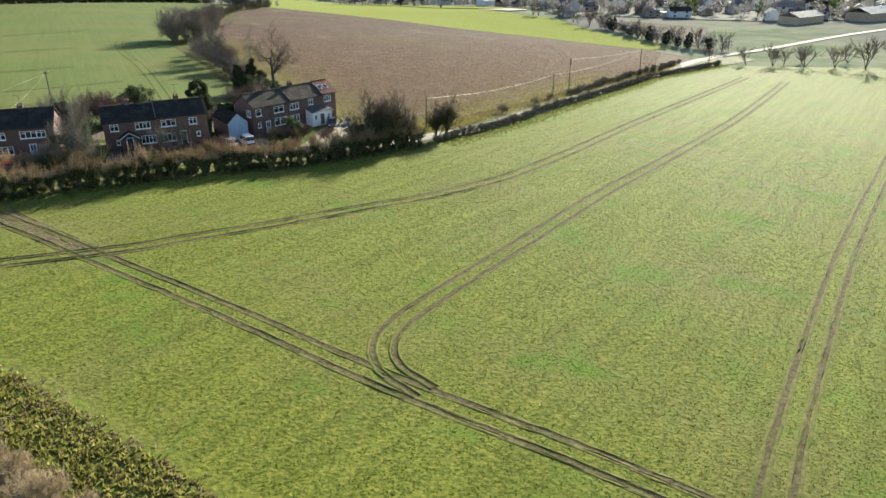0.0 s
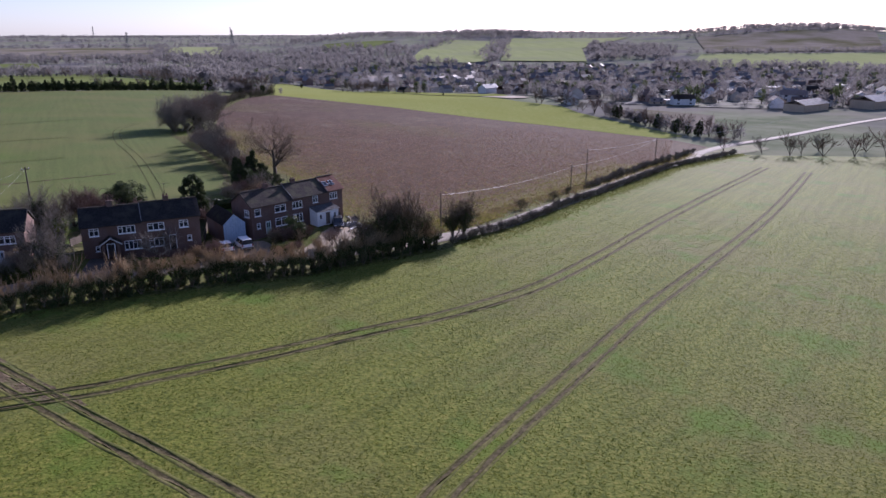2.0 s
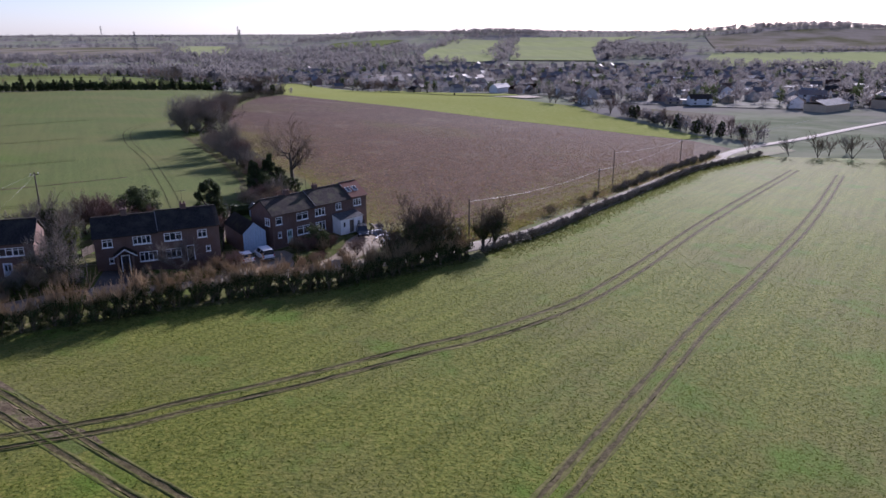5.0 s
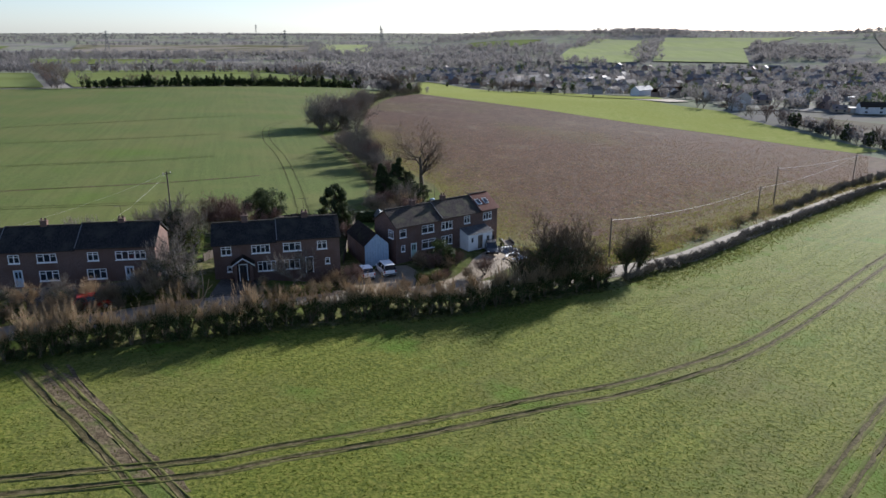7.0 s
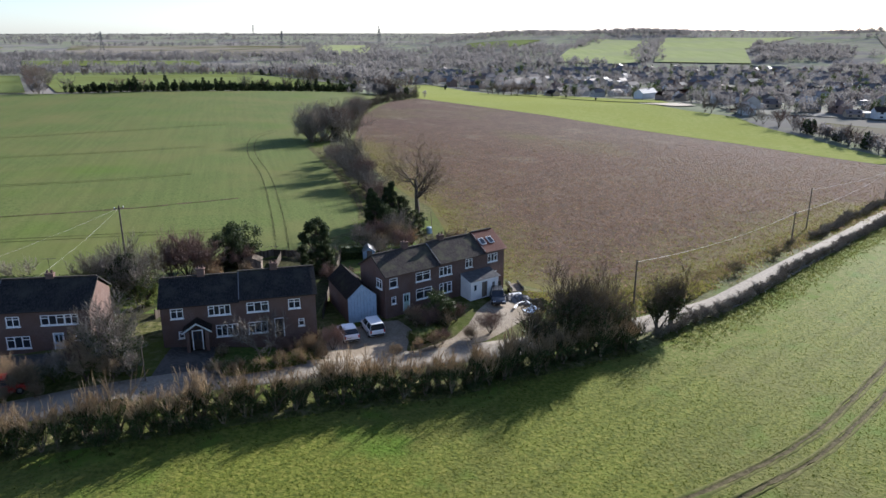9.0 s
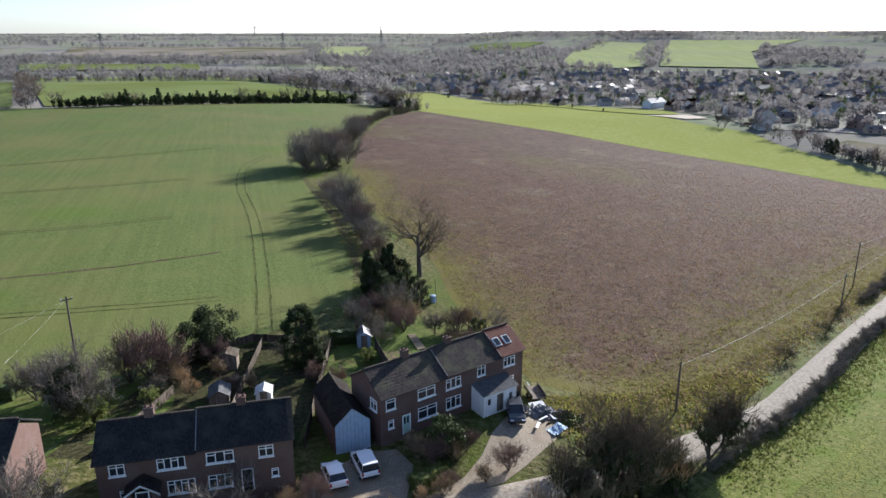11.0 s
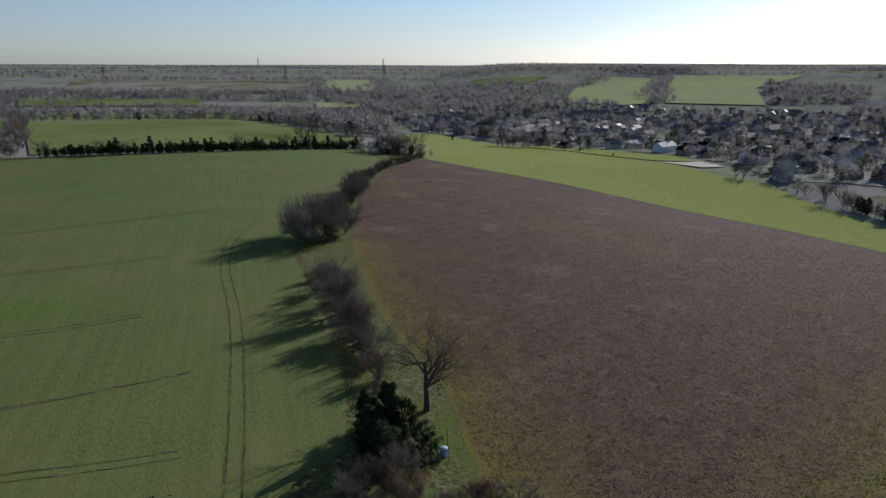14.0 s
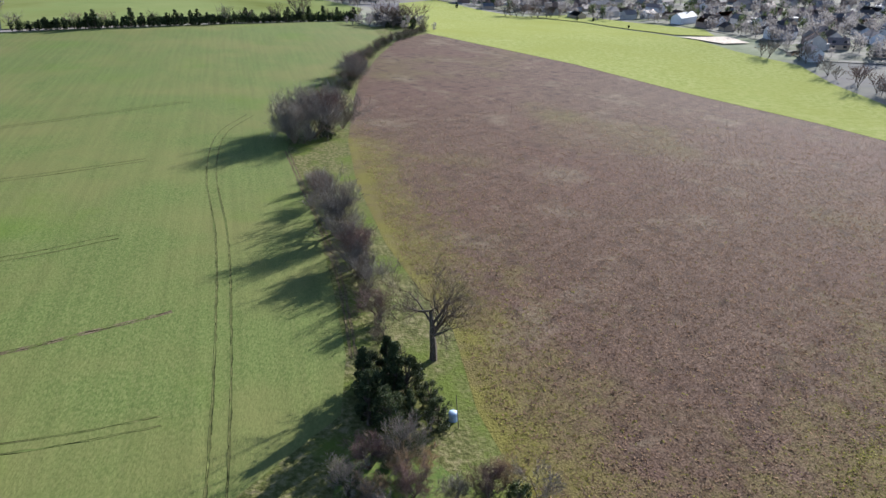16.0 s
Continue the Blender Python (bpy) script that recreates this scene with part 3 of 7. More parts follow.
drape("hedge_bank", [(-14, 133), (-1, 133), (1.0, 138), (-1.7, 156), (-5.8, 165), (-13.2, 184), (-21.8, 215), (-27.5, 246), (-30.8, 285), (-33.3, 325), (-30.8, 374), (-25.8, 425), (-12.5, 452), (-26, 500), (-49, 456), (-33.2, 420), (-39.7, 374), (-44.2, 334), (-46.2, 300), (-41.2, 237), (-30.2, 205), (-19.7, 165), (-15.7, 148)],
      2.5, 0.035, M_VERGE, "rough grassy bank under the field hedgerow", "verge")
drape("rough_ground", [(-66, 78), (-30, 82), (-8, 88), (10, 92), (24, 100), (34, 110), (30, 118), (16, 116), (8, 121), (3, 137), (-3, 142), (-16, 140), (-27, 122), (-45, 103), (-70, 100)], 3.0, 0.045, M_VERGE, "rough grass between the gardens and fields", "verge")
road_pts = spline(ROAD_LINE, 2.0)
ribbon("road", road_pts, (-1.75, -1.7, -0.8, 0.2, 1.1, 2.15, 2.2), (0.0, 0.085, 0.105, 0.12, 0.105, 0.085, 0.0), M_ASPH, None, "narrow worn grey asphalt country lane", "road")


# wheel tracks: pairs of ruts between pressed crop edges
RUTS = []


def tramline(pts, gauge=1.9, width=0.3, mat=M_RUT, depth=0.1, seed=0, bed=True):
    line = spline(pts, 1.2)
    t = np.gradient(line, axis=0)
    t /= np.linalg.norm(t, axis=1, keepdims=True)
    nrm = np.column_stack([-t[:, 1], t[:, 0]])
    for k, side in enumerate((-0.5, 0.5)):
        w = width / 2
        rut = line + nrm * gauge * side
        RUTS.append((rut, w + 0.12))
        r = ribbon("wheel_rut", rut, (-w, -w * 0.5, w * 0.5, w), (0.066 + depth * 0.4, 0.066, 0.066, 0.066 + depth * 0.4), mat, None,
                   "muddy tractor wheel rut pressed into the crop", "wheel track", 0.06, seed * 2 + k)
        if bed:
            for name, o in (("rut_edge", -1), ("rut_edge", 1)):
                e = w + 0.02
                ribbon(name, rut, (o * e, o * (e + 0.12), o * (e + 0.28))[::o], (0.06, 0.06 + depth * 1.3, 0.052)[::o], M_BERM, r, "pressed yellowish crop beside the rut", "", 0.05, seed * 2 + k + 90)


tramline([(-37, 59), (-32, 54), (-27.6, 49.8), (-22.4, 44.6), (-17.9, 40), (-5.9, 28), (3.5, 18), (8, 13.4), (14.4, 7.5), (20.3, 1.9), (34, -12)], 1.95, 0.40, M_RUT, 0.04, 1)
tramline([(-34.6, 59.2), (-30.4, 54.4), (-26.4, 50.2), (-21.4, 45)], 1.1, 0.36, M_EARTH, 0.03, 13, False)
ribbon("mud_track", spline([(-35, 57.4), (-27.4, 50.0), (-22.2, 44.6), (-17.9, 40.4)], 1.0), (-1.9, -1.3, -0.5, 0.5, 1.3, 1.9), (0.045, 0.055, 0.058, 0.058, 0.055, 0.045), M_EARTH, None, "churned muddy patch where tracks meet", "mud track", 0.16, 40)
RUTS.append((spline([(-35, 57.4), (-27.4, 50.0), (-22.2, 44.6), (-17.9, 40.4)], 0.6), 1.5))
tramline([(-60, 32), (-40, 38.5), (-18.8, 43.8), (-12, 46.6), (-2.5, 50.6), (9.1, 56.3), (15.7, 59.3), (23.7, 64.1), (33.6, 71.6), (48.2, 86.1), (70.8, 110.1), (102, 141.5), (142, 180)], 1.9, 0.38, M_RUT, 0.07, 2)
tramline([(9.6, 12.6), (7.4, 16.2), (7.3, 20.2), (9.4, 24.2), (15.5, 31.1), (23.5, 39.6), (31, 47.6), (45, 62.4), (67.5, 84.3), (101, 118), (150, 170.5)], 1.8, 0.38, M_RUT, 0.07, 3)
tramline([(20, -12), (29.8, -0.3), (41, 12), (59.5, 31.5), (78, 50), (96.7, 68.2), (150, 120)], 1.9, 0.36, M_RUT, 0.06, 4)
tramline([(-95, 114), (-70, 120.5), (-51, 126.9), (-41.3, 130.2), (-33.6, 133.5)], 1.7, 0.24, M_FAINT, 0.035, 5, False)
tramline([(-110, 121), (-80, 134), (-59, 144), (-49, 150.8), (-40.5, 157)], 0.5, 0.3, M_EARTH, 0.03, 6, False)
tramline([(-23.5, 118), (-25.5, 127), (-32.2, 152.5), (-41.5, 184), (-52.8, 216), (-59, 245), (-57, 266)], 2.0, 0.26, M_FAINT, 0.035, 7, False)
tramline([(-130, 145), (-77, 168), (-58, 181)], 1.7, 0.24, M_FAINT, 0.03, 8, False)
tramline([(-150, 178), (-97, 202.9), (-68.8, 222.5)], 1.7, 0.26, M_FAINT, 0.03, 9, False)
tramline([(-180, 205), (-118.6, 239.2), (-77.5, 277)], 1.7, 0.26, M_FAINT, 0.03, 10, False)
tramline([(-14.4, 147.6), (-19.4, 170), (-26.6, 193.6), (-31, 206), (-40.5, 234)], 0.7, 0.4, M_RUT, 0.03, 11, False)

# ---- plants ----
def grow(rng, p, d, length, r, level, top, out, spread, kids, lift):
    """Branch recursion: rows of p0, p1, r0, r1, level into out."""
    n = 4 if level == 0 else 3 if level < top - 1 else 2 if level < top else 1
    tip = 0.45 if level == 0 else 0.35
    for i in range(n):
        d = d + rng.normal(size=3) * (0.07 if level == 0 else 0.16) + np.array([0, 0, lift * 0.08 * level])
        d = d / np.linalg.norm(d)
        q = p + d * length / n
        ra, rb = r * (1 - (1 - tip) * i / n), r * (1 - (1 - tip) * (i + 1) / n)
        out.append((*p, *q, ra, rb, level))
        if level < top and (i > 0 or level > 0):
            for _ in range(max(1, int(round(kids[level] * rng.uniform(0.7, 1.3))))):
                a = rng.normal(size=3)
                a -= d * (a @ d)
                a /= np.linalg.norm(a)
                ang = np.radians(spread) * rng.uniform(0.6, 1.25)
                e = d * np.cos(ang) + a * np.sin(ang)
                grow(rng, q, e, length * rng.uniform(0.5, 0.72), rb * rng.uniform(0.5, 0.7), level + 1, top, out, spread, kids, lift)
        p = q


def spikes(S):
    """Verts and triangles of pointed three-sided twigs."""
    V, _ = tubes(S, 3)
    V = V.reshape(-1, 6, 3)
    V = np.concatenate([V[:, :3], V[:, 3:].mean(1, keepdims=True)], 1)
    F = np.array([[0, 1, 3], [1, 2, 3], [2, 0, 3]])[None] + (np.arange(len(V)) * 4)[:, None, None]
    return V.reshape(-1, 3), F.reshape(-1, 3)


def bare_tree(name, seed, tall, spread, kids, label, group="", twig=M_TWIG, ivy=0, thick=0.022, category="tree", stems=1, bark=M_BARK, lift=1.0, lean=0.15, twig_min=0.011, stem_len=0.5, ivy_top=0.5, ivy_size=0.07, ivy_radius=0.4):
    rng = np.random.default_rng(seed)
    out = []
    top = len(kids)
    for s in range(stems):
        d = np.array([rng.normal() * lean, rng.normal() * lean, 1.0])
        base = np.array([rng.normal() * 0.03 * (stems > 1), rng.normal() * 0.03 * (stems > 1), -0.15])
        grow(rng, base, d / np.linalg.norm(d), tall * stem_len * (rng.uniform(0.8, 1.1) if stems > 1 else 1), tall * thick, 0, top, out, spread, kids, lift)
    S = np.array(out)
    k = tall / S[:, 5].max()
    S[:, :6] *= k
    S[:, 6:8] = np.maximum(S[:, 6:8], twig_min)
    thick_rows, thin_rows = S[S[:, 8] <= 1], S[S[:, 8] > 1]
    t = thing(name, Matrix(), label, category, group)
    tube_object("trunk", thick_rows[:, :8], bark, t, 6 if tall > 5 else 4)
    inner, ends = thin_rows[thin_rows[:, 8] < top], thin_rows[thin_rows[:, 8] == top]
    V, F = tubes(inner[:, :8], 3)
    W, G = spikes(ends[:, :8])
    mesh_object("crown", np.vstack([V, W]), F.tolist() + (G + len(V)).tolist(), twig, t)
    if ivy:
        low = S[(S[:, 8] <= 2) & (S[:, 5] < tall * ivy_top)][:, 3:6]
        V, F = leaf_cloud(rng, low, ivy, ivy_radius, ivy_size)
        mesh_object("ivy", V, F, M_IVY, t, "dark green ivy leaves")
    return t


def leafy(name, seed, tall, wide, n, size, mat, label, category="bush", shape="round", group=""):
    """An evergreen or leafy bush: stems inside, leaf clumps on uneven lobes."""
    rng = np.random.default_rng(seed)
    t = thing(name, Matrix(), label, category, group)
    lobes, segs = [], []
    m = 46
    for i in range(m):
        a, h = rng.uniform(0, 2 * np.pi), rng.random()
        if shape == "cone":
            rad = wide * 0.5 * (1 - h) ** 0.75 * rng.uniform(0.35, 1.0) + 0.08
        elif shape == "column":
            rad = wide * 0.5 * math.sqrt(max(0.02, 1 - h**2.2)) * rng.uniform(0.55, 1.0)
        elif shape == "plume":
            rad = wide * 0.5 * (0.2 + 0.8 * h**0.7) * rng.uniform(0.25, 1.0)
            h = h * (1.0 - 0.35 * (rad / (wide * 0.5)) ** 2)
        elif shape == "spread":
            rad = wide * 0.5 * (0.35 + 0.75 * np.sin(np.pi * min(1, h * 0.8 + 0.2))) * rng.uniform(0.3, 1.0)
        else:
            rad = wide * 0.5 * np.sqrt(max(0.05, 1 - (h * 1.7 - 0.75) ** 2)) * rng.uniform(0.4, 1.0)
        c = np.array([np.cos(a) * rad, np.sin(a) * rad, tall * (0.06 + 0.88 * h)])
        lobes.append(c)
        segs.append((0, 0, c[2] * 0.55 - 0.1, *c, 0.05 * tall / 4, 0.015))
    segs.append((0, 0, -0.2, 0, 0, tall * 0.8, 0.04 * tall, 0.02))
    tube_object("stem", segs, M_BARK, t, 4)
    V, F = leaf_cloud(rng, lobes, n, wide * (0.13 if shape != "cone" else 0.11), size)
    V[:, 2] = np.maximum(V[:, 2], 0.02)
    mesh_object("foliage", V, F, mat, t)
    return t


def place(ob, x, y, s=1.0, rz=0.0, dz=0.0, sz=None):
    c = copy_thing(ob, pose(x, y, height(x, y) + dz, 0, 0, rz))
    c.scale = (s, s, sz or s)
    return c


def discard(*obs):
    for ob in obs:
        for o in (*ob.children_recursive, ob):
            bpy.data.objects.remove(o)


rs = np.random.default_rng(7)

# roadside hedge of bare thorn and hazel
shrubs = [bare_tree("hedge_shrub", 20 + i, 4.5, 17, (1.4, 1.5, 1.5), "bare leggy hedge shrub with tan twigs", "roadside hedge", M_TWIG_TAN, 1300, 0.017, "shrub", 7, M_STEM, 1.5, 0.18, 0.014, 0.64, 0.50, 0.085, 0.20) for i in range(5)]
bush_low = [bare_tree("hedge_bush", 40 + i, 1.6, 38, (1.3, 1.4, 1.7), "low trimmed bare hedge shrub with dark twigs", "low lane hedge", M_TWIG, 1500, 0.012, "shrub", 8, M_BARK, 0.8, 0.4, 0.011, 0.6) for i in range(3)]
bush_lane = [bare_tree("hedge_bush", 46 + i, 1.6, 38, (1.5, 1.6, 1.8), "low trimmed bare hedge bush with brown twigs", "low lane hedge", M_TWIG_GREY, 120, 0.012, "shrub", 9, M_STEM, 0.8, 0.4, 0.012, 0.6) for i in range(3)]
line = spline(HEDGE_LINE, 1.25)
for i, (x, y) in enumerate(line):
    s = rs.uniform(0.9, 1.35)
    place(shrubs[rs.integers(0, 5)], x + rs.normal() * 0.25, y + rs.normal() * 0.3, s, rs.uniform(0, 360))
    if i % 3 == 1:
        place(shrubs[rs.integers(0, 5)], x - 0.4 + rs.normal() * 0.3, y + 1.1 + rs.normal() * 0.3, s * rs.uniform(0.7, 0.95), rs.uniform(0, 360))
    place(bush_low[rs.integers(0, 3)], x + rs.normal() * 0.3, y + 0.2 + rs.normal() * 0.3, rs.uniform(0.7, 1.15), rs.uniform(0, 360))
for x, y in spline(HEDGE_LOW, 1.15):
    place(bush_lane[rs.integers(0, 3)], x + rs.normal() * 0.2, y + rs.normal() * 0.2, rs.uniform(0.95, 1.3), rs.uniform(0, 360))
for x, y in spline([(70.5, 147), (83, 160.5), (102, 180.5), (122, 199), (137, 214)], 1.8):
    place(bush_lane[rs.integers(0, 3)], x + rs.normal() * 0.3, y + rs.normal() * 0.3, rs.uniform(0.9, 1.5), rs.uniform(0, 360))

# taller trees in and behind the hedge
hedge_tree = bare_tree("tree", 61, 8.2, 34, (1.8, 2.0, 1.8, 2.0), "bare multi-stemmed hedge tree wrapped in ivy", "", M_TWIG, 3800, 0.016, "tree", 5, M_BARK, 1.0, 0.22, 0.012, 0.58, 0.55, 0.09, 0.3)
for x, y, s, r in ((14.0, 87, 1.38, 0), (17.2, 88.2, 1.25, 120), (15.6, 88.8, 1.3, 220), (10.6, 85.8, 0.95, 60), (19.4, 89.6, 0.9, 310), (27.6, 96.6, 1.08, 200), (25.6, 95.0, 0.92, 290)):
    place(hedge_tree, x, y, s, r)
bramble = bare_tree("shrub", 63, 3.2, 42, (1.6, 1.8, 2.4), "dense dark bare thicket beside the lane", "", M_TWIG, 500, 0.012, "shrub", 8, M_BARK, 0.6, 0.5, 0.012)
for x, y, s in ((10.5, 91.6, 1.0), (13.5, 93.5, 1.05), (16.5, 95.0, 0.95), (12, 89.9, .8), (45, 120.8, 0.85), (55.8, 131.5, 0.72), (62.5, 139.5, 0.62), (19.5, 98.5, 0.75)):
    place(bramble, x, y, s, rs.uniform(0, 360))

# field hedgerow towards the wood: the great bare oak and its neighbours
oak = bare_tree("tree", 71, 14.8, 50, (2.6, 2.6, 2.4, 2.6), "large bare spreading field tree in winter", "", M_TWIG, 0, 0.03, "tree", 1, M_BARK, 0.7, 0.05, 0.015, 0.42)
hedge_oak = bare_tree("tree", 77, 11.5, 46, (2.6, 2.6, 2.6, 2.6), "bare twisted hedgerow oak with pale twigs", "", M_TWIG_GREY, 0, 0.03, "tree", 2, M_BARK, 0.8, 0.16, 0.015, 0.45)
place(oak, -4.4, 148.3, 1.18, 40, 0, 1.12)
place(hedge_oak, -21.5, 188, 1.1, 15)
place(hedge_oak, -18.6, 176, 0.8, 130)
row_tree = [bare_tree("tree", 80 + i, 11.0, 38, (2.0, 2.0, 2.0, 2.1), "bare grey-brown hedgerow tree in winter", "field hedgerow", (M_TWIG_GREY, M_TWIG_GREY, M_TWIG_PURPLE)[i], 0, 0.012, "tree", (5, 6, 7)[i], M_STEM, 0.6, 0.42, 0.016, 0.44) for i in range(3)]
for x, y, s, k in ((-20, 182, 0.7, 0), (-17, 174, 0.72, 2), (-14.5, 166, 0.6, 0), (-12, 158, 0.5, 2), (-40, 241, 1.15, 1), (-36.5, 246, 1.25, 0), (-33.2, 251, 1.15, 2), (-42, 247, 1.15, 0), (-34, 256, 1.2, 1), (-38.5, 253, 1.25, 1), (-30.5, 257, 1.05, 0), (-41, 243, 0.6, 1), (-38, 241.5, 0.5, 0),
                   (-24.5, 195, 0.8, 0), (-16.5, 171, 0.6, 1), (-26.5, 201, 0.62, 2), (-29, 208, 0.5, 0), (-36, 312, 0.9, 0), (-34.5, 322, 0.95, 1), (-37, 330, 0.85, 2)):
    place(row_tree[k], x, y, s, rs.uniform(0, 360))
for x, y in spline([(-10, 146), (-13.5, 160), (-18, 178), (-24, 196), (-30, 215)], 2.6):
    place(bramble, x + rs.normal() * 0.7, y, rs.uniform(0.6, 1.05), rs.uniform(0, 360))
for x, y in spline([(-35, 300), (-37, 335), (-35, 372), (-29, 405), (-22, 440), (-14, 462)], 4.0):
    place(bramble, x + rs.normal(), y, rs.uniform(1.0, 1.9), rs.uniform(0, 360))

# evergreens
yew = leafy("tree", 91, 6.4, 7.8, 14000, 0.12, M_YEW, "dark spreading evergreen tree behind the gardens", "tree", "plume")
cypress = leafy("tree", 92, 6.4, 4.2, 13000, 0.10, M_YEW, "upright dark green conifer in a garden", "tree", "column")
spire = leafy("tree", 97, 8.0, 3.6, 7000, 0.12, M_YEW, "dark pointed conifer in the hedgerow", "tree", "cone")
holly = leafy("bush", 93, 2.2, 2.2, 1500, 0.09, M_LEAF, "rounded green garden bush", "bush")
clipped = leafy("bush", 94, 2.8, 2.6, 2600, 0.08, M_IVY, "rounded clipped dark evergreen bush", "bush")
ivy_mass = leafy("tree", 95, 6.8, 5.2, 5200, 0.12, M_YEW, "dense dark ivy-clad tree in the hedgerow", "tree")
place(yew, -28.8, 113.2, 1.0, 20)
place(cypress, -17.3, 112.3, 1.2, 0)
place(cypress, -16.2, 111.0, 0.75, 70)
for x, y, k, r in ((-11.2, 134.5, 0.95, 0), (-8.6, 138.5, 1.1, 80), (-12.2, 139.5, 0.9, 160), (-6.6, 134.0, 0.7, 220), (-9.8, 143.0, 0.85, 300)):
    place(spire, x, y, k, r)
for x, y, k, r in ((-9.0, 134, 0.8, 100), (-11.0, 137, 0.85, 200), (-12, 142, 0.7, 300), (-7.4, 140, 0.85, 250), (-4.6, 138, 0.55, 20)):
    place(ivy_mass, x, y, k, r)
place(ivy_mass, -3.6, 134.5, 0.6, 30)
place(ivy_mass, -37.5, 97.5, 0.85, 30)
place(ivy_mass, -33, 247, 0.9, 10)
place(clipped, -0.3, 92.8, 1.45, 0)
place(clipped, 0.9, 93.6, 0.95, 120)
place(clipped, 4.3, 123.5, 1.0, 50)
place(clipped, 5.8, 121.8, 0.8, 90)
place(holly, -9.6, 113.2, 1.0, 0)
place(holly, -34.5, 95.6, 1.5, 0)
place(holly, -31.0, 100.5, 1.0, 40)

# garden trees and shrubs without leaves
garden_tree = [bare_tree("tree", 100 + i, h, 42, (1.7, 1.8, 1.8, 1.9) if i == 3 else (1.9, 1.9, 1.9, 2.0), lab, "", tw, iv, 0.014, "tree", st, M_STEM if i in (2, 3) else M_BARK, 0.7, 0.3, 0.012)
               for i, (h, lab, tw, iv, st) in enumerate(((6.5, "wide bare garden tree with ivy on its limbs", M_TWIG_GREY, 2200, 4), (5.2, "rounded purplish bare garden shrub", M_TWIG_PURPLE, 0, 7), (4.6, "pale grey bare fruit tree", M_TWIG_GREY, 0, 2), (4.4, "bare brown shrub with dense upright twigs", M_TWIG_TAN, 0, 6)))]
for x, y, s, k in ((-39, 98.5, 1.35, 0), (-36.2, 96.2, 1.15, 0), (-43, 101, 0.9, 0), (-40.5, 101.5, 1.0, 0), (-33.6, 107.2, 1.4, 1), (-35.2, 105.8, 1.2, 1), (-32.2, 108.8, 1.15, 1), (-31.0, 106.3, 0.9, 3), (-29.8, 105.2, 0.7, 3), (-27.5, 103.4, 0.55, 3), (-30.8, 103.0, 0.5, 0), (-21.5, 105.5, 0.5, 3), (-12.5, 107.5, 0.5, 1), (-11.2, 121.4, 0.8, 2), (-9.5, 123.5, 0.9, 3), (-4.6, 127.5, 0.8, 3), (2.4, 119.5, 0.6, 1), (0.6, 121.5, 0.55, 3), (-24.0, 104.5, 0.5, 1), (-17.3, 80.9, 1.2, 2), (-38.6, 70.0, 0.5, 3), (-36.6, 70.6, 0.45, 3), (-40.6, 69.2, 0.5, 3), (-34.6, 71.4, 0.45, 3), (-8.2, 119.5, 0.9, 2), (-7, 126.5, 1.1, 3), (-5.8, 124, 0.85, 1), (-7.6, 129, 1.0, 0), (-31.6, 77.6, 1.2, 0), (-33.0, 76.6, 0.9, 3), (-30.0, 76.0, 0.9, 0), (-2.8, 92.0, 0.66, 3), (-1.6, 91.6, 0.62, 1), (-13.8, 83.2, 0.55, 3), (-12.4, 83.6, 0.5, 3),
                   (-35.5, 72.8, 0.75, 3), (-34.0, 73.8, 0.6, 0), (-31.5, 74.2, 0.8, 3), (-29.3, 74.8, 0.7, 3), (-27.8, 75.0, 0.5, 0), (-33.0, 75.4, 0.55, 1), (-44.2, 71.4, 0.9, 3), (-41, 71.6, 0.7, 0), (-38.6, 73.4, 0.8, 3), (-47, 70.2, 0.8, 0), (-11.2, 84.8, 0.6, 1), (-13.2, 84.2, 0.6, 3), (-15.6, 82.2, 0.4, 1), (-21.4, 80.6, 0.35, 3), (0.8, 91.8, 0.62, 3), (1.8, 93.4, 0.5, 1), (-3.6, 93.4, 0.55, 3), (-0.6, 87.0, 0.5, 3), (3.4, 89.2, 0.5, 3), (5.6, 91.0, 0.6, 1), (-21.0, 76.6, 0.45, 3), (-19.0, 77.4, 0.5, 3), (-17.2, 78.2, 0.42, 3), (-15.4, 79.2, 0.5, 3), (-13.6, 80.6, 0.5, 3), (-11.8, 82.2, 0.42, 3), (-38, 71.6, 0.5, 3), (-42, 69.4, 0.6, 3), (-45, 68.2, 0.55, 3), (-48, 67, 0.6, 3), (-4.5, 84.6, 0.4, 3), (-2.2, 85.8, 0.45, 3), (0.2, 88.0, 0.4, 1), (-52.5, 101.5, 0.9, 2), (3.2, 126, 0.9, 3), (1.4, 124.5, 0.8, 1), (6.2, 124.5, 1.1, 2), (-15, 108, 0.55, 1), (-40, 70.2, 0.75, 3), (-36, 72.0, 0.7, 3), (-26, 108.5, 0.6, 3), (-19.5, 113.5, 0.55, 0), (-12, 123.5, 0.8, 0), (-10.5, 127.5, 0.9, 1), (-16, 115.5, 0.5, 0), (-9.5, 106, 0.45, 3), (-1.5, 123.5, 0.6, 0), (-27.5, 111, 0.8, 1)):
    place(garden_tree[k], x, y, s, rs.uniform(0, 360))
discard(*shrubs, *bush_low, *bush_lane, hedge_tree, bramble, oak, hedge_oak, spire, *row_tree, yew, cypress, holly, clipped, ivy_mass, *garden_tree)

# dry growth along the ditch at the field corner
dry = bare_tree("shrub", 66, 1.5, 40, (1.8, 2, 2.2), "dry straw-coloured ditch scrub", "ditch scrub", M_DRY, 0, 0.010, "shrub", 10, M_DRY, 0.6, 0.5, 0.007, 0.6)
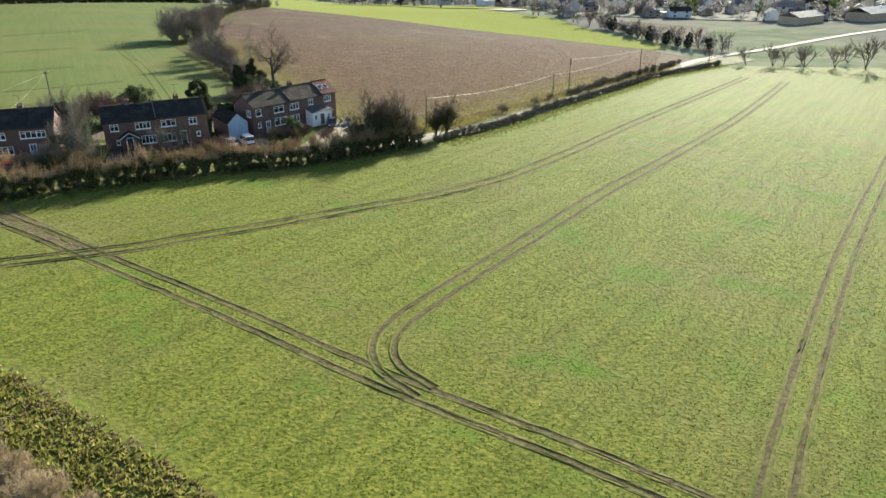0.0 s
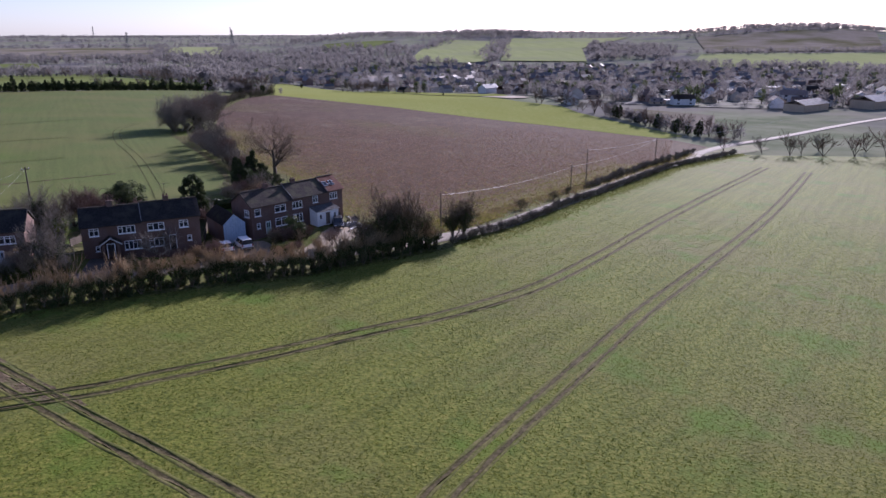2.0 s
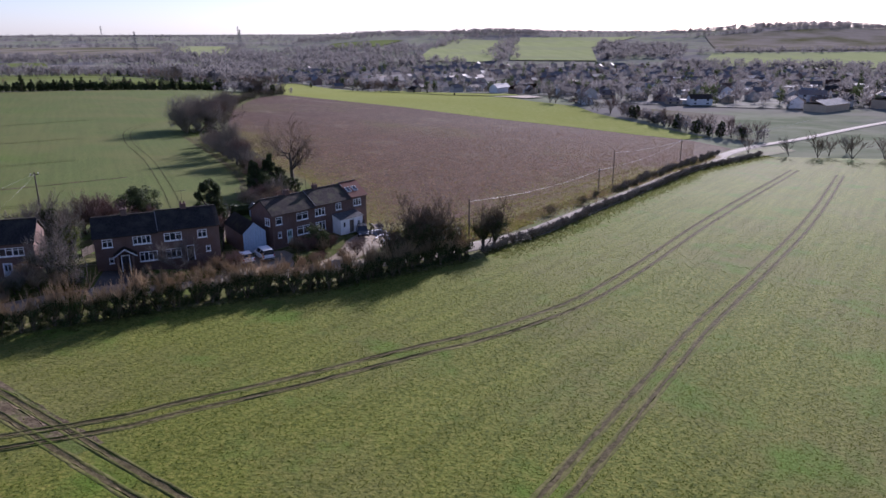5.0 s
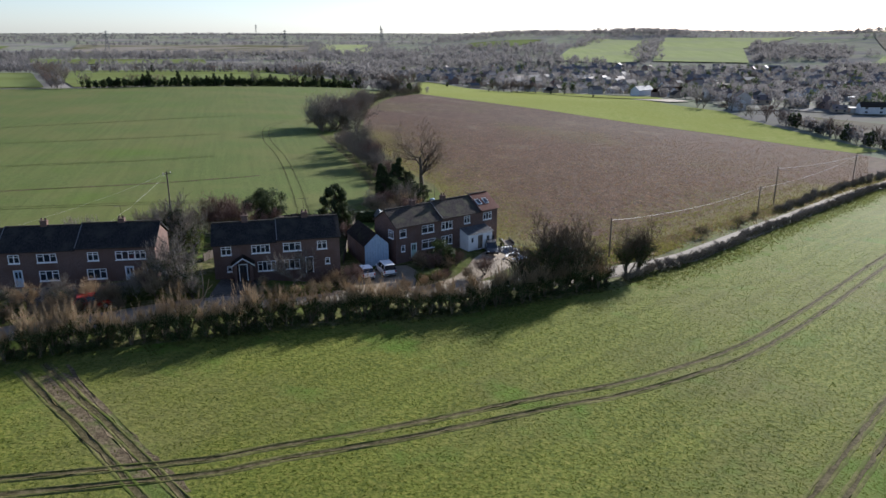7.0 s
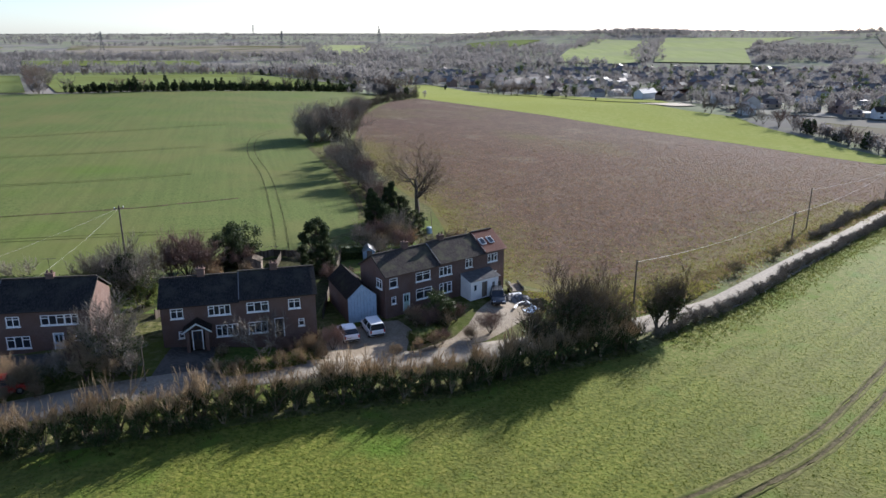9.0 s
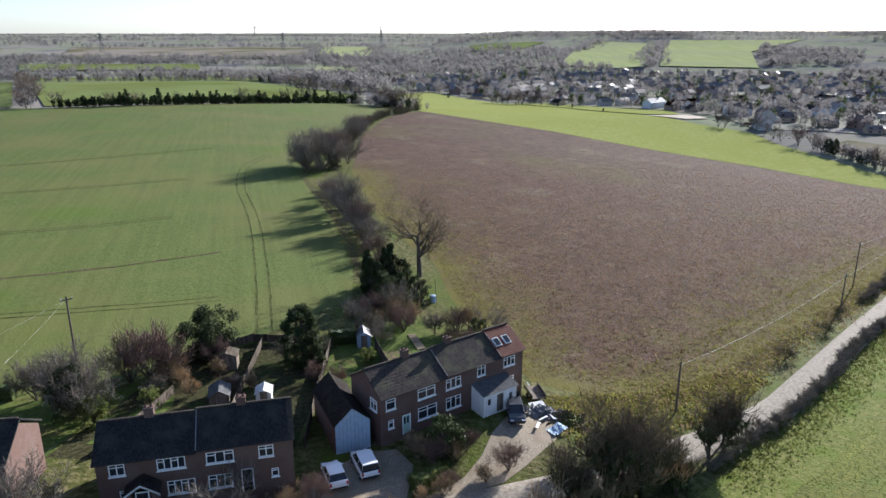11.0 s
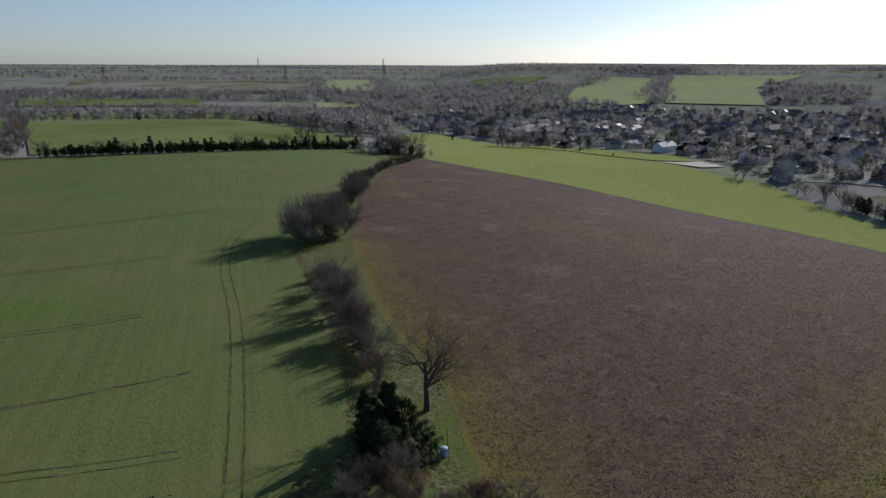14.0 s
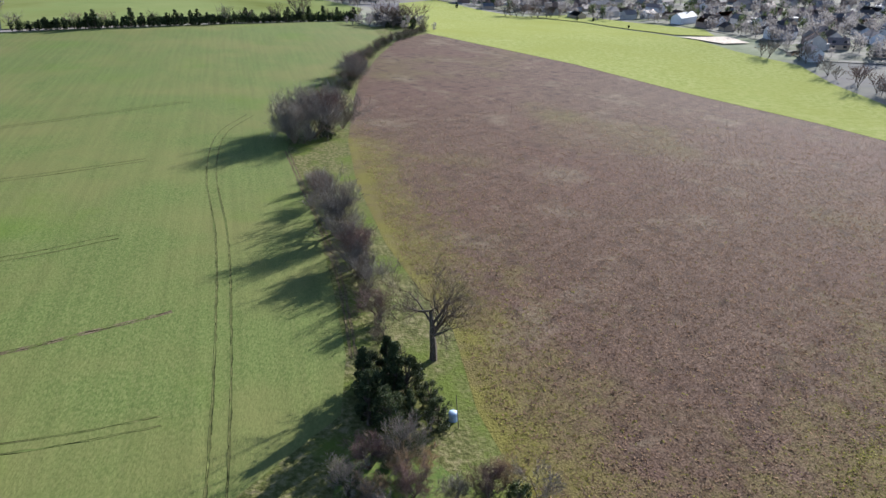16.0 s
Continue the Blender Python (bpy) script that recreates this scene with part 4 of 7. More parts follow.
for x, y in spline([(-26, 15), (-18.5, 8.0), (-12.5, 1.8), (-6, -5)], 0.6):
    place(dry, x + rs.normal() * 0.9, y + rs.normal() * 0.9, rs.uniform(1.1, 2.1), rs.uniform(0, 360))
discard(dry)

# ---- houses ----
def wall_panel(bm, length, tall, openings, origin, along, normal, depth=0.14):
    """A wall face with rectangular openings (u0, u1, v0, v1) that go in by depth."""
    o, a, n = Vector(origin), Vector(along), Vector(normal)
    us = sorted({0, length, *[q for op in openings for q in op[:2]]})
    vs = sorted({0, tall, *[q for op in openings for q in op[2:]]})
    P = lambda u, v, k=0: bm.verts.new(o + a * u + Vector((0, 0, v)) - n * k)
    for u0, u1 in zip(us, us[1:]):
        for v0, v1 in zip(vs, vs[1:]):
            if not any(p[0] <= u0 and u1 <= p[1] and p[2] <= v0 and v1 <= p[3] for p in openings):
                bm.faces.new((P(u0, v0), P(u1, v0), P(u1, v1), P(u0, v1)))
    for u0, u1, v0, v1 in openings:
        c = ((u0, v0), (u1, v0), (u1, v1), (u0, v1))
        for (p, q), (r, s) in zip(c, c[1:] + c[:1]):
            bm.faces.new((P(p, q), P(r, s), P(r, s, depth), P(p, q, depth)))


def window(parent, u, v, w, h, y, lights=3, curtain=False, sill=True, rot=0.0, x_off=None):
    """A casement window centred at u, its foot at v, in the plane y of its house."""
    m = Matrix.Translation((u, y, v)) @ Matrix.Rotation(rot, 4, "Z")
    t = 0.085
    bm = bmesh.new()
    ring = [[bm.verts.new((sx * (w / 2 - k), y0, z)) for sx, z in ((-1, k), (1, k), (1, h - k), (-1, h - k))] for k, y0 in ((0, -0.025), (t, -0.025), (t, 0.065), (0, 0.065))]
    for q in range(4):
        a, b = ring[q], ring[(q + 1) % 4]
        for c in range(4):
            bm.faces.new((a[c], a[(c + 1) % 4], b[(c + 1) % 4], b[c]))
    bmesh.ops.recalc_face_normals(bm, faces=bm.faces)
    win = part("window", bm, M_WHITE, parent, "white framed casement window")
    win.matrix_local = m
    for i in range(1, lights):
        box("glazing_bar", (-w / 2 + t / 2 + (w - t) * i / lights, 0.02, h / 2), (t, 0.086, h - 0.06), M_WHITE, win, "", 0, 0)
    for i in range(lights):
        if i % 2 == 0 or lights < 3:
            box("transom", (-w / 2 + (w - t) * (i + 0.5) / lights + t / 2, 0.02, h * 0.7), ((w - t) / lights, 0.07, 0.06), M_WHITE, win, "", 0, 0)
    box("pane", (0, 0.05, h / 2), (w - 0.05, 0.02, h - 0.05), M_GLASS, win, "", 0, 0)
    if curtain:
        box("curtain", (0, 0.13, h / 2), (w - 0.1, 0.02, h - 0.1), M_CURTAIN, win, "", 0, 0)
    if sill:
        box("sill", (0, -0.03, -0.04), (w + 0.12, 0.2, 0.07), M_WHITE, win, "", 0, 0.01)
    return win


def door(parent, u, v, w, h, y, mat, label):
    d = box("door", (0, 0.04, h / 2), (w, 0.06, h), mat, parent, label, 0, 0.008)
    d.matrix_local = Matrix.Translation((u, y, v))
    bm = bmesh.new()
    for sx in (-1, 1):
        add_box(bm, sx * (w / 2 - 0.01), 0, h / 2, 0.09, 0.12, h)
    add_box(bm, 0, 0, h + 0.03, w + 0.07, 0.12, 0.08)
    part("frame", bm, M_WHITE, d)
    bm = bmesh.new()
    for sx in (-0.2, 0.2):
        add_box(bm, sx * w, 0.0, h * 0.72, w * 0.24, 0.03, h * 0.36)
    part("pane", bm, M_GLASS, d)
    bm = bmesh.new()
    add_box(bm, w * 0.38, -0.02, h * 0.47, 0.12, 0.05, 0.04, 0, 0.01)
    part("handle", bm, M_STEEL, d)
    return d


def house(name, a, b, z0, ridge, eave, depth, label, units, windows, doors, chimneys, roof_mats, group=""):
    """A row of dwellings whose ridge runs from a to b (2D); local x runs along it, the front faces -y.
    units: breaks along the length with a small step of the roof; windows: (u, v, w, h, lights, curtain) on the front."""
    a, b = Vector(a), Vector(b)
    length, ang = (b - a).length, math.atan2(b.y - a.y, b.x - a.x)
    t = thing(name, pose(a.x, a.y, z0, 0, 0, math.degrees(ang)), label, "house", group)
    hd = depth / 2
    ops = [(u - w / 2, u + w / 2, v, v + h) for u, v, w, h, *_ in windows] + [(u - w / 2, u + w / 2, 0.12, 0.12 + h) for u, w, h, *_ in doors]
    bm = bmesh.new()
    wall_panel(bm, length, eave, ops, (0, -hd, 0), (1, 0, 0), (0, -1, 0))
    for pts in (((length, hd, 0), (0, hd, 0), (0, hd, eave), (length, hd, eave)),
                ((0, hd, 0), (0, -hd, 0), (0, -hd, eave), (0, 0, ridge - 0.12), (0, hd, eave)),
                ((length, -hd, 0), (length, hd, 0), (length, hd, eave), (length, 0, ridge - 0.12), (length, -hd, eave))):
        bm.faces.new([bm.verts.new(p) for p in pts])
    part("wall", bm, M_BRICK, t)
    box("plinth", (length / 2, 0, -0.75), (length - 0.02, depth - 0.02, 1.6), M_BRICK, t, "", 0, 0)
    cuts = [0, *units, length]
    for i, (u0, u1) in enumerate(zip(cuts, cuts[1:])):
        step = (0.0, 0.16, 0.32, 0.16)[i % 4] if len(cuts) > 2 else 0
        bm = bmesh.new()
        o = 0.3
        e0, e1 = (0.18 if u0 == 0 else 0), (0.18 if u1 == length else 0)
        slope = (ridge - eave) / hd
        th = 0.16
        for s in (-1, 1):
            prof = [(0, ridge + step), (s * (hd + o), eave - slope * o + step), (s * (hd + o), eave - slope * o - th + step), (0, ridge - th + step)]
            v0 = [bm.verts.new((u0 - e0, y, z)) for y, z in prof]
            v1 = [bm.verts.new((u1 + e1, y, z)) for y, z in prof]
            for k in range(4):
                bm.faces.new((v0[k], v1[k], v1[(k + 1) % 4], v0[(k + 1) % 4]))
            bm.faces.new(v0)
            bm.faces.new(v1[::-1])
        bmesh.ops.recalc_face_normals(bm, faces=bm.faces)
        r = part("roof", bm, roof_mats[i % len(roof_mats)], t)
        # tile courses: thin raised rows
        bm = bmesh.new()
        rows = 11
        for s in (-1, 1):
            for k in range(rows):
                f = (k + 0.5) / rows
                y, z = s * f * (hd + o), ridge + step - slope * f * (hd + o)
                q = bm.verts.new((u0 - e0, y, z + 0.012)), bm.verts.new((u1 + e1, y, z + 0.012)), bm.verts.new((u1 + e1, y + s * 0.3, z - slope * 0.3 + 0.04)), bm.verts.new((u0 - e0, y + s * 0.3, z - slope * 0.3 + 0.04))
                bm.faces.new(q)
        part("tile_course", bm, roof_mats[i % len(roof_mats)], r)
        bm = bmesh.new()
        add_box(bm, (u0 + u1) / 2, 0, ridge + step + 0.03, u1 - u0 + e0 + e1 - 0.01, 0.26, 0.14, 0, 0.04)
        part("ridge_tiles", bm, M_TILE, r)
        bm = bmesh.new()
        add_box(bm, (u0 + u1) / 2, -hd - o - 0.04, eave - slope * o - 0.06 + step, u1 - u0 - 0.04, 0.12, 0.1)
        part("gutter", bm, M_DOORD, r, "dark gutter along the eaves")
        if step or i == 1:
            bm = bmesh.new()
            for s in (-1, 1):
                v = [bm.verts.new((u0 + dx, y, z)) for dx, y, z in ((-0.04, 0, ridge + step + 0.05), (0.04, 0, ridge + step + 0.05), (0.04, s * (hd + o), eave - slope * o + step + 0.05), (-0.04, s * (hd + o), eave - slope * o + step + 0.05))]
                bm.faces.new(v)
            part("verge", bm, M_FELT, r, "grey mortar verge")
    for u, v, w, h, lights, curtain in windows:
        window(t, u, v, w, h, -hd + 0.03, lights, curtain)
    for u, w, h, mat, lab in doors:
        door(t, u, 0.12, w, h, -hd + 0.04, mat, lab)
    for u in chimneys:
        bm = bmesh.new()
        add_box(bm, u, 0.1, ridge + 0.2, 0.75, 0.55, 1.1, 0, 0.015)
        add_box(bm, u, 0.1, ridge + 0.72, 0.86, 0.66, 0.12, 0, 0.02)
        c = part("chimney", bm, M_BRICK, t, "brick chimney stack")
        for dx in (-0.22, 0.22):
            bm = bmesh.new()
            bmesh.ops.create_cone(bm, cap_ends=False, segments=10, radius1=0.12, radius2=0.1, depth=0.3, matrix=Matrix.Translation((u + dx, 0.1, ridge + 0.92)))
            part("chimney_pot", bm, M_BRICK, c)
    return t


def aerial(parent, u, z):
    segs = [(u, 0.25, z, u, 0.25, z + 1.5, 0.02, 0.02), (u - 0.7, 0.25, z + 1.45, u + 0.7, 0.25, z + 1.45, 0.015, 0.015)]
    segs += [(u - 0.6 + 0.2 * i, 0.0, z + 1.45, u - 0.6 + 0.2 * i, 0.5, z + 1.45, 0.01, 0.01) for i in range(7)]
    tube_object("aerial", segs, M_DOORD, parent, 4, "thin metal television aerial")


# the middle pair
H2 = house("semi_detached_house", (-28.0, 84.5), (-13.5, 88.1), 1.6, 6.3, 4.6, 6.2, "pair of red-brown brick semi-detached houses with dark tiled roof", [7.45],
           [(1.5, 3.05, 1.2, 1.05, 2, True), (5.5, 3.05, 2.15, 1.05, 4, True), (9.2, 3.05, 2.15, 1.05, 3, True), (12.8, 3.05, 1.2, 1.05, 2, True),
            (1.75, 0.95, 0.55, 0.75, 1, False), (6.1, 0.75, 2.15, 1.25, 4, True), (9.1, 0.75, 1.9, 1.25, 3, True), (13.4, 1.1, 0.6, 0.8, 1, True)],
           [(11.2, 0.9, 2.0, M_DOORD, "dark panelled front door")], (3.8, 11.0), [M_TILE_DARK, M_TILE_DARK])
aerial(H2, 3.8, 7.3)
aerial(H2, 11.0, 7.3)
# gabled brick porch
bm = bmesh.new()
for sx in (-0.9, 0.9):
    add_box(bm, 3.35 + sx, -3.85, 1.1, 0.35, 1.5, 2.2)
part("porch_wall", bm, M_BRICK, H2)
bm = bmesh.new()
for s in (-1, 1):
    v = [bm.verts.new(p) for p in ((3.35, -4.8, 3.05), (3.35, -3.1, 3.05), (3.35 + s * 1.35, -3.1, 2.15), (3.35 + s * 1.35, -4.8, 2.15))]
    bm.faces.new(v)
bmesh.ops.solidify(bm, geom=bm.faces[:], thickness=0.1)
pr = part("porch_roof", bm, M_TILE, H2)
bm = bmesh.new()
for s in (-1, 1):
    v = [bm.verts.new(p) for p in ((3.35, -4.83, 3.1), (3.35, -4.83, 2.9), (3.35 + s * 1.4, -4.83, 1.97), (3.35 + s * 1.4, -4.83, 2.17))]
    bm.faces.new(v)
bmesh.ops.solidify(bm, geom=bm.faces[:], thickness=0.04)
part("bargeboard", bm, M_WHITE, pr, "white bargeboard")
door(H2, 3.35, 0.1, 0.95, 2.0, -4.3, M_DOORD, "dark recessed front door")

# the row with the sunlit gable
H1 = house("terraced_house", (-59.9, 81.0), (-34.4, 84.4), 1.5, 6.45, 4.5, 6.5, "row of red-brown brick houses with dark tiled roof", [8.2, 16.9],
           [(u + du, 3.0, w, 1.05, n, c) for u in (0, 8.4, 17.1) for du, w, n, c in ((1.6, 1.25, 2, False), (5.2, 2.2, 3, True))] +
           [(u + du, 0.75, 2.2, 1.25, 3, False) for u in (0, 8.4) for du in (5.2,)] + [(18.9, 0.75, 2.2, 1.25, 3, False), (24.4, 1.3, 0.55, 0.7, 1, False), (24.0, 3.0, 1.25, 1.05, 2, False)],
           [(1.9, 0.95, 2.0, M_DOOR, "pale blue front door"), (10.2, 0.95, 2.0, M_DOOR, "pale blue front door"), (22.6, 0.95, 2.0, M_DOOR, "pale blue front door with glazed panels")], (4.2, 12.6, 21.4), [M_TILE_DARK, M_TILE_DARK, M_TILE_DARK])
aerial(H1, 21.4, 7.2)

# the pair by the stubble field, with its red-tiled extension and white porch
H3 = house("semi_detached_house", (-8.0, 96.2), (6.5, 106.7), -0.05, 6.75, 5.05, 5.6, "pair of brick semi-detached houses with brown and red tiled roofs", [7.6, 14.6],
           [(1.15, 3.25, 1.1, 1.15, 1, False), (5.30, 3.25, 2.1, 1.15, 2, False), (8.60, 3.25, 1.9, 1.15, 3, False), (12.20, 3.55, 1.1, 1.15, 2, False), (16.00, 3.60, 1.6, 1.1, 3, True),
            (1.15, 1.25, 0.65, 0.9, 1, False), (5.40, 1.00, 2.3, 1.35, 2, False), (8.60, 1.00, 1.9, 1.35, 3, False), (16.20, 1.15, 1.0, 1.2, 2, False)],
           [(2.9, 0.9, 2.0, M_DOORM, "mint green front door")], (4.6, 9.9), [M_TILE, M_TILE, M_TILE_RED])
win = window(H3, -0.03, 3.1, 1.2, 1.15, 0, 2, False, True, -math.pi / 2)
win.matrix_local = Matrix.Translation((-0.05, -1.6, 3.1)) @ Matrix.Rotation(-math.pi / 2, 4, "Z")
slope3 = math.atan2(6.75 - 5.05, 2.8)
for u in (15.2, 16.5):
    sk = box("skylight", (0, 0, 0.06), (0.8, 1.1, 0.1), M_WHITE, H3, "roof skylight with white frame", 0, 0.01)
    sk.matrix_local = Matrix.Translation((u, -1.6, 6.75 + 0.32 - 1.6 * math.tan(slope3))) @ Matrix.Rotation(slope3, 4, "X")
    box("pane", (0, 0, 0.12), (0.62, 0.92, 0.03), M_GLASS, sk, "", 0, 0)
# white flat-roofed porch with sloping felt top
bm = bmesh.new()
wall_panel(bm, 4.4, 2.45, [(0.55, 0.95, 1.2, 1.9), (1.75, 2.65, 0.1, 2.1), (3.4, 3.85, 1.2, 1.8)], (10.9, -4.85, 0), (1, 0, 0), (0, -1, 0))
for x in (10.9, 15.3):
    bm.faces.new([bm.verts.new(p) for p in ((x, -4.85, 0), (x, -2.82, 0), (x, -2.82, 3.0), (x, -4.85, 2.45))])
part("porch", bm, M_RENDER, H3, "white rendered porch")
bm = bmesh.new()
v = [bm.verts.new(p) for p in ((10.7, -5.05, 2.46), (15.5, -5.05, 2.46), (15.5, -2.82, 3.08), (10.7, -2.82, 3.08))]
bm.faces.new(v)
bmesh.ops.solidify(bm, geom=bm.faces[:], thickness=0.14)
part("porch_roof", bm, M_FELT, H3, "dark felt porch roof")
box("porch_door", (13.1, -4.76, 1.1), (0.86, 0.06, 1.95), M_SHED, H3, "brown wooden porch door")
box("porch_window", (11.65, -4.76, 1.55), (0.4, 0.04, 0.7), M_GLASS, H3, "", 0, 0)
box("porch_window", (15.22, -5.16, 1.5), (0.45, 0.04, 0.6), M_GLASS, H3, "", 0, 0)


def gabled_shed(name, x, y, rz, w, d, eave, ridge, wall_mat, roof_mat, label, front=None, dz=0.0, category="shed"):
    """A small outbuilding whose gable faces its own -y."""
    t = thing(name, pose(x, y, height(x, y) + dz, 0, 0, rz), label, category)
    bm = bmesh.new()
    for s in (-1, 1):
        bm.faces.new([bm.verts.new(p) for p in ((-w / 2, s * d / 2, -0.4), (w / 2, s * d / 2, -0.4), (w / 2, s * d / 2, eave), (0, s * d / 2, ridge - 0.05), (-w / 2, s * d / 2, eave))])
        bm.faces.new([bm.verts.new(p) for p in ((s * w / 2, -d / 2, -0.4), (s * w / 2, d / 2, -0.4), (s * w / 2, d / 2, eave), (s * w / 2, -d / 2, eave))])
    bmesh.ops.recalc_face_normals(bm, faces=bm.faces)
    part("wall", bm, wall_mat, t)
    k = (ridge - eave) / (w / 2)
    for s in (-1, 1):
        bm = bmesh.new()
        e = w / 2 + 0.15
        bm.faces.new([bm.verts.new(p) for p in ((0, -d / 2 - 0.12, ridge), (0, d / 2 + 0.12, ridge), (s * e, d / 2 + 0.12, ridge - k * e), (s * e, -d / 2 - 0.12, ridge - k * e))])
        bmesh.ops.solidify(bm, geom=bm.faces[:], thickness=0.08)
        part("roof", bm, roof_mat, t)
    if front:
        bm = bmesh.new()
        n = 9
        for i in range(n):
            u0, u1 = -w / 2 + w * i / n + 0.012, -w / 2 + w * (i + 1) / n - 0.012
            mid = [u0, 0.0, u1] if u0 < 0 < u1 else [u0, u1]
            pts = [(u0, -0.4), (u1, -0.4)] + [(u, ridge - k * abs(u) - 0.04) for u in mid[::-1]]
            front_v = [bm.verts.new((u, -d / 2 - 0.05, z)) for u, z in pts]
            back_v = [bm.verts.new((u, -d / 2 - 0.01, z)) for u, z in pts]
            bm.faces.new(front_v)
            for q in range(len(pts)):
                r = (q + 1) % len(pts)
                bm.faces.new((front_v[r], front_v[q], back_v[q], back_v[r]))
        part("cladding", bm, front, t, "pale blue vertical boarding on the gable")
    else:
        box("door", (0, -d / 2 - 0.03, 0.85), (0.75, 0.05, 1.7), M_SHED, t)
    return t


garage = gabled_shed("garage", -10.6, 97.0, 24, 3.4, 8.0, 3.1, 4.6, M_BRICK, M_TILE, "brick garage with tiled roof and pale blue boarded gable", M_BLUE, 0.0, "garage")
gabled_shed("shed", -25.9, 110.8, 8, 2.4, 2.0, 1.8, 2.3, M_SHED, M_SHED, "weathered wooden garden shed with a boarded roof")
gabled_shed("shed", -24.0, 101.5, 15, 2.0, 2.6, 1.7, 2.3, M_SHED, M_FELT, "small wooden shed with grey felt roof")
gabled_shed("shed", -19.6, 102.6, 10, 1.6, 1.8, 1.5, 1.9, M_RENDER, M_RENDER, "small white garden shed")
gabled_shed("greenhouse", -10.8, 119.2, 12, 1.7, 2.4, 1.6, 2.2, M_BLUE, M_STEEL, "small pale greenhouse beside a fence", None, 0.0, "greenhouse")
t = thing("flat_roof_extension", pose(-16.4, 93.6, height(-16.4, 93.6) + 0.2, 0, 0, 14), "low rear extension with flat grey felt roof", "extension")
box("wall", (0, 0, 1.0), (3.2, 3.4, 2.6), M_BRICK, t, "", 0, 0)
box("roof", (0, 0, 2.38), (3.5, 3.7, 0.14), M_FELT, t)
# conservatory with a ribbed pale roof behind the brick pair
t = thing("conservatory", pose(-7.8, 101.9, height(-7.8, 101.9), 0, 0, 35), "small white conservatory with a ribbed pale roof", "conservatory")
box("wall", (0, 0, 0.8), (3.0, 2.6, 2.4), M_RENDER, t, "", 0, 0.01)
bm = bmesh.new()
bmesh.ops.create_cone(bm, cap_ends=True, segments=10, radius1=2.3, radius2=0.25, depth=0.9, matrix=Matrix.Translation((0, 0, 2.66)))
part("roof", bm, M_METAL_ROOF, t)
tube_object("glazing_bar", [(math.cos(a) * 2.3, math.sin(a) * 2.3, 2.24, math.cos(a) * 0.2, math.sin(a) * 0.2, 3.14, 0.045, 0.04) for a in np.arange(10) * 2 * np.pi / 10], M_WHITE, t)

# ---- yards, drives and gardens ----
drape("driveway", [(-12.6, 83.2), (-11.8, 88.5), (-8.2, 93.0), (-4.9, 93.6), (-3.2, 91.2), (-3.6, 86.2), (-3.2, 84.8), (-10.4, 82.0)], 1.5, 0.075, M_GRAVEL, "pale gravel parking drive by the garage", "driveway")
drape("driveway", [(-2.4, 86.2), (1.4, 89.6), (3.2, 92.8), (4.4, 96.2), (7.2, 101.4), (9.0, 102.4), (11.6, 100), (10.8, 96.4), (7.3, 91.8), (5, 89.2), (1, 87.2)], 1.5, 0.075, M_GRAVEL, "pale gravel drive leading to the white porch", "driveway")
drape("driveway", [(-26.6, 81.6), (-22.4, 82.8), (-21.6, 76.8), (-26.2, 75)], 1.5, 0.075, M_TARMAC, "dark driveway in front of the porch", "driveway")
drape("driveway", [(-47, 78.6), (-34.5, 80.2), (-34.0, 74.5), (-44, 69.5), (-50, 69.5)], 1.5, 0.075, M_TARMAC, "dark hardstanding in front of the row", "driveway")
drape("lawn", [(-21.8, 83), (-13.0, 85.4), (-12.9, 83.6), (-20.0, 77.4)], 1.5, 0.07, M_LAWN, "small front lawn", "lawn")
# sheet darkened where the house shades the back garden
drape("lawn", [(-36, 89.4), (-28.6, 89), (-14.6, 92.4), (-14.2, 117.6), (-24.6, 117.8), (-33, 109.6)], 2.0, 0.06, M_GARDEN, "back garden of dark soil and leaves, shade painted into the colour", "garden")
drape("lawn", [(-33.6, 92), (-29.6, 92.4), (-28.8, 101), (-30.5, 106)], 1.5, 0.085, M_LAWN, "narrow strip of back garden lawn", "lawn")
drape("lawn", [(-14.2, 105), (-14.6, 117), (-11.4, 117.5), (-9.6, 110), (-10.2, 105)], 1.5, 0.085, M_LAWN, "sunlit patch of back garden lawn", "lawn")
drape("lawn", [(-13.8, 103), (-4.5, 106.5), (4.0, 114), (2.0, 121), (-1.5, 126.5), (-5, 130.5), (-13, 132), (-14, 117.5)], 2.0, 0.06, M_LAWN, "rough back garden lawn", "lawn")
drape("lawn", [(-66, 85), (-36, 89.5), (-36, 98), (-43, 101), (-66, 97)], 2.0, 0.06, M_LAWN, "narrow back gardens of the row", "lawn")
drape("vegetable_bed", [(-8.6, 109.5), (-5.4, 111.5), (-4.6, 117.5), (-8.2, 117)], 1.0, 0.10, M_EARTH, "bare brown garden bed", "garden bed")
drape("rough_margin", [(-52, 46), (-34, 32.5), (-21.7, 20.6), (-4.5, 3.5), (9, -10), (-4, -24), (-60, 30)], 2.0, 0.10, M_HEADLAND, "rough grassy field margin beside a ditch", "field margin", ragged=0.4)


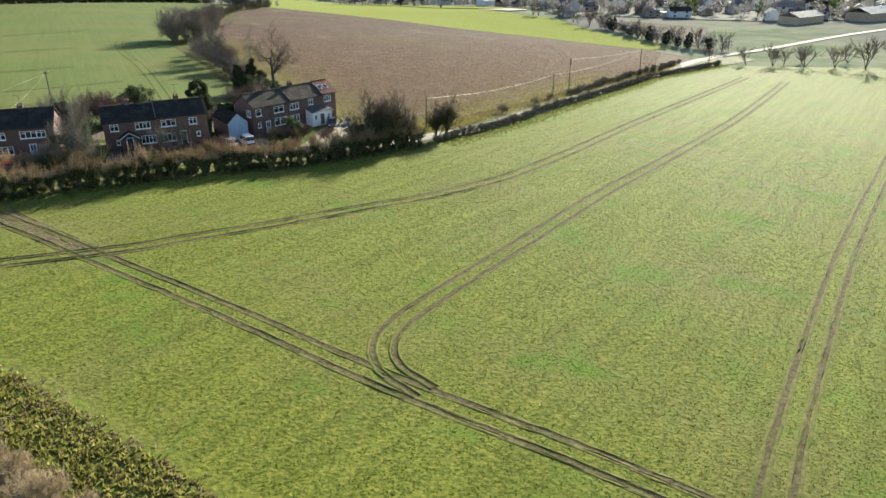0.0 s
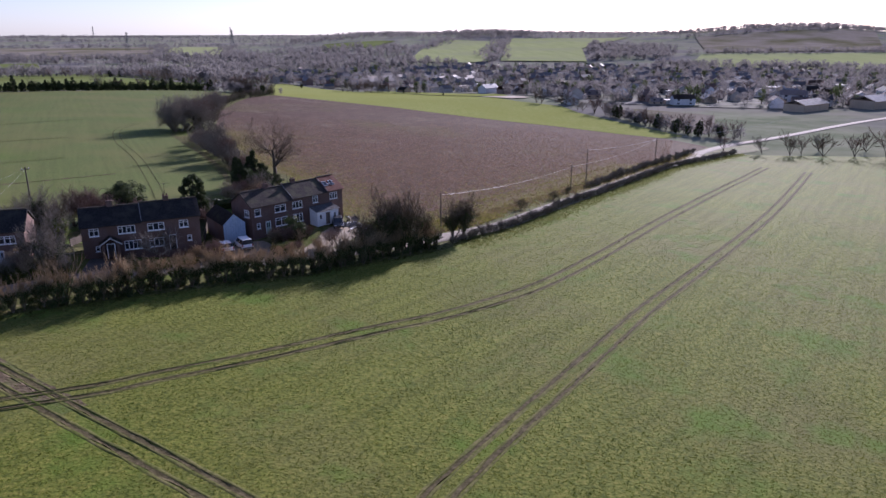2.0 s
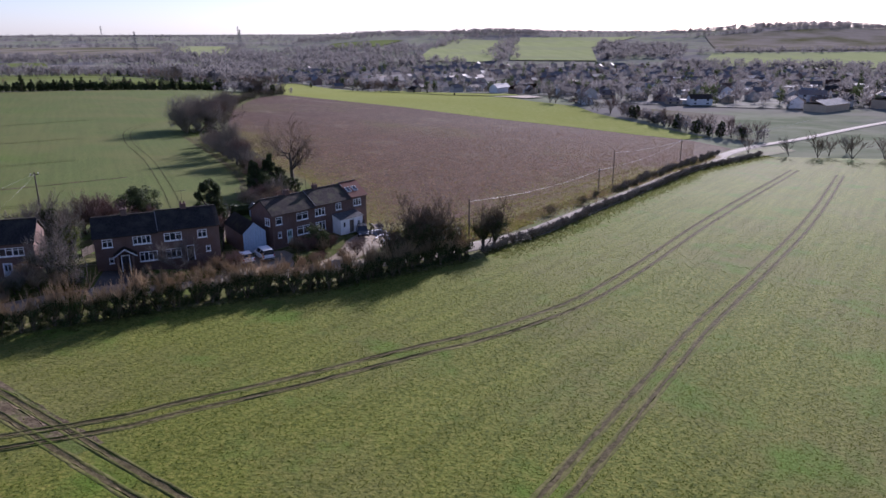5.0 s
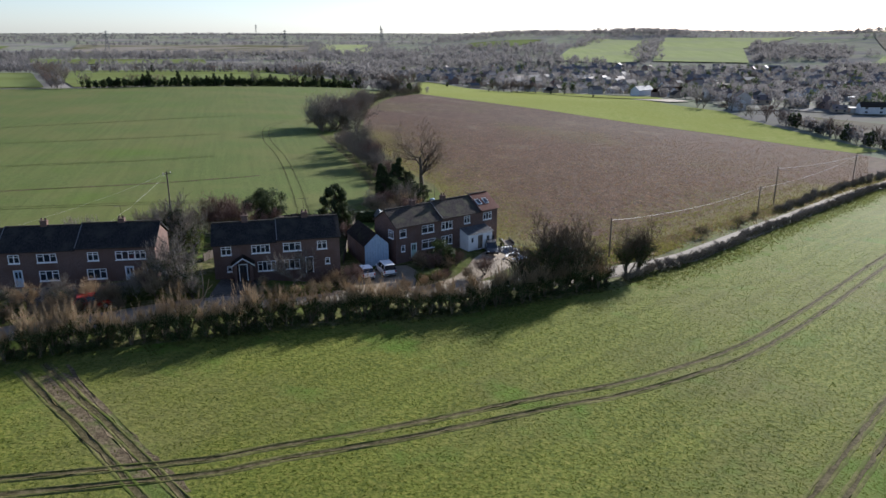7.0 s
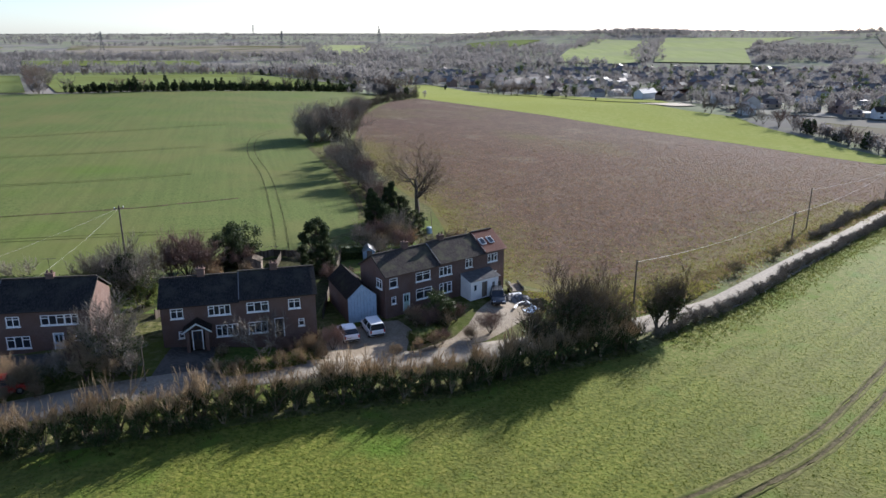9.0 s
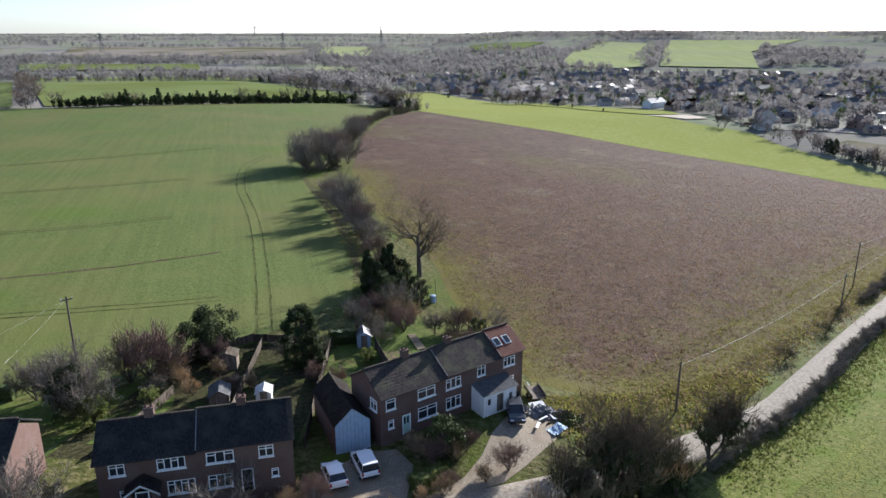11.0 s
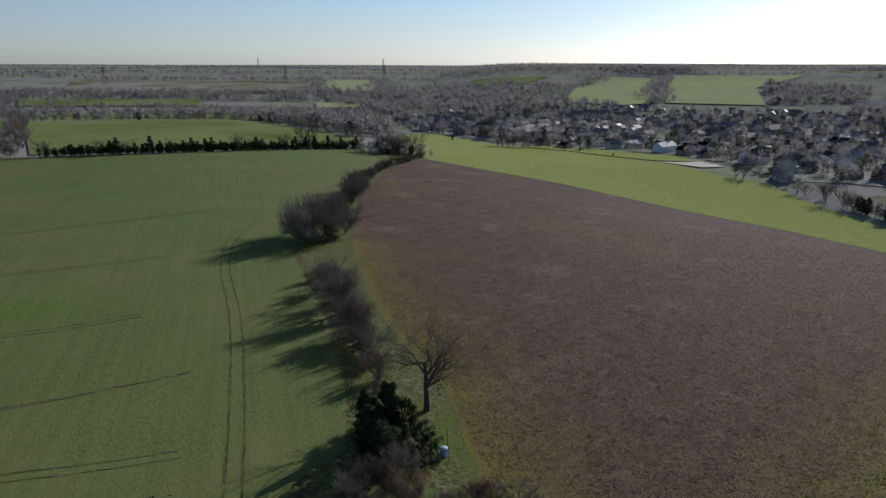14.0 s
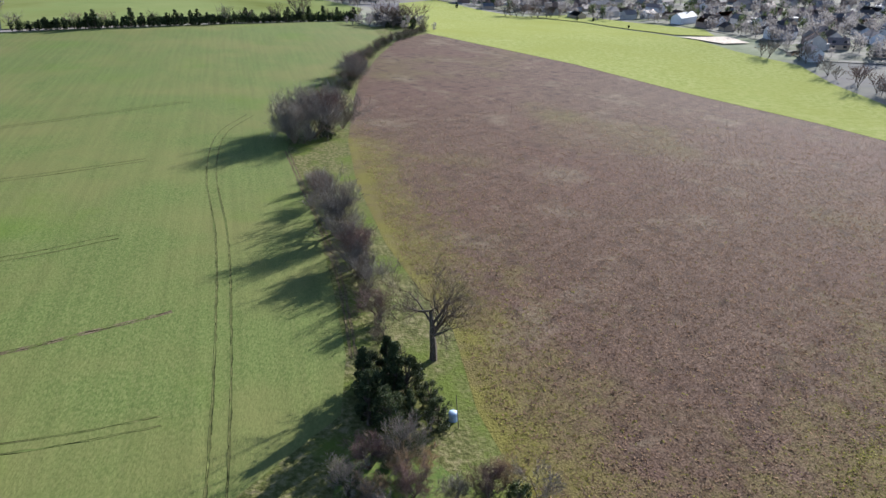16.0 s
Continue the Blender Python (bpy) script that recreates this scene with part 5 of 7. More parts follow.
def clipped_hedge(pts, wide, tall, mat, label, seed):
    """A clipped hedge: an uneven core with leaf clumps over it, along a 2D line."""
    rng = np.random.default_rng(seed)
    line = spline(pts, 0.6)
    x0, y0 = line[0]
    t = thing("clipped_hedge", pose(x0, y0, height(x0, y0)), label, "hedge")
    d = np.gradient(line, axis=0)
    d /= np.linalg.norm(d, axis=1, keepdims=True)
    nrm = np.column_stack([-d[:, 1], d[:, 0]])
    sec = [(-wide / 2, 0), (-wide / 2 * 1.05, tall * 0.6), (-wide * 0.36, tall), (wide * 0.36, tall), (wide / 2 * 1.05, tall * 0.6), (wide / 2, 0)]
    V, z0 = [], height(x0, y0)
    for p, q in zip(line, nrm):
        for o, h in sec:
            o2, h2 = o + rng.normal() * 0.07, h * (1 + rng.normal() * 0.05)
            s = p + q * o2
            V.append((s[0] - x0, s[1] - y0, height(*p) - z0 + (h2 if h else -0.05)))
    m = len(sec)
    F = [[i * m + j, (i + 1) * m + j, (i + 1) * m + j + 1, i * m + j + 1] for i in range(len(line) - 1) for j in range(m - 1)]
    F += [list(range(m)), list(range((len(line) - 1) * m, len(line) * m))[::-1]]
    mesh_object("core", V, F, mat, t)
    top = np.array(V)[[i for i in range(len(V)) if i % m not in (0, m - 1)]]
    LV, LF = leaf_cloud(rng, top, 220 * len(line), 0.3, 0.06)
    LV[:, 2] = np.maximum(LV[:, 2], -0.05)
    mesh_object("foliage", LV, LF, mat, t)
    return t


clipped_hedge([(-20.2, 77.0), (-17, 78.8), (-13.6, 81.4)], 1.1, 0.9, M_LEAF, "low clipped green front garden hedge", 1)
clipped_hedge([(-3.0, 87.8), (-1.6, 89.0), (-0.5, 90.0)], 1.5, 1.1, M_LEAF, "short square clipped green hedge beside the drive", 2)
clipped_hedge([(-36.6, 73.4), (-33.4, 74.6), (-30.2, 75.6), (-27.8, 76.4)], 1.4, 1.4, M_LEAF, "low green hedge along the lane", 3)
clipped_hedge([(-58, 65.5), (-50, 68.6), (-44, 70.8)], 1.3, 1.3, M_LEAF, "olive green clipped hedge along the lane", 6)
clipped_hedge([(-15.0, 118.6), (-13.0, 119.2), (-11.8, 119.6)], 1.2, 1.9, M_IVY, "tall dark clipped garden hedge", 4)
clipped_hedge([(-64, 98.6), (-54, 99.8), (-45.5, 101.3)], 1.3, 1.6, M_IVY, "dark garden hedge along the field", 5)


def fence(pts, tall, label, mat=M_FENCE):
    """A close-boarded fence: posts and boarded panels along straight runs."""
    x0, y0 = pts[0]
    z0 = height(x0, y0)
    t = thing("fence", pose(x0, y0, z0), label, "fence")
    for (ax, ay), (bx, by) in zip(pts, pts[1:]):
        run = math.hypot(bx - ax, by - ay)
        n = max(1, round(run / 1.83))
        ang = math.atan2(by - ay, bx - ax)
        for i in range(n + 1):
            px, py = ax + (bx - ax) * i / n, ay + (by - ay) * i / n
            box("post", (px - x0, py - y0, height(px, py) - z0 + tall / 2), (0.1, 0.1, tall + 0.15), mat, t, "", ang, 0.01)
            if i < n:
                mx, my = ax + (bx - ax) * (i + 0.5) / n, ay + (by - ay) * (i + 0.5) / n
                box("panel", (mx - x0, my - y0, height(mx, my) - z0 + tall / 2), (run / n - 0.1, 0.05, tall - 0.1), mat, t, "", ang, 0.01)
    return t


fence([(-13.6, 93.5), (-14.4, 106), (-14.8, 118)], 1.3, "weathered boarded garden fence")
fence([(-5.9, 107.8), (-7.6, 113), (-9.2, 118.2)], 1.7, "brown boarded garden fence")
fence([(-33.2, 110.2), (-29, 114.4), (-24.8, 118.4), (-17, 118.2)], 1.2, "weathered boarded fence at the field edge")
fence([(-31.4, 90), (-30.4, 97), (-29.6, 103.5)], 1.2, "weathered boarded fence between gardens")
fence([(-21.6, 91), (-22.6, 104), (-23.4, 117)], 1.2, "weathered boarded fence between gardens")

t = thing("plank_walkway", pose(-4.0, 120.6, height(-4, 120.6) + 0.12, 0, 0, 18), "pale timber garden walkway", "walkway")
for i in range(10):
    box("plank", (0, -2.3 + i * 0.5, 0.04), (1.1, 0.46, 0.07), M_DRY, t, "", 0, 0.01)


def drum(x, y):
    t = thing("water_tank", pose(x, y, height(x, y)), "pale blue plastic water tank", "water tank")
    bm = bmesh.new()
    bmesh.ops.create_cone(bm, cap_ends=True, segments=20, radius1=0.55, radius2=0.52, depth=1.0, matrix=Matrix.Translation((0, 0, 0.5)))
    part("body", bm, M_BLUE, t)
    bm = bmesh.new()
    bmesh.ops.create_uvsphere(bm, u_segments=20, v_segments=8, radius=0.52, matrix=Matrix.Translation((0, 0, 0.98)) @ Matrix.Diagonal((1, 1, 0.45, 1)))
    part("lid", bm, M_BLUE, t)
    return t


drum(-2.0, 136.2)


# ---- poles and wires ----
def pole(x, y, tall, label, arm=True, name="telegraph_pole", r=0.13, lean=0.0):
    t = thing(name, pose(x, y, height(x, y), lean, 0, 42), label, "pole")
    tube_object("shaft", [(0, 0, -0.4, 0, 0, tall * 0.5, r, r * 0.9), (0, 0, tall * 0.5, 0, 0, tall, r * 0.9, r * 0.75)], M_POLE, t, 10)
    if arm:
        box("crossarm", (0, 0, tall - 0.35), (1.3, 0.1, 0.12), M_POLE, t)
        for dx in (-0.55, 0.0, 0.55):
            bm = bmesh.new()
            bmesh.ops.create_cone(bm, cap_ends=True, segments=8, radius1=0.06, radius2=0.04, depth=0.18, matrix=Matrix.Translation((dx, 0, tall - 0.2)))
            part("insulator", bm, M_RENDER, t)
    return Vector((x, y, height(x, y) + tall))


def wire(a, b, sag, drop=0.3, r=0.022):
    n = 14
    side = (b - a).cross(Vector((0, 0, 1))).normalized()
    V, F = [], []
    for i in range(n + 1):
        f = i / n
        p = (b - a) * f - Vector((0, 0, drop + sag * 4 * f * (1 - f)))
        V += [p - side * r, p - Vector((0, 0, r)), p + side * r, p + Vector((0, 0, r))]
        if i:
            F += [[4 * i - 4 + q, 4 * i - 4 + (q + 1) % 4, 4 * i + (q + 1) % 4, 4 * i + q] for q in range(4)]
    t = thing("overhead_wire", Matrix.Translation(a), "thin sagging overhead wire between poles", "wire")
    mesh_object("strand", V, F, M_WIRE, t)


PA = pole(25.3, 104.4, 6.2, "weathered wooden telegraph pole by the lane", False)
PB = pole(64.3, 142.8, 6.0, "weathered wooden telegraph pole by the lane")
PC = pole(73.2, 155.2, 8.4, "tall wooden telegraph pole in the stubble field", False)
PD = pole(111.5, 192.6, 7.4, "weathered wooden telegraph pole with a crossarm")
PL = pole(-41.6, 107.0, 9.6, "tall wooden electricity pole behind the gardens", True)
wire(PA, PB, 1.0)
wire(PB, PD, 1.1)
wire(PD, Vector((190, 240, -3)), 1.0)
wire(PC, PD, 0.5)
wire(PL, Vector((-41, 84.5, 8)), 0.4, 0.3, 0.007)
wire(PL, Vector((-52, 83, 8)), 0.4, 0.3, 0.007)
pole(-26.4, 74.6, 3.6, "thin grey post beside the driveway", False, "post", 0.06)
pole(-1.4, 134.8, 4.2, "thin leaning metal pole in the hedgerow", False, "post", 0.05, -6)


# ---- vehicles ----
def car(x, y, rz, paint, label, long=4.0, wide=1.75, tall=1.5, van=False):
    """A hatchback: lofted body, glazed cabin, wheels, lamps. Local +x is forward."""
    t = thing("car", pose(x, y, height(x, y) + 0.09, 0, 0, rz), label, "car", "parked cars")
    L2, W2 = long / 2, wide / 2
    rows = [(-L2, 0.45, 0.80, 0.80), (-L2 + 0.1, 0.26, 0.98, 0.95), (-L2 + 0.5, 0.22, 1.0, 1.0), (0, 0.2, 0.96, 1.0), (L2 - 1.0, 0.2, 0.92, 1.0), (L2 - 0.35, 0.22, 0.80, 0.96), (L2 - 0.05, 0.3, 0.66, 0.86), (L2, 0.42, 0.58, 0.78)]
    bm = bmesh.new()
    rings = []
    for px, zl, zh, k in rows:
        w = W2 * k
        rings.append([bm.verts.new(p) for p in ((px, -w * 0.9, zl), (px, -w, zl + 0.15), (px, -w, zh - 0.12), (px, -w * 0.9, zh), (px, w * 0.9, zh), (px, w, zh - 0.12), (px, w, zl + 0.15), (px, w * 0.9, zl))])
    for a, b in zip(rings, rings[1:]):
        for i in range(8):
            bm.faces.new((a[i], b[i], b[(i + 1) % 8], a[(i + 1) % 8]))
    bm.faces.new(rings[0])
    bm.faces.new(rings[-1][::-1])
    bmesh.ops.recalc_face_normals(bm, faces=bm.faces)
    body = part("body", bm, paint, t)
    back = -L2 + (0.08 if van else 0.22)
    roof0, roof1, fore = back + (0.12 if van else 0.45), L2 - 1.75, L2 - 0.95
    bm = bmesh.new()
    lo = [bm.verts.new(p) for p in ((back, -W2 * 0.93, 0.93), (fore, -W2 * 0.93, 0.9), (fore, W2 * 0.93, 0.9), (back, W2 * 0.93, 0.93))]
    hi = [bm.verts.new(p) for p in ((roof0, -W2 * 0.76, tall - 0.05), (roof1, -W2 * 0.76, tall - 0.05), (roof1, W2 * 0.76, tall - 0.05), (roof0, W2 * 0.76, tall - 0.05))]
    for i in range(4):
        bm.faces.new((lo[i], lo[(i + 1) % 4], hi[(i + 1) % 4], hi[i]))
    part("glazing", bm, M_GLASS, t, "dark car windows")
    bm = bmesh.new()
    add_box(bm, (roof0 + roof1) / 2, 0, tall - 0.03, roof1 - roof0 + 0.1, wide * 0.79, 0.08, 0, 0.03)
    part("roof", bm, paint, t)
    for s in (-1, 1):
        for (ax, az, bx, bz) in ((back, 0.93, roof0, tall - 0.05), (fore, 0.9, roof1, tall - 0.05), ((back + fore) / 2 - 0.1, 0.93, (roof0 + roof1) / 2 - 0.1, tall - 0.05)):
            bm = bmesh.new()
            q = [bm.verts.new(p) for p in ((ax - 0.06, s * W2 * 0.94, az), (ax + 0.06, s * W2 * 0.94, az), (bx + 0.06, s * W2 * 0.775, bz), (bx - 0.06, s * W2 * 0.775, bz))]
            bm.faces.new(q)
            part("pillar", bm, paint, t)
    for sx in (-L2 + 0.72, L2 - 0.78):
        for sy in (-1, 1):
            bm = bmesh.new()
            bmesh.ops.create_cone(bm, cap_ends=True, segments=18, radius1=0.31, radius2=0.31, depth=0.2, matrix=Matrix.Translation((sx, sy * (W2 - 0.08), 0.31)) @ Matrix.Rotation(math.pi / 2, 4, "X"))
            wheel = part("wheel", bm, M_TYRE, t, "black tyre")
            bm = bmesh.new()
            bmesh.ops.create_cone(bm, cap_ends=True, segments=12, radius1=0.19, radius2=0.17, depth=0.03, matrix=Matrix.Translation((sx, sy * (W2 + 0.03), 0.31)) @ Matrix.Rotation(math.pi / 2, 4, "X"))
            part("rim", bm, M_RIM, wheel)
    for sy in (-1, 1):
        box("headlight", (L2 - 0.08, sy * W2 * 0.66, 0.62), (0.14, 0.34, 0.14), M_LAMPG, t, "", 0, 0.02)
        box("tail_light", (-L2 + 0.05, sy * W2 * 0.82, 0.78), (0.12, 0.16, 0.3), M_LAMPR, t, "", 0, 0.02)
        box("mirror", (fore - 0.3, sy * (W2 + 0.06), 0.98), (0.12, 0.18, 0.12), paint, t, "", 0, 0.02)
    box("bumper", (L2 - 0.03, 0, 0.36), (0.12, wide * 0.84, 0.14), M_TYRE, t, "", 0, 0.03)
    box("bumper", (-L2 + 0.02, 0, 0.42), (0.12, wide * 0.86, 0.16), M_TYRE, t, "", 0, 0.03)
    return t


car(-10.1, 88.5, 112, M_CARW, "white hatchback parked on the gravel drive", 3.9)
car(-7.6, 90.5, 112, M_CARW, "white small van parked by the garage", 4.2, 1.8, 1.65, True)
car(7.0, 99.6, -88, M_CARD, "dark hatchback parked by the white porch", 4.1)
car(-37.6, 72.2, 24, M_CARR, "red car parked behind the roadside hedge", 4.1)
# trailer and rubble by the gable
t = thing("trailer", pose(9.7, 105.2, height(9.7, 105.2) + 0.1, 0, 0, 102), "dark flat trailer with raised sides by the gable", "trailer")
box("bed", (0, 0, 0.6), (3.0, 1.6, 0.12), M_SHED, t)
for sy in (-0.78, 0.78):
    box("side_board", (0, sy, 0.85), (3.0, 0.05, 0.45), M_CARD, t)
for sy in (-0.85, 0.85):
    bm = bmesh.new()
    bmesh.ops.create_cone(bm, cap_ends=True, segments=14, radius1=0.3, radius2=0.3, depth=0.18, matrix=Matrix.Translation((0, sy, 0.3)) @ Matrix.Rotation(math.pi / 2, 4, "X"))
    part("wheel", bm, M_TYRE, t)
box("drawbar", (2.0, 0, 0.5), (1.2, 0.1, 0.1), M_STEEL, t)
for nm, cx, cy, n, mat, lab, sd in (("rubble_pile", 10.2, 101.2, 260, M_FELT, "heap of pale building rubble and sheeting", 5), ("rubble_pile", 12.6, 100.6, 220, M_EARTH, "heap of brown soil and rubble", 6)):
    rng = np.random.default_rng(sd)
    V, F = [], []
    for i in range(n):
        r, a = abs(rng.normal()) * 0.8, rng.uniform(0, 6.28)
        x, y = cx + math.cos(a) * r * 1.5, cy + math.sin(a) * r
        z = height(x, y) + 0.09 + max(0, 0.7 - r * 0.4) * rng.random()
        m = pose(x, y, z, rng.uniform(0, 60), rng.uniform(0, 60), rng.uniform(0, 360))
        s = rng.uniform(0.08, 0.3, 3) * (1, 1, 0.4)
        k = len(V)
        V += [tuple(m @ Vector((dx * s[0], dy * s[1], dz * s[2]))) for dx in (-1, 1) for dy in (-1, 1) for dz in (-1, 1)]
        F += [[k + q for q in f] for f in ((0, 1, 3, 2), (4, 6, 7, 5), (0, 4, 5, 1), (2, 3, 7, 6), (0, 2, 6, 4), (1, 5, 7, 3))]
    tagged(mesh_object(nm, V, F, mat), lab, "rubble", "", "stuff")

# sheeting thrown on the heap
M_TARP = material("pale_blue_tarpaulin", [(0.22, 0.31, 0.43), (0.30, 0.39, 0.50)], 1.2, 0.6, 0.03, 3.0, spec=0.15)
rng = np.random.default_rng(31)
bm = bmesh.new()
bmesh.ops.create_grid(bm, x_segments=12, y_segments=9, size=1)
for v in bm.verts:
    v.co = Vector((v.co.x * 1.0, v.co.y * 0.7, 0.3 + 0.12 * math.sin(v.co.x * 3) + 0.05 * rng.normal()))
bmesh.ops.solidify(bm, geom=bm.faces[:], thickness=0.02)
tarp = part("tarpaulin", bm, M_TARP)
tarp.matrix_basis = pose(11.1, 97.9, height(11.1, 97.9) + 0.05, 0, 0, 35)
tagged(tarp, "crumpled pale blue tarpaulin on the rubble", "tarpaulin")
for x, y, rx, rz, w, d in ((9.6, 102.6, 14, 20, 1.7, 0.9), (9.1, 98.0, 10, 70, 1.2, 0.3), (10.9, 100.2, 18, 110, 1.1, 0.4), (9.9, 99.6, 8, 40, 1.3, 0.2)):
    b = box("board", (0, 0, 0.28), (w, d, 0.06), M_RENDER, None, "", 0, 0.01)
    b.matrix_basis = pose(x, y, height(x, y) + 0.1, rx, 0, rz)
    tagged(b, "discarded white board lying on the rubble heap", "board", "discarded boards")

# ---- the far country ----
def inside_poly(p, poly):
    hit = False
    for (ax, ay), (bx, by) in zip(poly, poly[1:] + poly[:1]):
        if (ay > p[1]) != (by > p[1]) and p[0] < (bx - ax) * (p[1] - ay) / (by - ay) + ax:
            hit = not hit
    return hit


# far field colours are lightened and greyed to stand in for haze
M_FARGREEN = material("hazed_green_crop", [(0.130, 0.160, 0.058), (0.165, 0.190, 0.076)], 0.02, 1.0, spec=0.0, broad=[((0.10, 0.115, 0.035), 0.01, 0.45, 0.65)])
M_HILLGREEN = material("hazed_hill_pasture", [(0.245, 0.275, 0.125), (0.295, 0.32, 0.155)], 0.02, 1.0, spec=0.0, broad=[((0.255, 0.27, 0.155), 0.008, 0.45, 0.65)], stretch=(4, 0.6, 1))
M_FARBROWN = material("hazed_plough", [(0.19, 0.17, 0.14), (0.235, 0.21, 0.175)], 0.02, 1.0, spec=0.0, broad=[((0.095, 0.095, 0.04), 0.006, 0.45, 0.65)])
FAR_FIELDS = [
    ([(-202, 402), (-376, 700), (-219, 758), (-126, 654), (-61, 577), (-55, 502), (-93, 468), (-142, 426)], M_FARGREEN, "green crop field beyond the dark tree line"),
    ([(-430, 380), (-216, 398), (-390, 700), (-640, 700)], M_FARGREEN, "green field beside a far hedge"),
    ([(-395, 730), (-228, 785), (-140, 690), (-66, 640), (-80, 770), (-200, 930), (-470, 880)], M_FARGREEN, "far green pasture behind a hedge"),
    ([(171, 1134), (253, 1093), (302, 1124), (440, 1570), (333, 1636), (240, 1400)], M_HILLGREEN, "green hillside field above the village, paled by painted haze"),
    ([(318, 1123), (450, 1090), (548, 1362), (784, 1667), (490, 1640), (455, 1570)], M_HILLGREEN, "green hillside field above the village, paled by painted haze"),
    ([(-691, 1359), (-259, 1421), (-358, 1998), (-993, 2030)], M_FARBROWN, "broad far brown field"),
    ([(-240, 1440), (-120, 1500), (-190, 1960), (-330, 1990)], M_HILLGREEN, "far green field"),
    ([(530, 935), (800, 880), (1060, 1150), (700, 1180)], M_HILLGREEN, "green field on the right-hand slope, paled by painted haze"),
    ([(730, 1215), (1080, 1190), (1320, 1500), (900, 1560)], M_FARBROWN, "brown field on the hill, paled by painted haze"),
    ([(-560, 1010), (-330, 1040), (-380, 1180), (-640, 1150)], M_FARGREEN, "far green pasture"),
    ([(-170, 1010), (-90, 1020), (-100, 1110), (-190, 1120)], M_HILLGREEN, "far pasture paled by painted haze"),
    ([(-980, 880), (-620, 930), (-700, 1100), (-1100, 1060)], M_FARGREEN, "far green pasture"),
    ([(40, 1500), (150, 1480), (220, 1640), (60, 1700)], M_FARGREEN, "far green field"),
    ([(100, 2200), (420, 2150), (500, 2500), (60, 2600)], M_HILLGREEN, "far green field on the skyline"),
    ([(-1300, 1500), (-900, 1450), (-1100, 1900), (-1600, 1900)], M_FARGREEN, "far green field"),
    ([(1000, 1700), (1500, 1650), (1700, 2100), (1100, 2200)], M_HILLGREEN, "far hill field paled by painted haze"),
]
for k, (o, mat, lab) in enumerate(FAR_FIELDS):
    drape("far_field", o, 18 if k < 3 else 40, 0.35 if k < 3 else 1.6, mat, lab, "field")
drape("playing_field", [(52, 603), (90, 582), (128, 502), (150, 496), (158, 540), (90, 640)], 12, 0.45, M_STRIP, "mown playing field at the village edge", "field")
drape("yard", [(128, 489), (143, 462), (158, 466), (156, 493)], 8, 0.5, M_GRAVEL, "pale gravel yard by the village", "yard")
drape("paddock", [(166, 352), (190, 372), (215, 330), (188, 285), (170, 262)], 8, 0.2, M_FARBROWN, "rough brown paddock by the village", "field")


def far_tree(seed, tall, mat, label, evergreen=False):
    """A cheap tree for the middle distance: trunk, limbs and twig bundles or clumps."""
    if not evergreen:
        return bare_tree("tree", seed, tall, 36, (1.5, 1.6, 2.0), label, "distant trees", mat, 0, 0.013, "tree", 4, M_BARK, 0.9, 0.32, 0.045, 0.42)
    return leafy("tree", seed, tall, tall * 0.62, 420, 0.42, mat, label, "tree", "cone" if seed % 2 else "round", "distant trees")


FT = [far_tree(201, 9, M_TWIG, "bare winter tree in a far hedge"), far_tree(202, 9, M_TWIG_GREY, "bare grey winter tree in a far hedge"), far_tree(203, 9, M_TWIG_PURPLE, "bare purplish winter tree in a far hedge")]
FE = [far_tree(211, 8, M_YEW, "dark conifer in a far tree line", True), far_tree(212, 6, M_YEW, "rounded dark evergreen in a far hedge", True)]
rf = np.random.default_rng(33)
for x, y in spline([(-192, 399), (-142, 420), (-95, 460), (-56, 496)], 3.8):
    place(FE[0 if rf.random() < 0.8 else 1], x + rf.normal() * 0.8, y + rf.normal(), rf.uniform(0.4, 1.2), rf.uniform(0, 360), -1.0)
for x, y in spline([(-192, 399), (-142, 420), (-95, 460), (-56, 496)], 14):
    place(FT[rf.integers(0, 3)], x + rf.normal() * 3, y + 2, rf.uniform(0.7, 1.2), rf.uniform(0, 360))
place(FT[0], -86, 489, 2.0, 30)
for i in range(13):
    place(FT[rf.integers(0, 3)], -34 + rf.normal() * 9, 484 + rf.normal() * 11, rf.uniform(0.8, 1.7), rf.uniform(0, 360))
for i in range(7):
    place(FE[1], -26 + rf.normal() * 8, 472 + rf.normal() * 9, rf.uniform(0.6, 1.1), rf.uniform(0, 360))
for x, y in spline([(-372, 708), (-219, 766), (-126, 664), (-66, 590)], 15):
    place(FT[rf.integers(0, 3)] if rf.random() < 0.75 else FE[1], x + rf.normal() * 2, y + rf.normal() * 2, rf.uniform(0.7, 1.3), rf.uniform(0, 360))
for x, y in spline([(-206, 392), (-290, 545), (-384, 704)], 14):
    place(FT[rf.integers(0, 3)], x + rf.normal() * 2, y + rf.normal() * 2, rf.uniform(1.0, 1.5), rf.uniform(0, 360))
for x, y in spline([(38, 600), (58, 603), (76, 606)], 4):
    place(FT[rf.integers(0, 3)], x + rf.normal(), y + rf.normal() * 3, rf.uniform(0.9, 1.3), rf.uniform(0, 360))
for x, y in spline([(161, 344), (163, 313), (161, 286), (163, 263), (172, 245)], 4.2):
    place(FE[1] if rf.random() < 0.6 else FT[2], x + rf.normal(), y + rf.normal(), rf.uniform(0.7, 1.15), rf.uniform(0, 360))
for x, y in spline([(146, 432), (158, 405), (156, 375), (158, 352)], 8):
    place(FT[rf.integers(0, 3)], x + rf.normal() * 3 + 4, y + rf.normal() * 3, rf.uniform(0.7, 1.2), rf.uniform(0, 360))
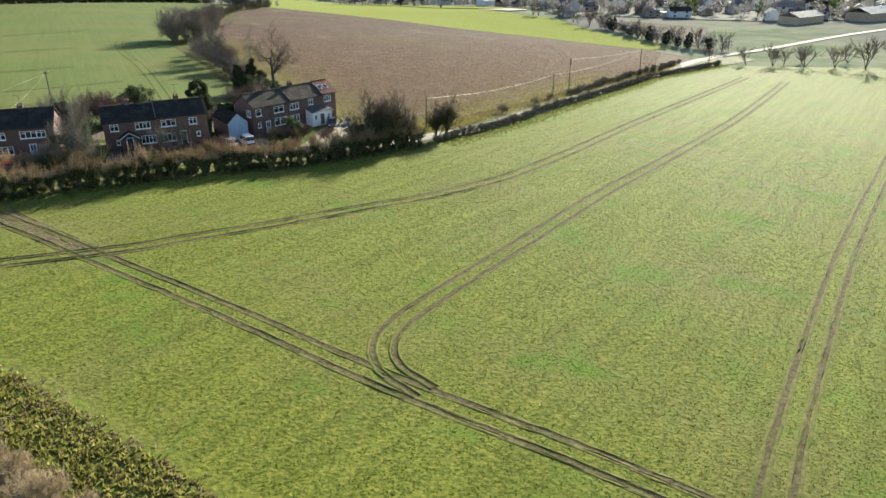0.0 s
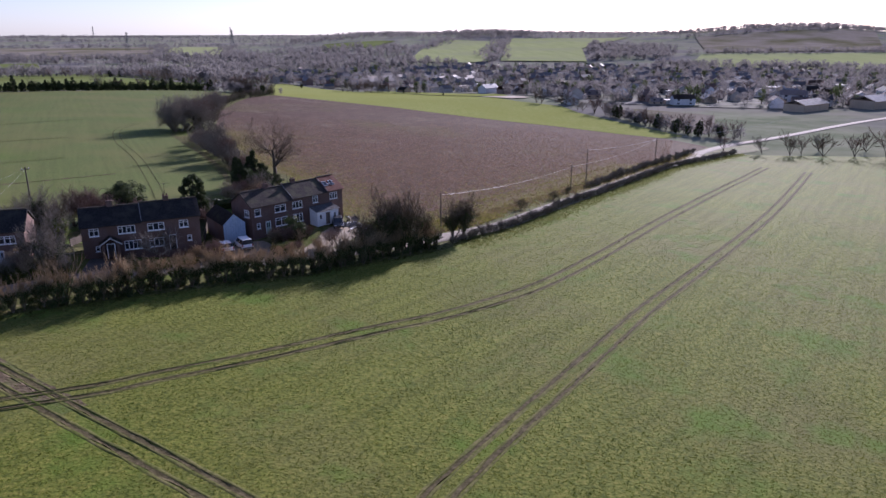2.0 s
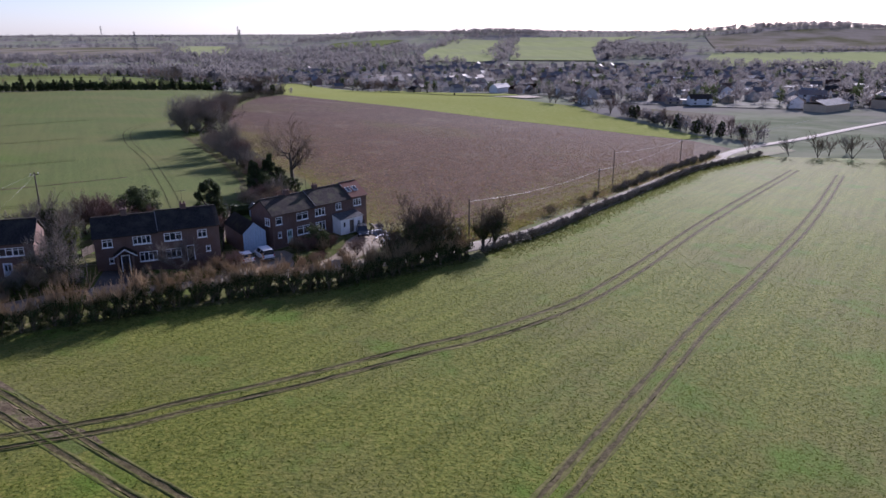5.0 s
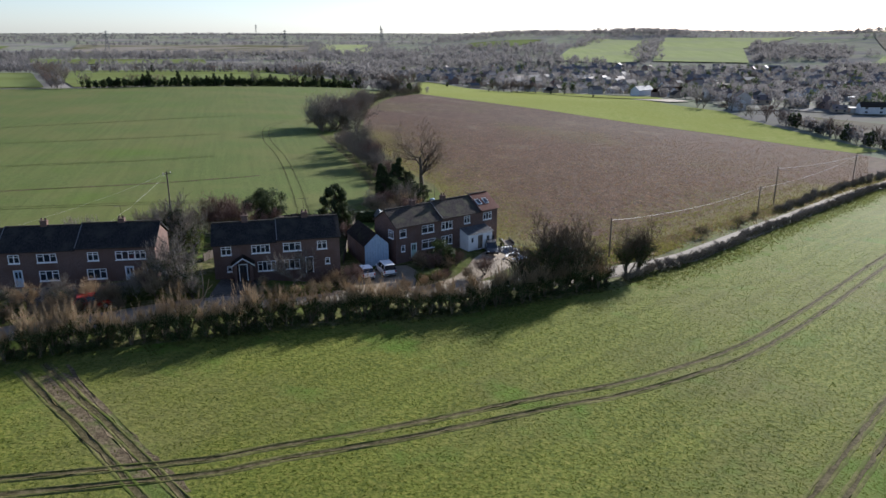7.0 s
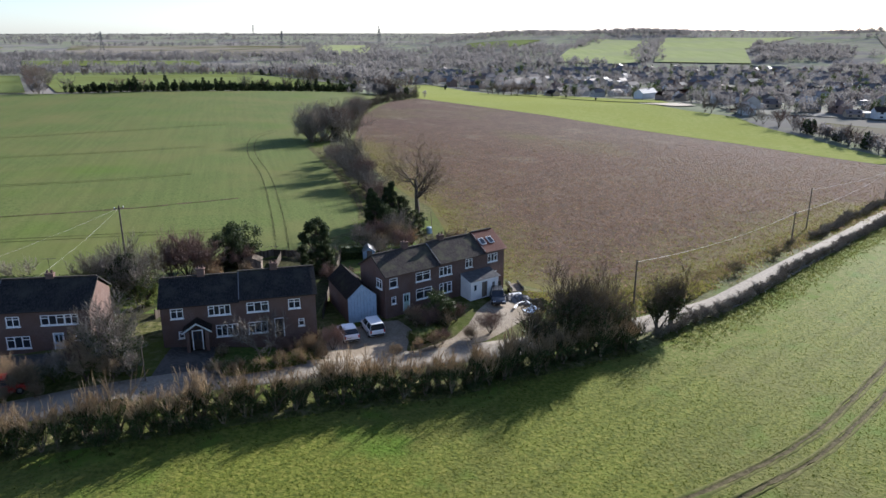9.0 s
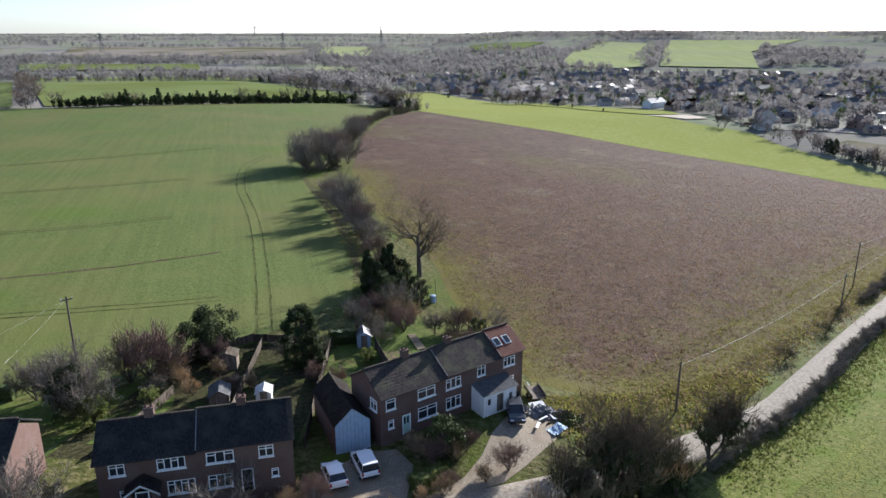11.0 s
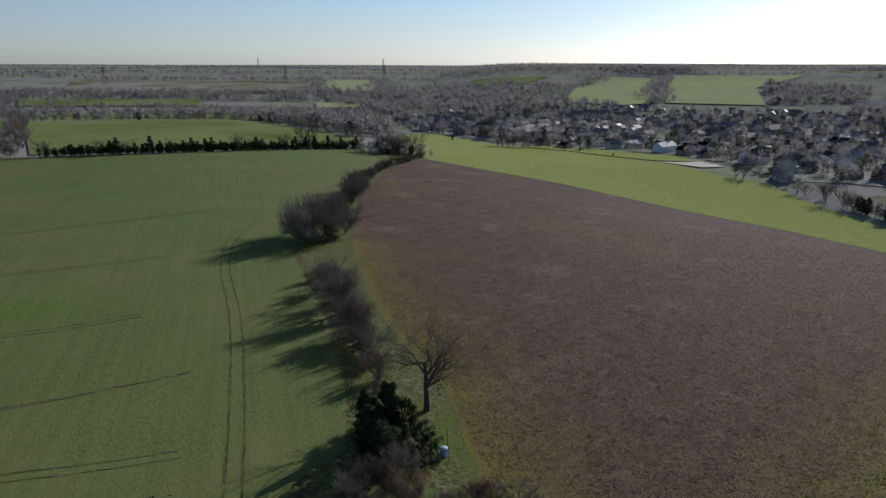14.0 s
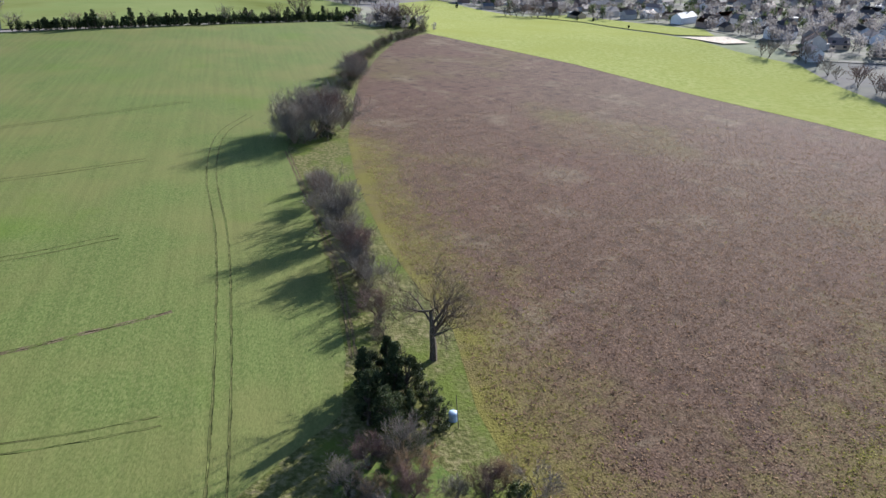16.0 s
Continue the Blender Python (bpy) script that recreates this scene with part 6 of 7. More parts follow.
for x, y, s in ((160, 208, 0.8), (168, 204, 1.0), (174, 206, 0.75), (178, 200, 1.0), (187, 196, 0.9), (196, 192, 1.35), (206, 188, 1.1), (220, 184, 1.2), (150, 216, 0.7), (184, 210, 0.8), (200, 206, 0.9), (215, 200, 1.0), (235, 190, 1.2), (250, 196, 1.0)):
    place(FT[rf.integers(0, 3)], x, y, s, rf.uniform(0, 360))
for x, y, s in ((4, 640, 0.7), (88, 596, 0.5), (98, 590, 0.5), (112, 545, 0.4)):
    place(FE[1], x, y, s, 0)

# ---- the village ----
VILLAGE = [(-30, 700), (45, 635), (95, 600), (152, 575), (168, 480), (165, 415), (195, 405), (235, 372), (270, 352), (350, 350), (480, 400), (640, 540), (650, 880), (520, 960), (390, 1010), (250, 1050), (90, 1000), (-70, 880)]


def village_house(k, wide, deep, eave, ridge, glazed):
    t = thing("village_house", Matrix(), "distant village house with %s walls and %s roof" % (("red brick", "cream", "white", "buff brick")[k % 4], ("dark", "brown", "red tiled", "slate")[(k // 2) % 4]), "house", "village houses")
    bm = bmesh.new()
    for s in (-1, 1):
        bm.faces.new([bm.verts.new(p) for p in ((-wide / 2, s * deep / 2, -2), (wide / 2, s * deep / 2, -2), (wide / 2, s * deep / 2, eave), (-wide / 2, s * deep / 2, eave))])
        bm.faces.new([bm.verts.new(p) for p in ((s * wide / 2, -deep / 2, -2), (s * wide / 2, deep / 2, -2), (s * wide / 2, deep / 2, eave), (s * wide / 2, 0, ridge - 0.1), (s * wide / 2, -deep / 2, eave))])
    bmesh.ops.recalc_face_normals(bm, faces=bm.faces)
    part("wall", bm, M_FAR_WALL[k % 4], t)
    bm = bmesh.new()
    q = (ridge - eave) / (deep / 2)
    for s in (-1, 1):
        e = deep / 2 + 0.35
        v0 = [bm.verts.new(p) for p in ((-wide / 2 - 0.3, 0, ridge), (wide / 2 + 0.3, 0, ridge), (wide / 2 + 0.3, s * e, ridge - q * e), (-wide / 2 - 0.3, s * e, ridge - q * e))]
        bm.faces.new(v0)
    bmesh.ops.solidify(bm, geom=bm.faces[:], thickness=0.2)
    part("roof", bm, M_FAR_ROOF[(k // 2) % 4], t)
    box("chimney", (wide * 0.28, 0, ridge + 0.4), (0.9, 0.7, 1.4), M_FAR_WALL[0], t, "", 0, 0)
    if glazed:
        for s in (-1, 1):
            for u in (-0.28, 0.28):
                for z in (1.0, 3.5):
                    box("window", (u * wide, s * (deep / 2 + 0.02), z + 0.6), (1.7, 0.12, 1.2), M_GLASS, t, "", 0, 0)
    return t


VH = [[village_house(k, w, d, e, r, gl) for k, (w, d, e, r) in enumerate(((9, 7.5, 5, 7.8), (12, 8, 5, 8), (16, 8, 5, 7.8), (10, 8, 2.8, 5.6), (14, 7.5, 5, 7.6), (8, 9, 5, 8.2), (20, 8, 5, 7.8), (11, 8, 2.8, 5.4)))] for gl in (True, False)]
rv = np.random.default_rng(12)
spots, far_rows = [], []
tries = 0
while len(spots) < 520 and tries < 30000:
    tries += 1
    p = (rv.uniform(-70, 650), rv.uniform(262, 1050))
    gap = 12.5 if p[1] < 560 else 14
    if inside_poly(p, VILLAGE) and all((p[0] - q[0]) ** 2 + (p[1] - q[1]) ** 2 > gap * gap for q in spots):
        spots.append(p)
        base = 20 * math.sin(p[0] / 90) + 25 * math.cos(p[1] / 120)
        turn = base + rv.choice((0, 90)) + rv.normal() * 8
        if p[1] < 690:
            place(VH[0 if p[1] < 520 else 1][rv.integers(0, 8)], *p, rv.uniform(0.72, 1.0), turn)
        else:
            far_rows.append((*p, turn, rv.uniform(0.72, 1.0), rv.integers(0, 4)))
# the farther rows of houses, too many and too small to count
V, F, roof = [], [], []
for x, y, turn, k, kind in far_rows:
    w, d, e, r = ((9, 7.5, 5, 7.8), (13, 8, 5, 8), (17, 8, 5, 7.8), (10, 8, 2.8, 5.6))[int(kind)]
    m = pose(x, y, height(x, y), 0, 0, turn) @ Matrix.Scale(k, 4)
    for pts, quads, top in ((((-w, -d, -4), (w, -d, -4), (w, d, -4), (-w, d, -4), (-w, -d, e * 2), (w, -d, e * 2), (w, d, e * 2), (-w, d, e * 2), (-w, 0, r * 2 - 0.3), (w, 0, r * 2 - 0.3)), ((0, 1, 5, 4), (2, 3, 7, 6), (1, 2, 6, 9, 5), (3, 0, 4, 8, 7)), 0),
                            (((-w - 0.6, 0, r * 2), (w + 0.6, 0, r * 2), (w + 0.6, -d - 0.7, e * 2 - 0.4), (-w - 0.6, -d - 0.7, e * 2 - 0.4), (w + 0.6, d + 0.7, e * 2 - 0.4), (-w - 0.6, d + 0.7, e * 2 - 0.4)), ((0, 3, 2, 1), (0, 1, 4, 5)), 1)):
        n = len(V)
        V += [tuple(m @ (Vector(q) * 0.5)) for q in pts]
        F += [[n + i for i in f] for f in quads]
        roof += [1 + int(kind) % 2 if top else 3 * (int(x) % 2)] * len(quads)
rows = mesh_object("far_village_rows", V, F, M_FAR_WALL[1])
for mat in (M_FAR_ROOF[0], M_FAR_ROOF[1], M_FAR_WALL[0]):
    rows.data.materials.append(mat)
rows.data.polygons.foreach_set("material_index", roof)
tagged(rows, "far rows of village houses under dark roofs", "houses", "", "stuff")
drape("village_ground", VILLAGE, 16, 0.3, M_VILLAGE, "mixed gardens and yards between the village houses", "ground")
# flat-roofed garages and outbuildings that catch the low sun
lockup = thing("garage", Matrix(), "small flat-roofed garage with a pale sheet roof", "garage", "village garages")
box("wall", (0, 0, 0.9), (5.6, 5.0, 3.2), M_FAR_WALL[1], lockup, "", 0, 0)
box("roof", (0, 0, 2.6), (6.0, 5.4, 0.2), M_METAL_ROOF, lockup, "", 0, 0)
for q in spots[::4]:
    place(lockup, q[0] + rv.normal() * 6, q[1] + rv.normal() * 6 + 4, rv.uniform(0.7, 1.5), rv.uniform(0, 90))
# larger sheds and halls with pale sheet roofs
hall = thing("village_hall", Matrix(), "long low village building with pale sheet roof", "hall", "village halls")
box("wall", (0, 0, 1.4), (26, 12, 5), M_FAR_WALL[3], hall, "", 0, 0)
bm = bmesh.new()
for s in (-1, 1):
    bm.faces.new([bm.verts.new(p) for p in ((-13.4, 0, 6.2), (13.4, 0, 6.2), (13.4, s * 6.6, 3.7), (-13.4, s * 6.6, 3.7))])
bmesh.ops.solidify(bm, geom=bm.faces[:], thickness=0.2)
part("roof", bm, M_METAL_ROOF, hall)
for x, y, r, s in ((30, 760, 10, 1), (75, 720, 80, 0.9), (120, 690, 20, 1.0), (280, 345, 25, 1.0), (330, 350, 20, 1.2), (250, 700, 60, 0.8), (410, 620, 20, 1.1), (470, 700, 10, 1), (150, 800, 30, 1), (310, 820, 15, 1), (166, 432, 40, 0.25)):
    place(hall, x, y, s, r)


# ---- woods and hedges too far to count ----
def woods(name, spots, tall, label, mat, seed, leaves=26, slim=0.5, big=0.14):
    """Many far trees in one sheet of loose twig bundles, with trunks."""
    rng = np.random.default_rng(seed)
    P = np.array(spots, float)
    z = heights(P[:, 0], P[:, 1])
    H = tall * rng.uniform(0.6, 1.3, len(P))
    n = len(P)
    off = rng.normal(size=(n, leaves, 3))
    off /= np.linalg.norm(off, axis=2, keepdims=True)
    off *= rng.random((n, leaves, 1)) ** 0.45
    c = np.stack([P[:, 0], P[:, 1], z + H * 0.56], 1)[:, None] + off * np.stack([H * slim * 0.75, H * slim * 0.75, H * 0.46], 1)[:, None]
    d = off + rng.normal(size=off.shape) * 0.5 + np.array([0, 0, 0.7])
    d /= np.linalg.norm(d, axis=2, keepdims=True)
    e = np.cross(d, rng.normal(size=d.shape))
    e /= np.linalg.norm(e, axis=2, keepdims=True)
    s = (H * big)[:, None, None] * rng.uniform(0.6, 1.3, (n, leaves, 1))
    V = np.stack([c - d * s, c + e * s * 0.42, c + d * s, c - e * s * 0.42], 2).reshape(-1, 3)
    F = np.arange(len(V)).reshape(-1, 4)
    trunk, TF = tubes(np.column_stack([P, z - 1, P, z + H * 0.6, H * 0.03, H * 0.015]), 3)
    ob = mesh_object(name, np.vstack([V, trunk]), np.vstack([F, TF + len(V)]), mat)
    return tagged(ob, label, "woodland", "", "stuff")


def scatter(poly, n, seed):
    rng = np.random.default_rng(seed)
    P = np.array(poly)
    out = []
    while len(out) < n:
        p = (rng.uniform(P[:, 0].min(), P[:, 0].max()), rng.uniform(P[:, 1].min(), P[:, 1].max()))
        if inside_poly(p, poly):
            out.append(p)
    return out


def along(pts, step, spread, seed):
    rng = np.random.default_rng(seed)
    L = spline(pts, step)
    return [tuple(p) for p in L + rng.normal(size=L.shape) * spread]


vt = [p for p in scatter(VILLAGE, 2300, 3) if all((p[0] - q[0]) ** 2 + (p[1] - q[1]) ** 2 > 30 for q in spots)]
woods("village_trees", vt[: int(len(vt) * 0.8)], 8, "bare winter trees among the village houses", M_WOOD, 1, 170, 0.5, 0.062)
woods("village_evergreens", vt[int(len(vt) * 0.8):], 8, "dark evergreens among the village houses", M_WOODG, 2, 90, 0.35, 0.10)
belt = []
for k, line_pts in enumerate(([(-680, 720), (-500, 800), (-228, 800), (-120, 700), (-40, 690)], [(-900, 860), (-600, 930), (-300, 950), (-60, 800)], [(-1100, 1080), (-640, 1170), (-330, 1190), (-150, 1130), (-60, 900)], [(-1500, 1300), (-700, 1340), (-260, 1400), (-100, 1300), (60, 1150)],
                             [(-230, 1430), (-340, 2000)], [(-120, 1490), (-180, 1970)], [(-1000, 2060), (-350, 2020), (40, 1900), (300, 1750)], [(-1800, 2500), (-600, 2450), (100, 2300), (420, 2120)], [(240, 1390), (330, 1640)], [(306, 1112), (345, 1270), (450, 1580)], [(330, 1650), (500, 1660), (800, 1690)],
                             [(520, 930), (800, 870), (1100, 800)], [(690, 1195), (1060, 1165), (1500, 1100)], [(880, 1580), (1340, 1520), (1800, 1400)], [(-400, 735), (-560, 900), (-640, 1150)], [(-2600, 3200), (-800, 3000), (400, 2900), (1600, 2700)], [(-3000, 4200), (-500, 4000), (1500, 3800)], [(600, 2300), (1400, 2300), (2200, 2000)])):
    far_k = np.mean(np.array(line_pts)[:, 1])
    for rep in range(3):
        belt += along(line_pts, 9 if far_k < 1600 else 16, 5 + far_k * 0.006, k * 5 + rep)
tl = along([(-192, 399), (-142, 420), (-95, 460), (-56, 496)], 1.1, 0.9, 91) + along([(-192, 399), (-142, 420), (-95, 460), (-56, 496)], 1.6, 1.2, 92)
woods("tree_line", tl, 4.2, "dense dark hedge of evergreens between the far fields", M_WOODG, 5, 60, 0.4)
rg = np.random.default_rng(77)
cp = [(-34 + rg.normal() * 9, 484 + rg.normal() * 11) for _ in range(60)] + along([(-372, 708), (-219, 766), (-126, 664), (-66, 590)], 4, 2, 93) + along([(-206, 392), (-290, 545), (-384, 704)], 4, 2, 94) + along([(161, 344), (163, 313), (161, 286), (163, 263), (172, 245)], 2.0, 1.5, 95)
woods("hedge_scrub", cp, 5.5, "bare scrub filling the far hedges and copse", M_WOOD, 6, 110, 0.5, 0.09)
rb = np.random.default_rng(404)
for k in range(64):
    cx, cy = rb.uniform(-1900, 1500), rb.uniform(820, 3600)
    half, turn = rb.uniform(90, 380), rb.normal() * 0.35 + (1.2 if k % 5 == 0 else 0)
    dx, dy = half * math.cos(turn), half * math.sin(turn)
    if not (140 < cx < 900 and cy < 1700):
        belt += along([(cx - dx, cy - dy), (cx + rb.normal() * 15, cy + rb.normal() * 15), (cx + dx, cy + dy)], 10 if cy < 1600 else 16, 4 + cy * 0.004, 600 + k)
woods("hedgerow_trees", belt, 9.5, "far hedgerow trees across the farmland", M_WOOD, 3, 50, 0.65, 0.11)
clump = []
for k, (poly, n) in enumerate((([(-70, 890), (90, 1010), (250, 1060), (160, 1135), (60, 1150), (-120, 1050)], 260), ([(-300, 1190), (60, 1160), (170, 1140), (235, 1390), (100, 1480), (-100, 1480), (-230, 1400)], 420), ([(390, 1690), (560, 1690), (600, 1850), (360, 1850)], 220), ([(455, 1095), (620, 1130), (720, 1300), (600, 1440), (555, 1350)], 300),
                              ([(-60, 700), (-40, 620), (-70, 600), (-130, 690), (-200, 800), (-90, 880)], 160), ([(900, 1700), (1180, 1540), (1420, 1500), (1500, 1700), (1250, 1800), (950, 1850)], 420), ([(-800, 1050), (-640, 1160), (-300, 1200), (-330, 1330), (-900, 1290)], 260), ([(-40, 2050), (400, 1900), (330, 2100), (0, 2200)], 160),
                              ([(-1600, 700), (-700, 730), (-640, 840), (-1500, 1000)], 260), ([(-2400, 2100), (-1050, 2050), (-1000, 2300), (-2300, 2600)], 260), ([(500, 975), (655, 890), (760, 870), (690, 930), (530, 1010)], 120), ([(640, 520), (900, 600), (860, 860), (655, 870)], 260), ([(230, 200), (420, 240), (520, 370), (420, 340), (270, 262)], 120))):
    clump += scatter(poly, n, 50 + k)
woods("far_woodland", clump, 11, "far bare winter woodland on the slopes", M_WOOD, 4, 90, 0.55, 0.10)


# ---- pylons ----
M_PYLON = material("dull_grey_lattice", [(0.09, 0.094, 0.10), (0.12, 0.124, 0.13)], 2.0, 0.8)


def pylon(x, y, tall, rz):
    t = thing("electricity_pylon", pose(x, y, height(x, y), 0, 0, rz), "tall steel lattice electricity pylon", "pylon", "pylon line")
    r = 0.32
    w = lambda h: 3.6 * (1 - h) ** 1.3 + 0.5
    hs = np.linspace(0, 1, 9)
    C4 = ((-1, -1), (1, -1), (1, 1), (-1, 1))
    legs, brace = [], []
    for h0, h1 in zip(hs, hs[1:]):
        for i, (sx, sy) in enumerate(C4):
            tx, ty = C4[(i + 1) % 4]
            legs.append((sx * w(h0), sy * w(h0), h0 * tall, sx * w(h1), sy * w(h1), h1 * tall, r, r))
            brace.append((sx * w(h0), sy * w(h0), h0 * tall, tx * w(h1), ty * w(h1), h1 * tall, r * 0.6, r * 0.6))
    tube_object("leg", legs, M_PYLON, t, 4)
    tube_object("bracing", brace, M_PYLON, t, 3)
    for h, half in ((0.66, 7.5), (0.79, 6.0), (0.92, 4.6)):
        tube_object("crossarm", [(-half, 0, h * tall, half, 0, h * tall, r, r), (-half, 0, h * tall, 0, 0, h * tall + 2.2, r * 0.7, r * 0.7), (half, 0, h * tall, 0, 0, h * tall + 2.2, r * 0.7, r * 0.7)], M_PYLON, t, 4)


for x, y, h in ((-745, 1660, 42), (-370, 1760, 42), (-150, 1850, 44), (-820, 3300, 46), (-240, 2900, 46), (-1150, 1500, 42)):
    pylon(x, y, h, 40)
discard(*FT, *FE, *VH[0], *VH[1], hall, lockup)


# ---- rough grass tufts along hedges, banks and verges ----
def tufts(name, lines, per_metre, spread, tall, mat, label, seed):
    """Loose clumps of upright blades scattered along 2D lines."""
    rng = np.random.default_rng(seed)
    rows = []
    for pts in lines:
        L = spline(pts, 0.5)
        n = int(len(L) * 0.5 * per_metre)
        c = L[rng.integers(0, len(L), n)] + rng.normal(size=(n, 2)) * spread
        for b in range(4):
            q = c + rng.normal(size=(n, 2)) * 0.09
            z = heights(q[:, 0], q[:, 1]) + 0.03
            h = tall * rng.uniform(0.5, 1.3, n)
            tip = np.column_stack([q + rng.normal(size=(n, 2)) * 0.16, z + h])
            rows.append(np.column_stack([q, z, tip, np.full(n, 0.045), np.full(n, 0.005)]))
    V, F = spikes(np.vstack(rows))
    return tagged(mesh_object(name, V, F, mat), label, "grass", "", "stuff")


M_TUFT = material("green_tufts", [(0.10, 0.125, 0.03), (0.17, 0.17, 0.055)], 1.5, 0.9)
let_light_through(M_TUFT, 0.5)
tufts("grass_tufts", [[(x + 0.4, y - 1.3) for x, y in HEDGE_LINE], [(x + 0.9, y - 1.0) for x, y in HEDGE_LOW]], 9, 0.6, 0.24, M_TUFT, "uneven grass tufts along the hedge foot", 1)
tufts("dry_grass", [[(33, 112), (58, 136.5), (98, 175.5)], [(-34, 32), (-21.7, 19), (-4.5, 1.5), (8, -11)], [(-36, 27), (-23, 14), (-7, -2)]], 10, 0.9, 0.26, M_DRY, "dry straw-coloured grass along banks and ditch", 2)


def in_outline(c, poly):
    """Which of the 2D points c lie inside the outline."""
    inside = np.zeros(len(c), bool)
    for (ax, ay), (bx, by) in zip(poly, poly[1:] + poly[:1]):
        inside ^= ((ay > c[:, 1]) != (by > c[:, 1])) & (c[:, 0] < (bx - ax) * (c[:, 1] - ay) / (by - ay + 1e-9) + ax)
    return inside


def blades(name, c, tall, wide, lean, per, mat, label, category, seed):
    """Pointed upright leaves, a few to each 2D point of c, in one sheet of loose triangles."""
    rng = np.random.default_rng(seed)
    q = np.repeat(c, per, 0) + rng.normal(size=(len(c) * per, 2)) * wide * 0.6
    n = len(q)
    a = rng.uniform(0, np.pi, n)
    side = np.column_stack([np.cos(a), np.sin(a), np.zeros(n)]) * (wide * rng.uniform(0.6, 1.4, (n, 1)) / 2)
    foot = np.column_stack([q, heights(q[:, 0], q[:, 1]) + 0.035])
    tip = foot + np.column_stack([rng.normal(size=(n, 2)) * lean, tall * rng.uniform(0.5, 1.4, n)])
    V = np.stack([foot - side, foot + side, tip], 1).reshape(-1, 3)
    me = bpy.data.meshes.new(name)
    me.vertices.add(3 * n)
    me.vertices.foreach_set("co", V.ravel())
    me.loops.add(3 * n)
    me.loops.foreach_set("vertex_index", np.arange(3 * n))
    me.polygons.add(n)
    me.polygons.foreach_set("loop_start", np.arange(0, 3 * n, 3))
    me.materials.append(mat)
    me.update(calc_edges=True)
    return tagged(new(name, me), label, category, "", "stuff")


def near_line(c, pts):
    """Distance of the 2D points c from a broken line."""
    gap = np.full(len(c), 1e9)
    for p, q in zip(np.array(pts[:-1], float), np.array(pts[1:], float)):
        f = np.clip(((c - p) @ (q - p)) / ((q - p) @ (q - p)), 0, 1)[:, None]
        gap = np.minimum(gap, np.linalg.norm(c - p - f * (q - p), axis=1))
    return gap


# young crop standing in the near part of the field, none in the ruts
rc = np.random.default_rng(808)
c = np.column_stack([rc.uniform(-60, 130, 520000), rc.uniform(-20, 170, 520000)])
c = c[in_outline(c, [(-60, 46), (-32, 60.5), (-21.5, 64.8), (-10.7, 69.6), (1, 74), (12.5, 81), (22, 86.5), (35, 97), (58, 121), (93, 157), (130, 190), (130, 40), (60, -20), (12, -10), (-4.5, 5.5), (-21.7, 22.6), (-34, 34.5), (-52, 48)])]
c = c[rc.random(len(c)) < np.clip((165 - np.hypot(c[:, 0] - 10, c[:, 1])) / 110, 0, 1)]
mask = np.zeros((1000, 1000), bool)
for rut, half in RUTS:
    for f in np.linspace(0, 1, 8):
        p = rut[:-1] + (rut[1:] - rut[:-1]) * f
        for o in np.linspace(-half, half, 5):
            for o2 in np.linspace(-half, half, 5):
                ij = ((p + (o, o2) - (-60, -20)) / 0.2).astype(int)
                ok = (ij >= 0).all(1) & (ij < 1000).all(1)
                mask[ij[ok, 0], ij[ok, 1]] = True
ij = ((c - (-60, -20)) / 0.2).astype(int)
c = c[~mask[ij[:, 0], ij[:, 1]]]
blades("young_crop", c, 0.07, 0.11, 0.06, 2, M_BLADE, "young green cereal leaves over the near field", "crop", 9)

M_STALK = island_vary(material("dead_stalks", [(0.125, 0.082, 0.056), (0.24, 0.168, 0.116)], 0.6, 0.95), 0.45)
let_light_through(M_STALK, 0.6)
M_WEEDLEAF = island_vary(material("yellow_green_weeds", [(0.135, 0.132, 0.030), (0.22, 0.205, 0.060)], 0.4, 0.9), 0.35)
let_light_through(M_WEEDLEAF, 0.5)
STUBBLE = [(8, 112), (26, 110), (58, 140), (120, 200), (146, 245), (118, 288), (60, 325), (-31, 300), (-26, 244), (-12, 184), (-1, 156), (2, 138)]
c = np.column_stack([rc.uniform(-32, 146, 270000), rc.uniform(108, 325, 270000)])
c = c[in_outline(c, STUBBLE)]
c = c[rc.random(len(c)) < np.clip((325 - c[:, 1]) / 170, 0, 1) ** 1.3]
gap = near_line(c, STUBBLE_EDGE)
weedy = rc.random(len(c)) < 0.7 * np.exp(-gap / 8) + 0.02
OLD_TRACK = [(24, 114.5), (38.6, 128.7), (58, 148), (96, 186)]
big = rc.random(len(c)) < 0.12
blades("stubble_tussocks", c[~weedy & big], 0.18, 0.26, 0.24, 3, M_STALK, "coarse dead tussocks over the stubble", "stubble", 4)
blades("stubble_clumps", c[~weedy], 0.13, 0.20, 0.16, 2, M_STALK, "dead stalks and clods over the stubble", "stubble", 5)
blades("field_weeds", c[weedy], 0.16, 0.22, 0.14, 2, M_WEEDLEAF, "yellow-green weeds along the stubble field's edges", "weeds", 6)
c = np.repeat(spline(OLD_TRACK, 0.25), 3, 0)
c = c + rc.normal(size=c.shape) * 0.3
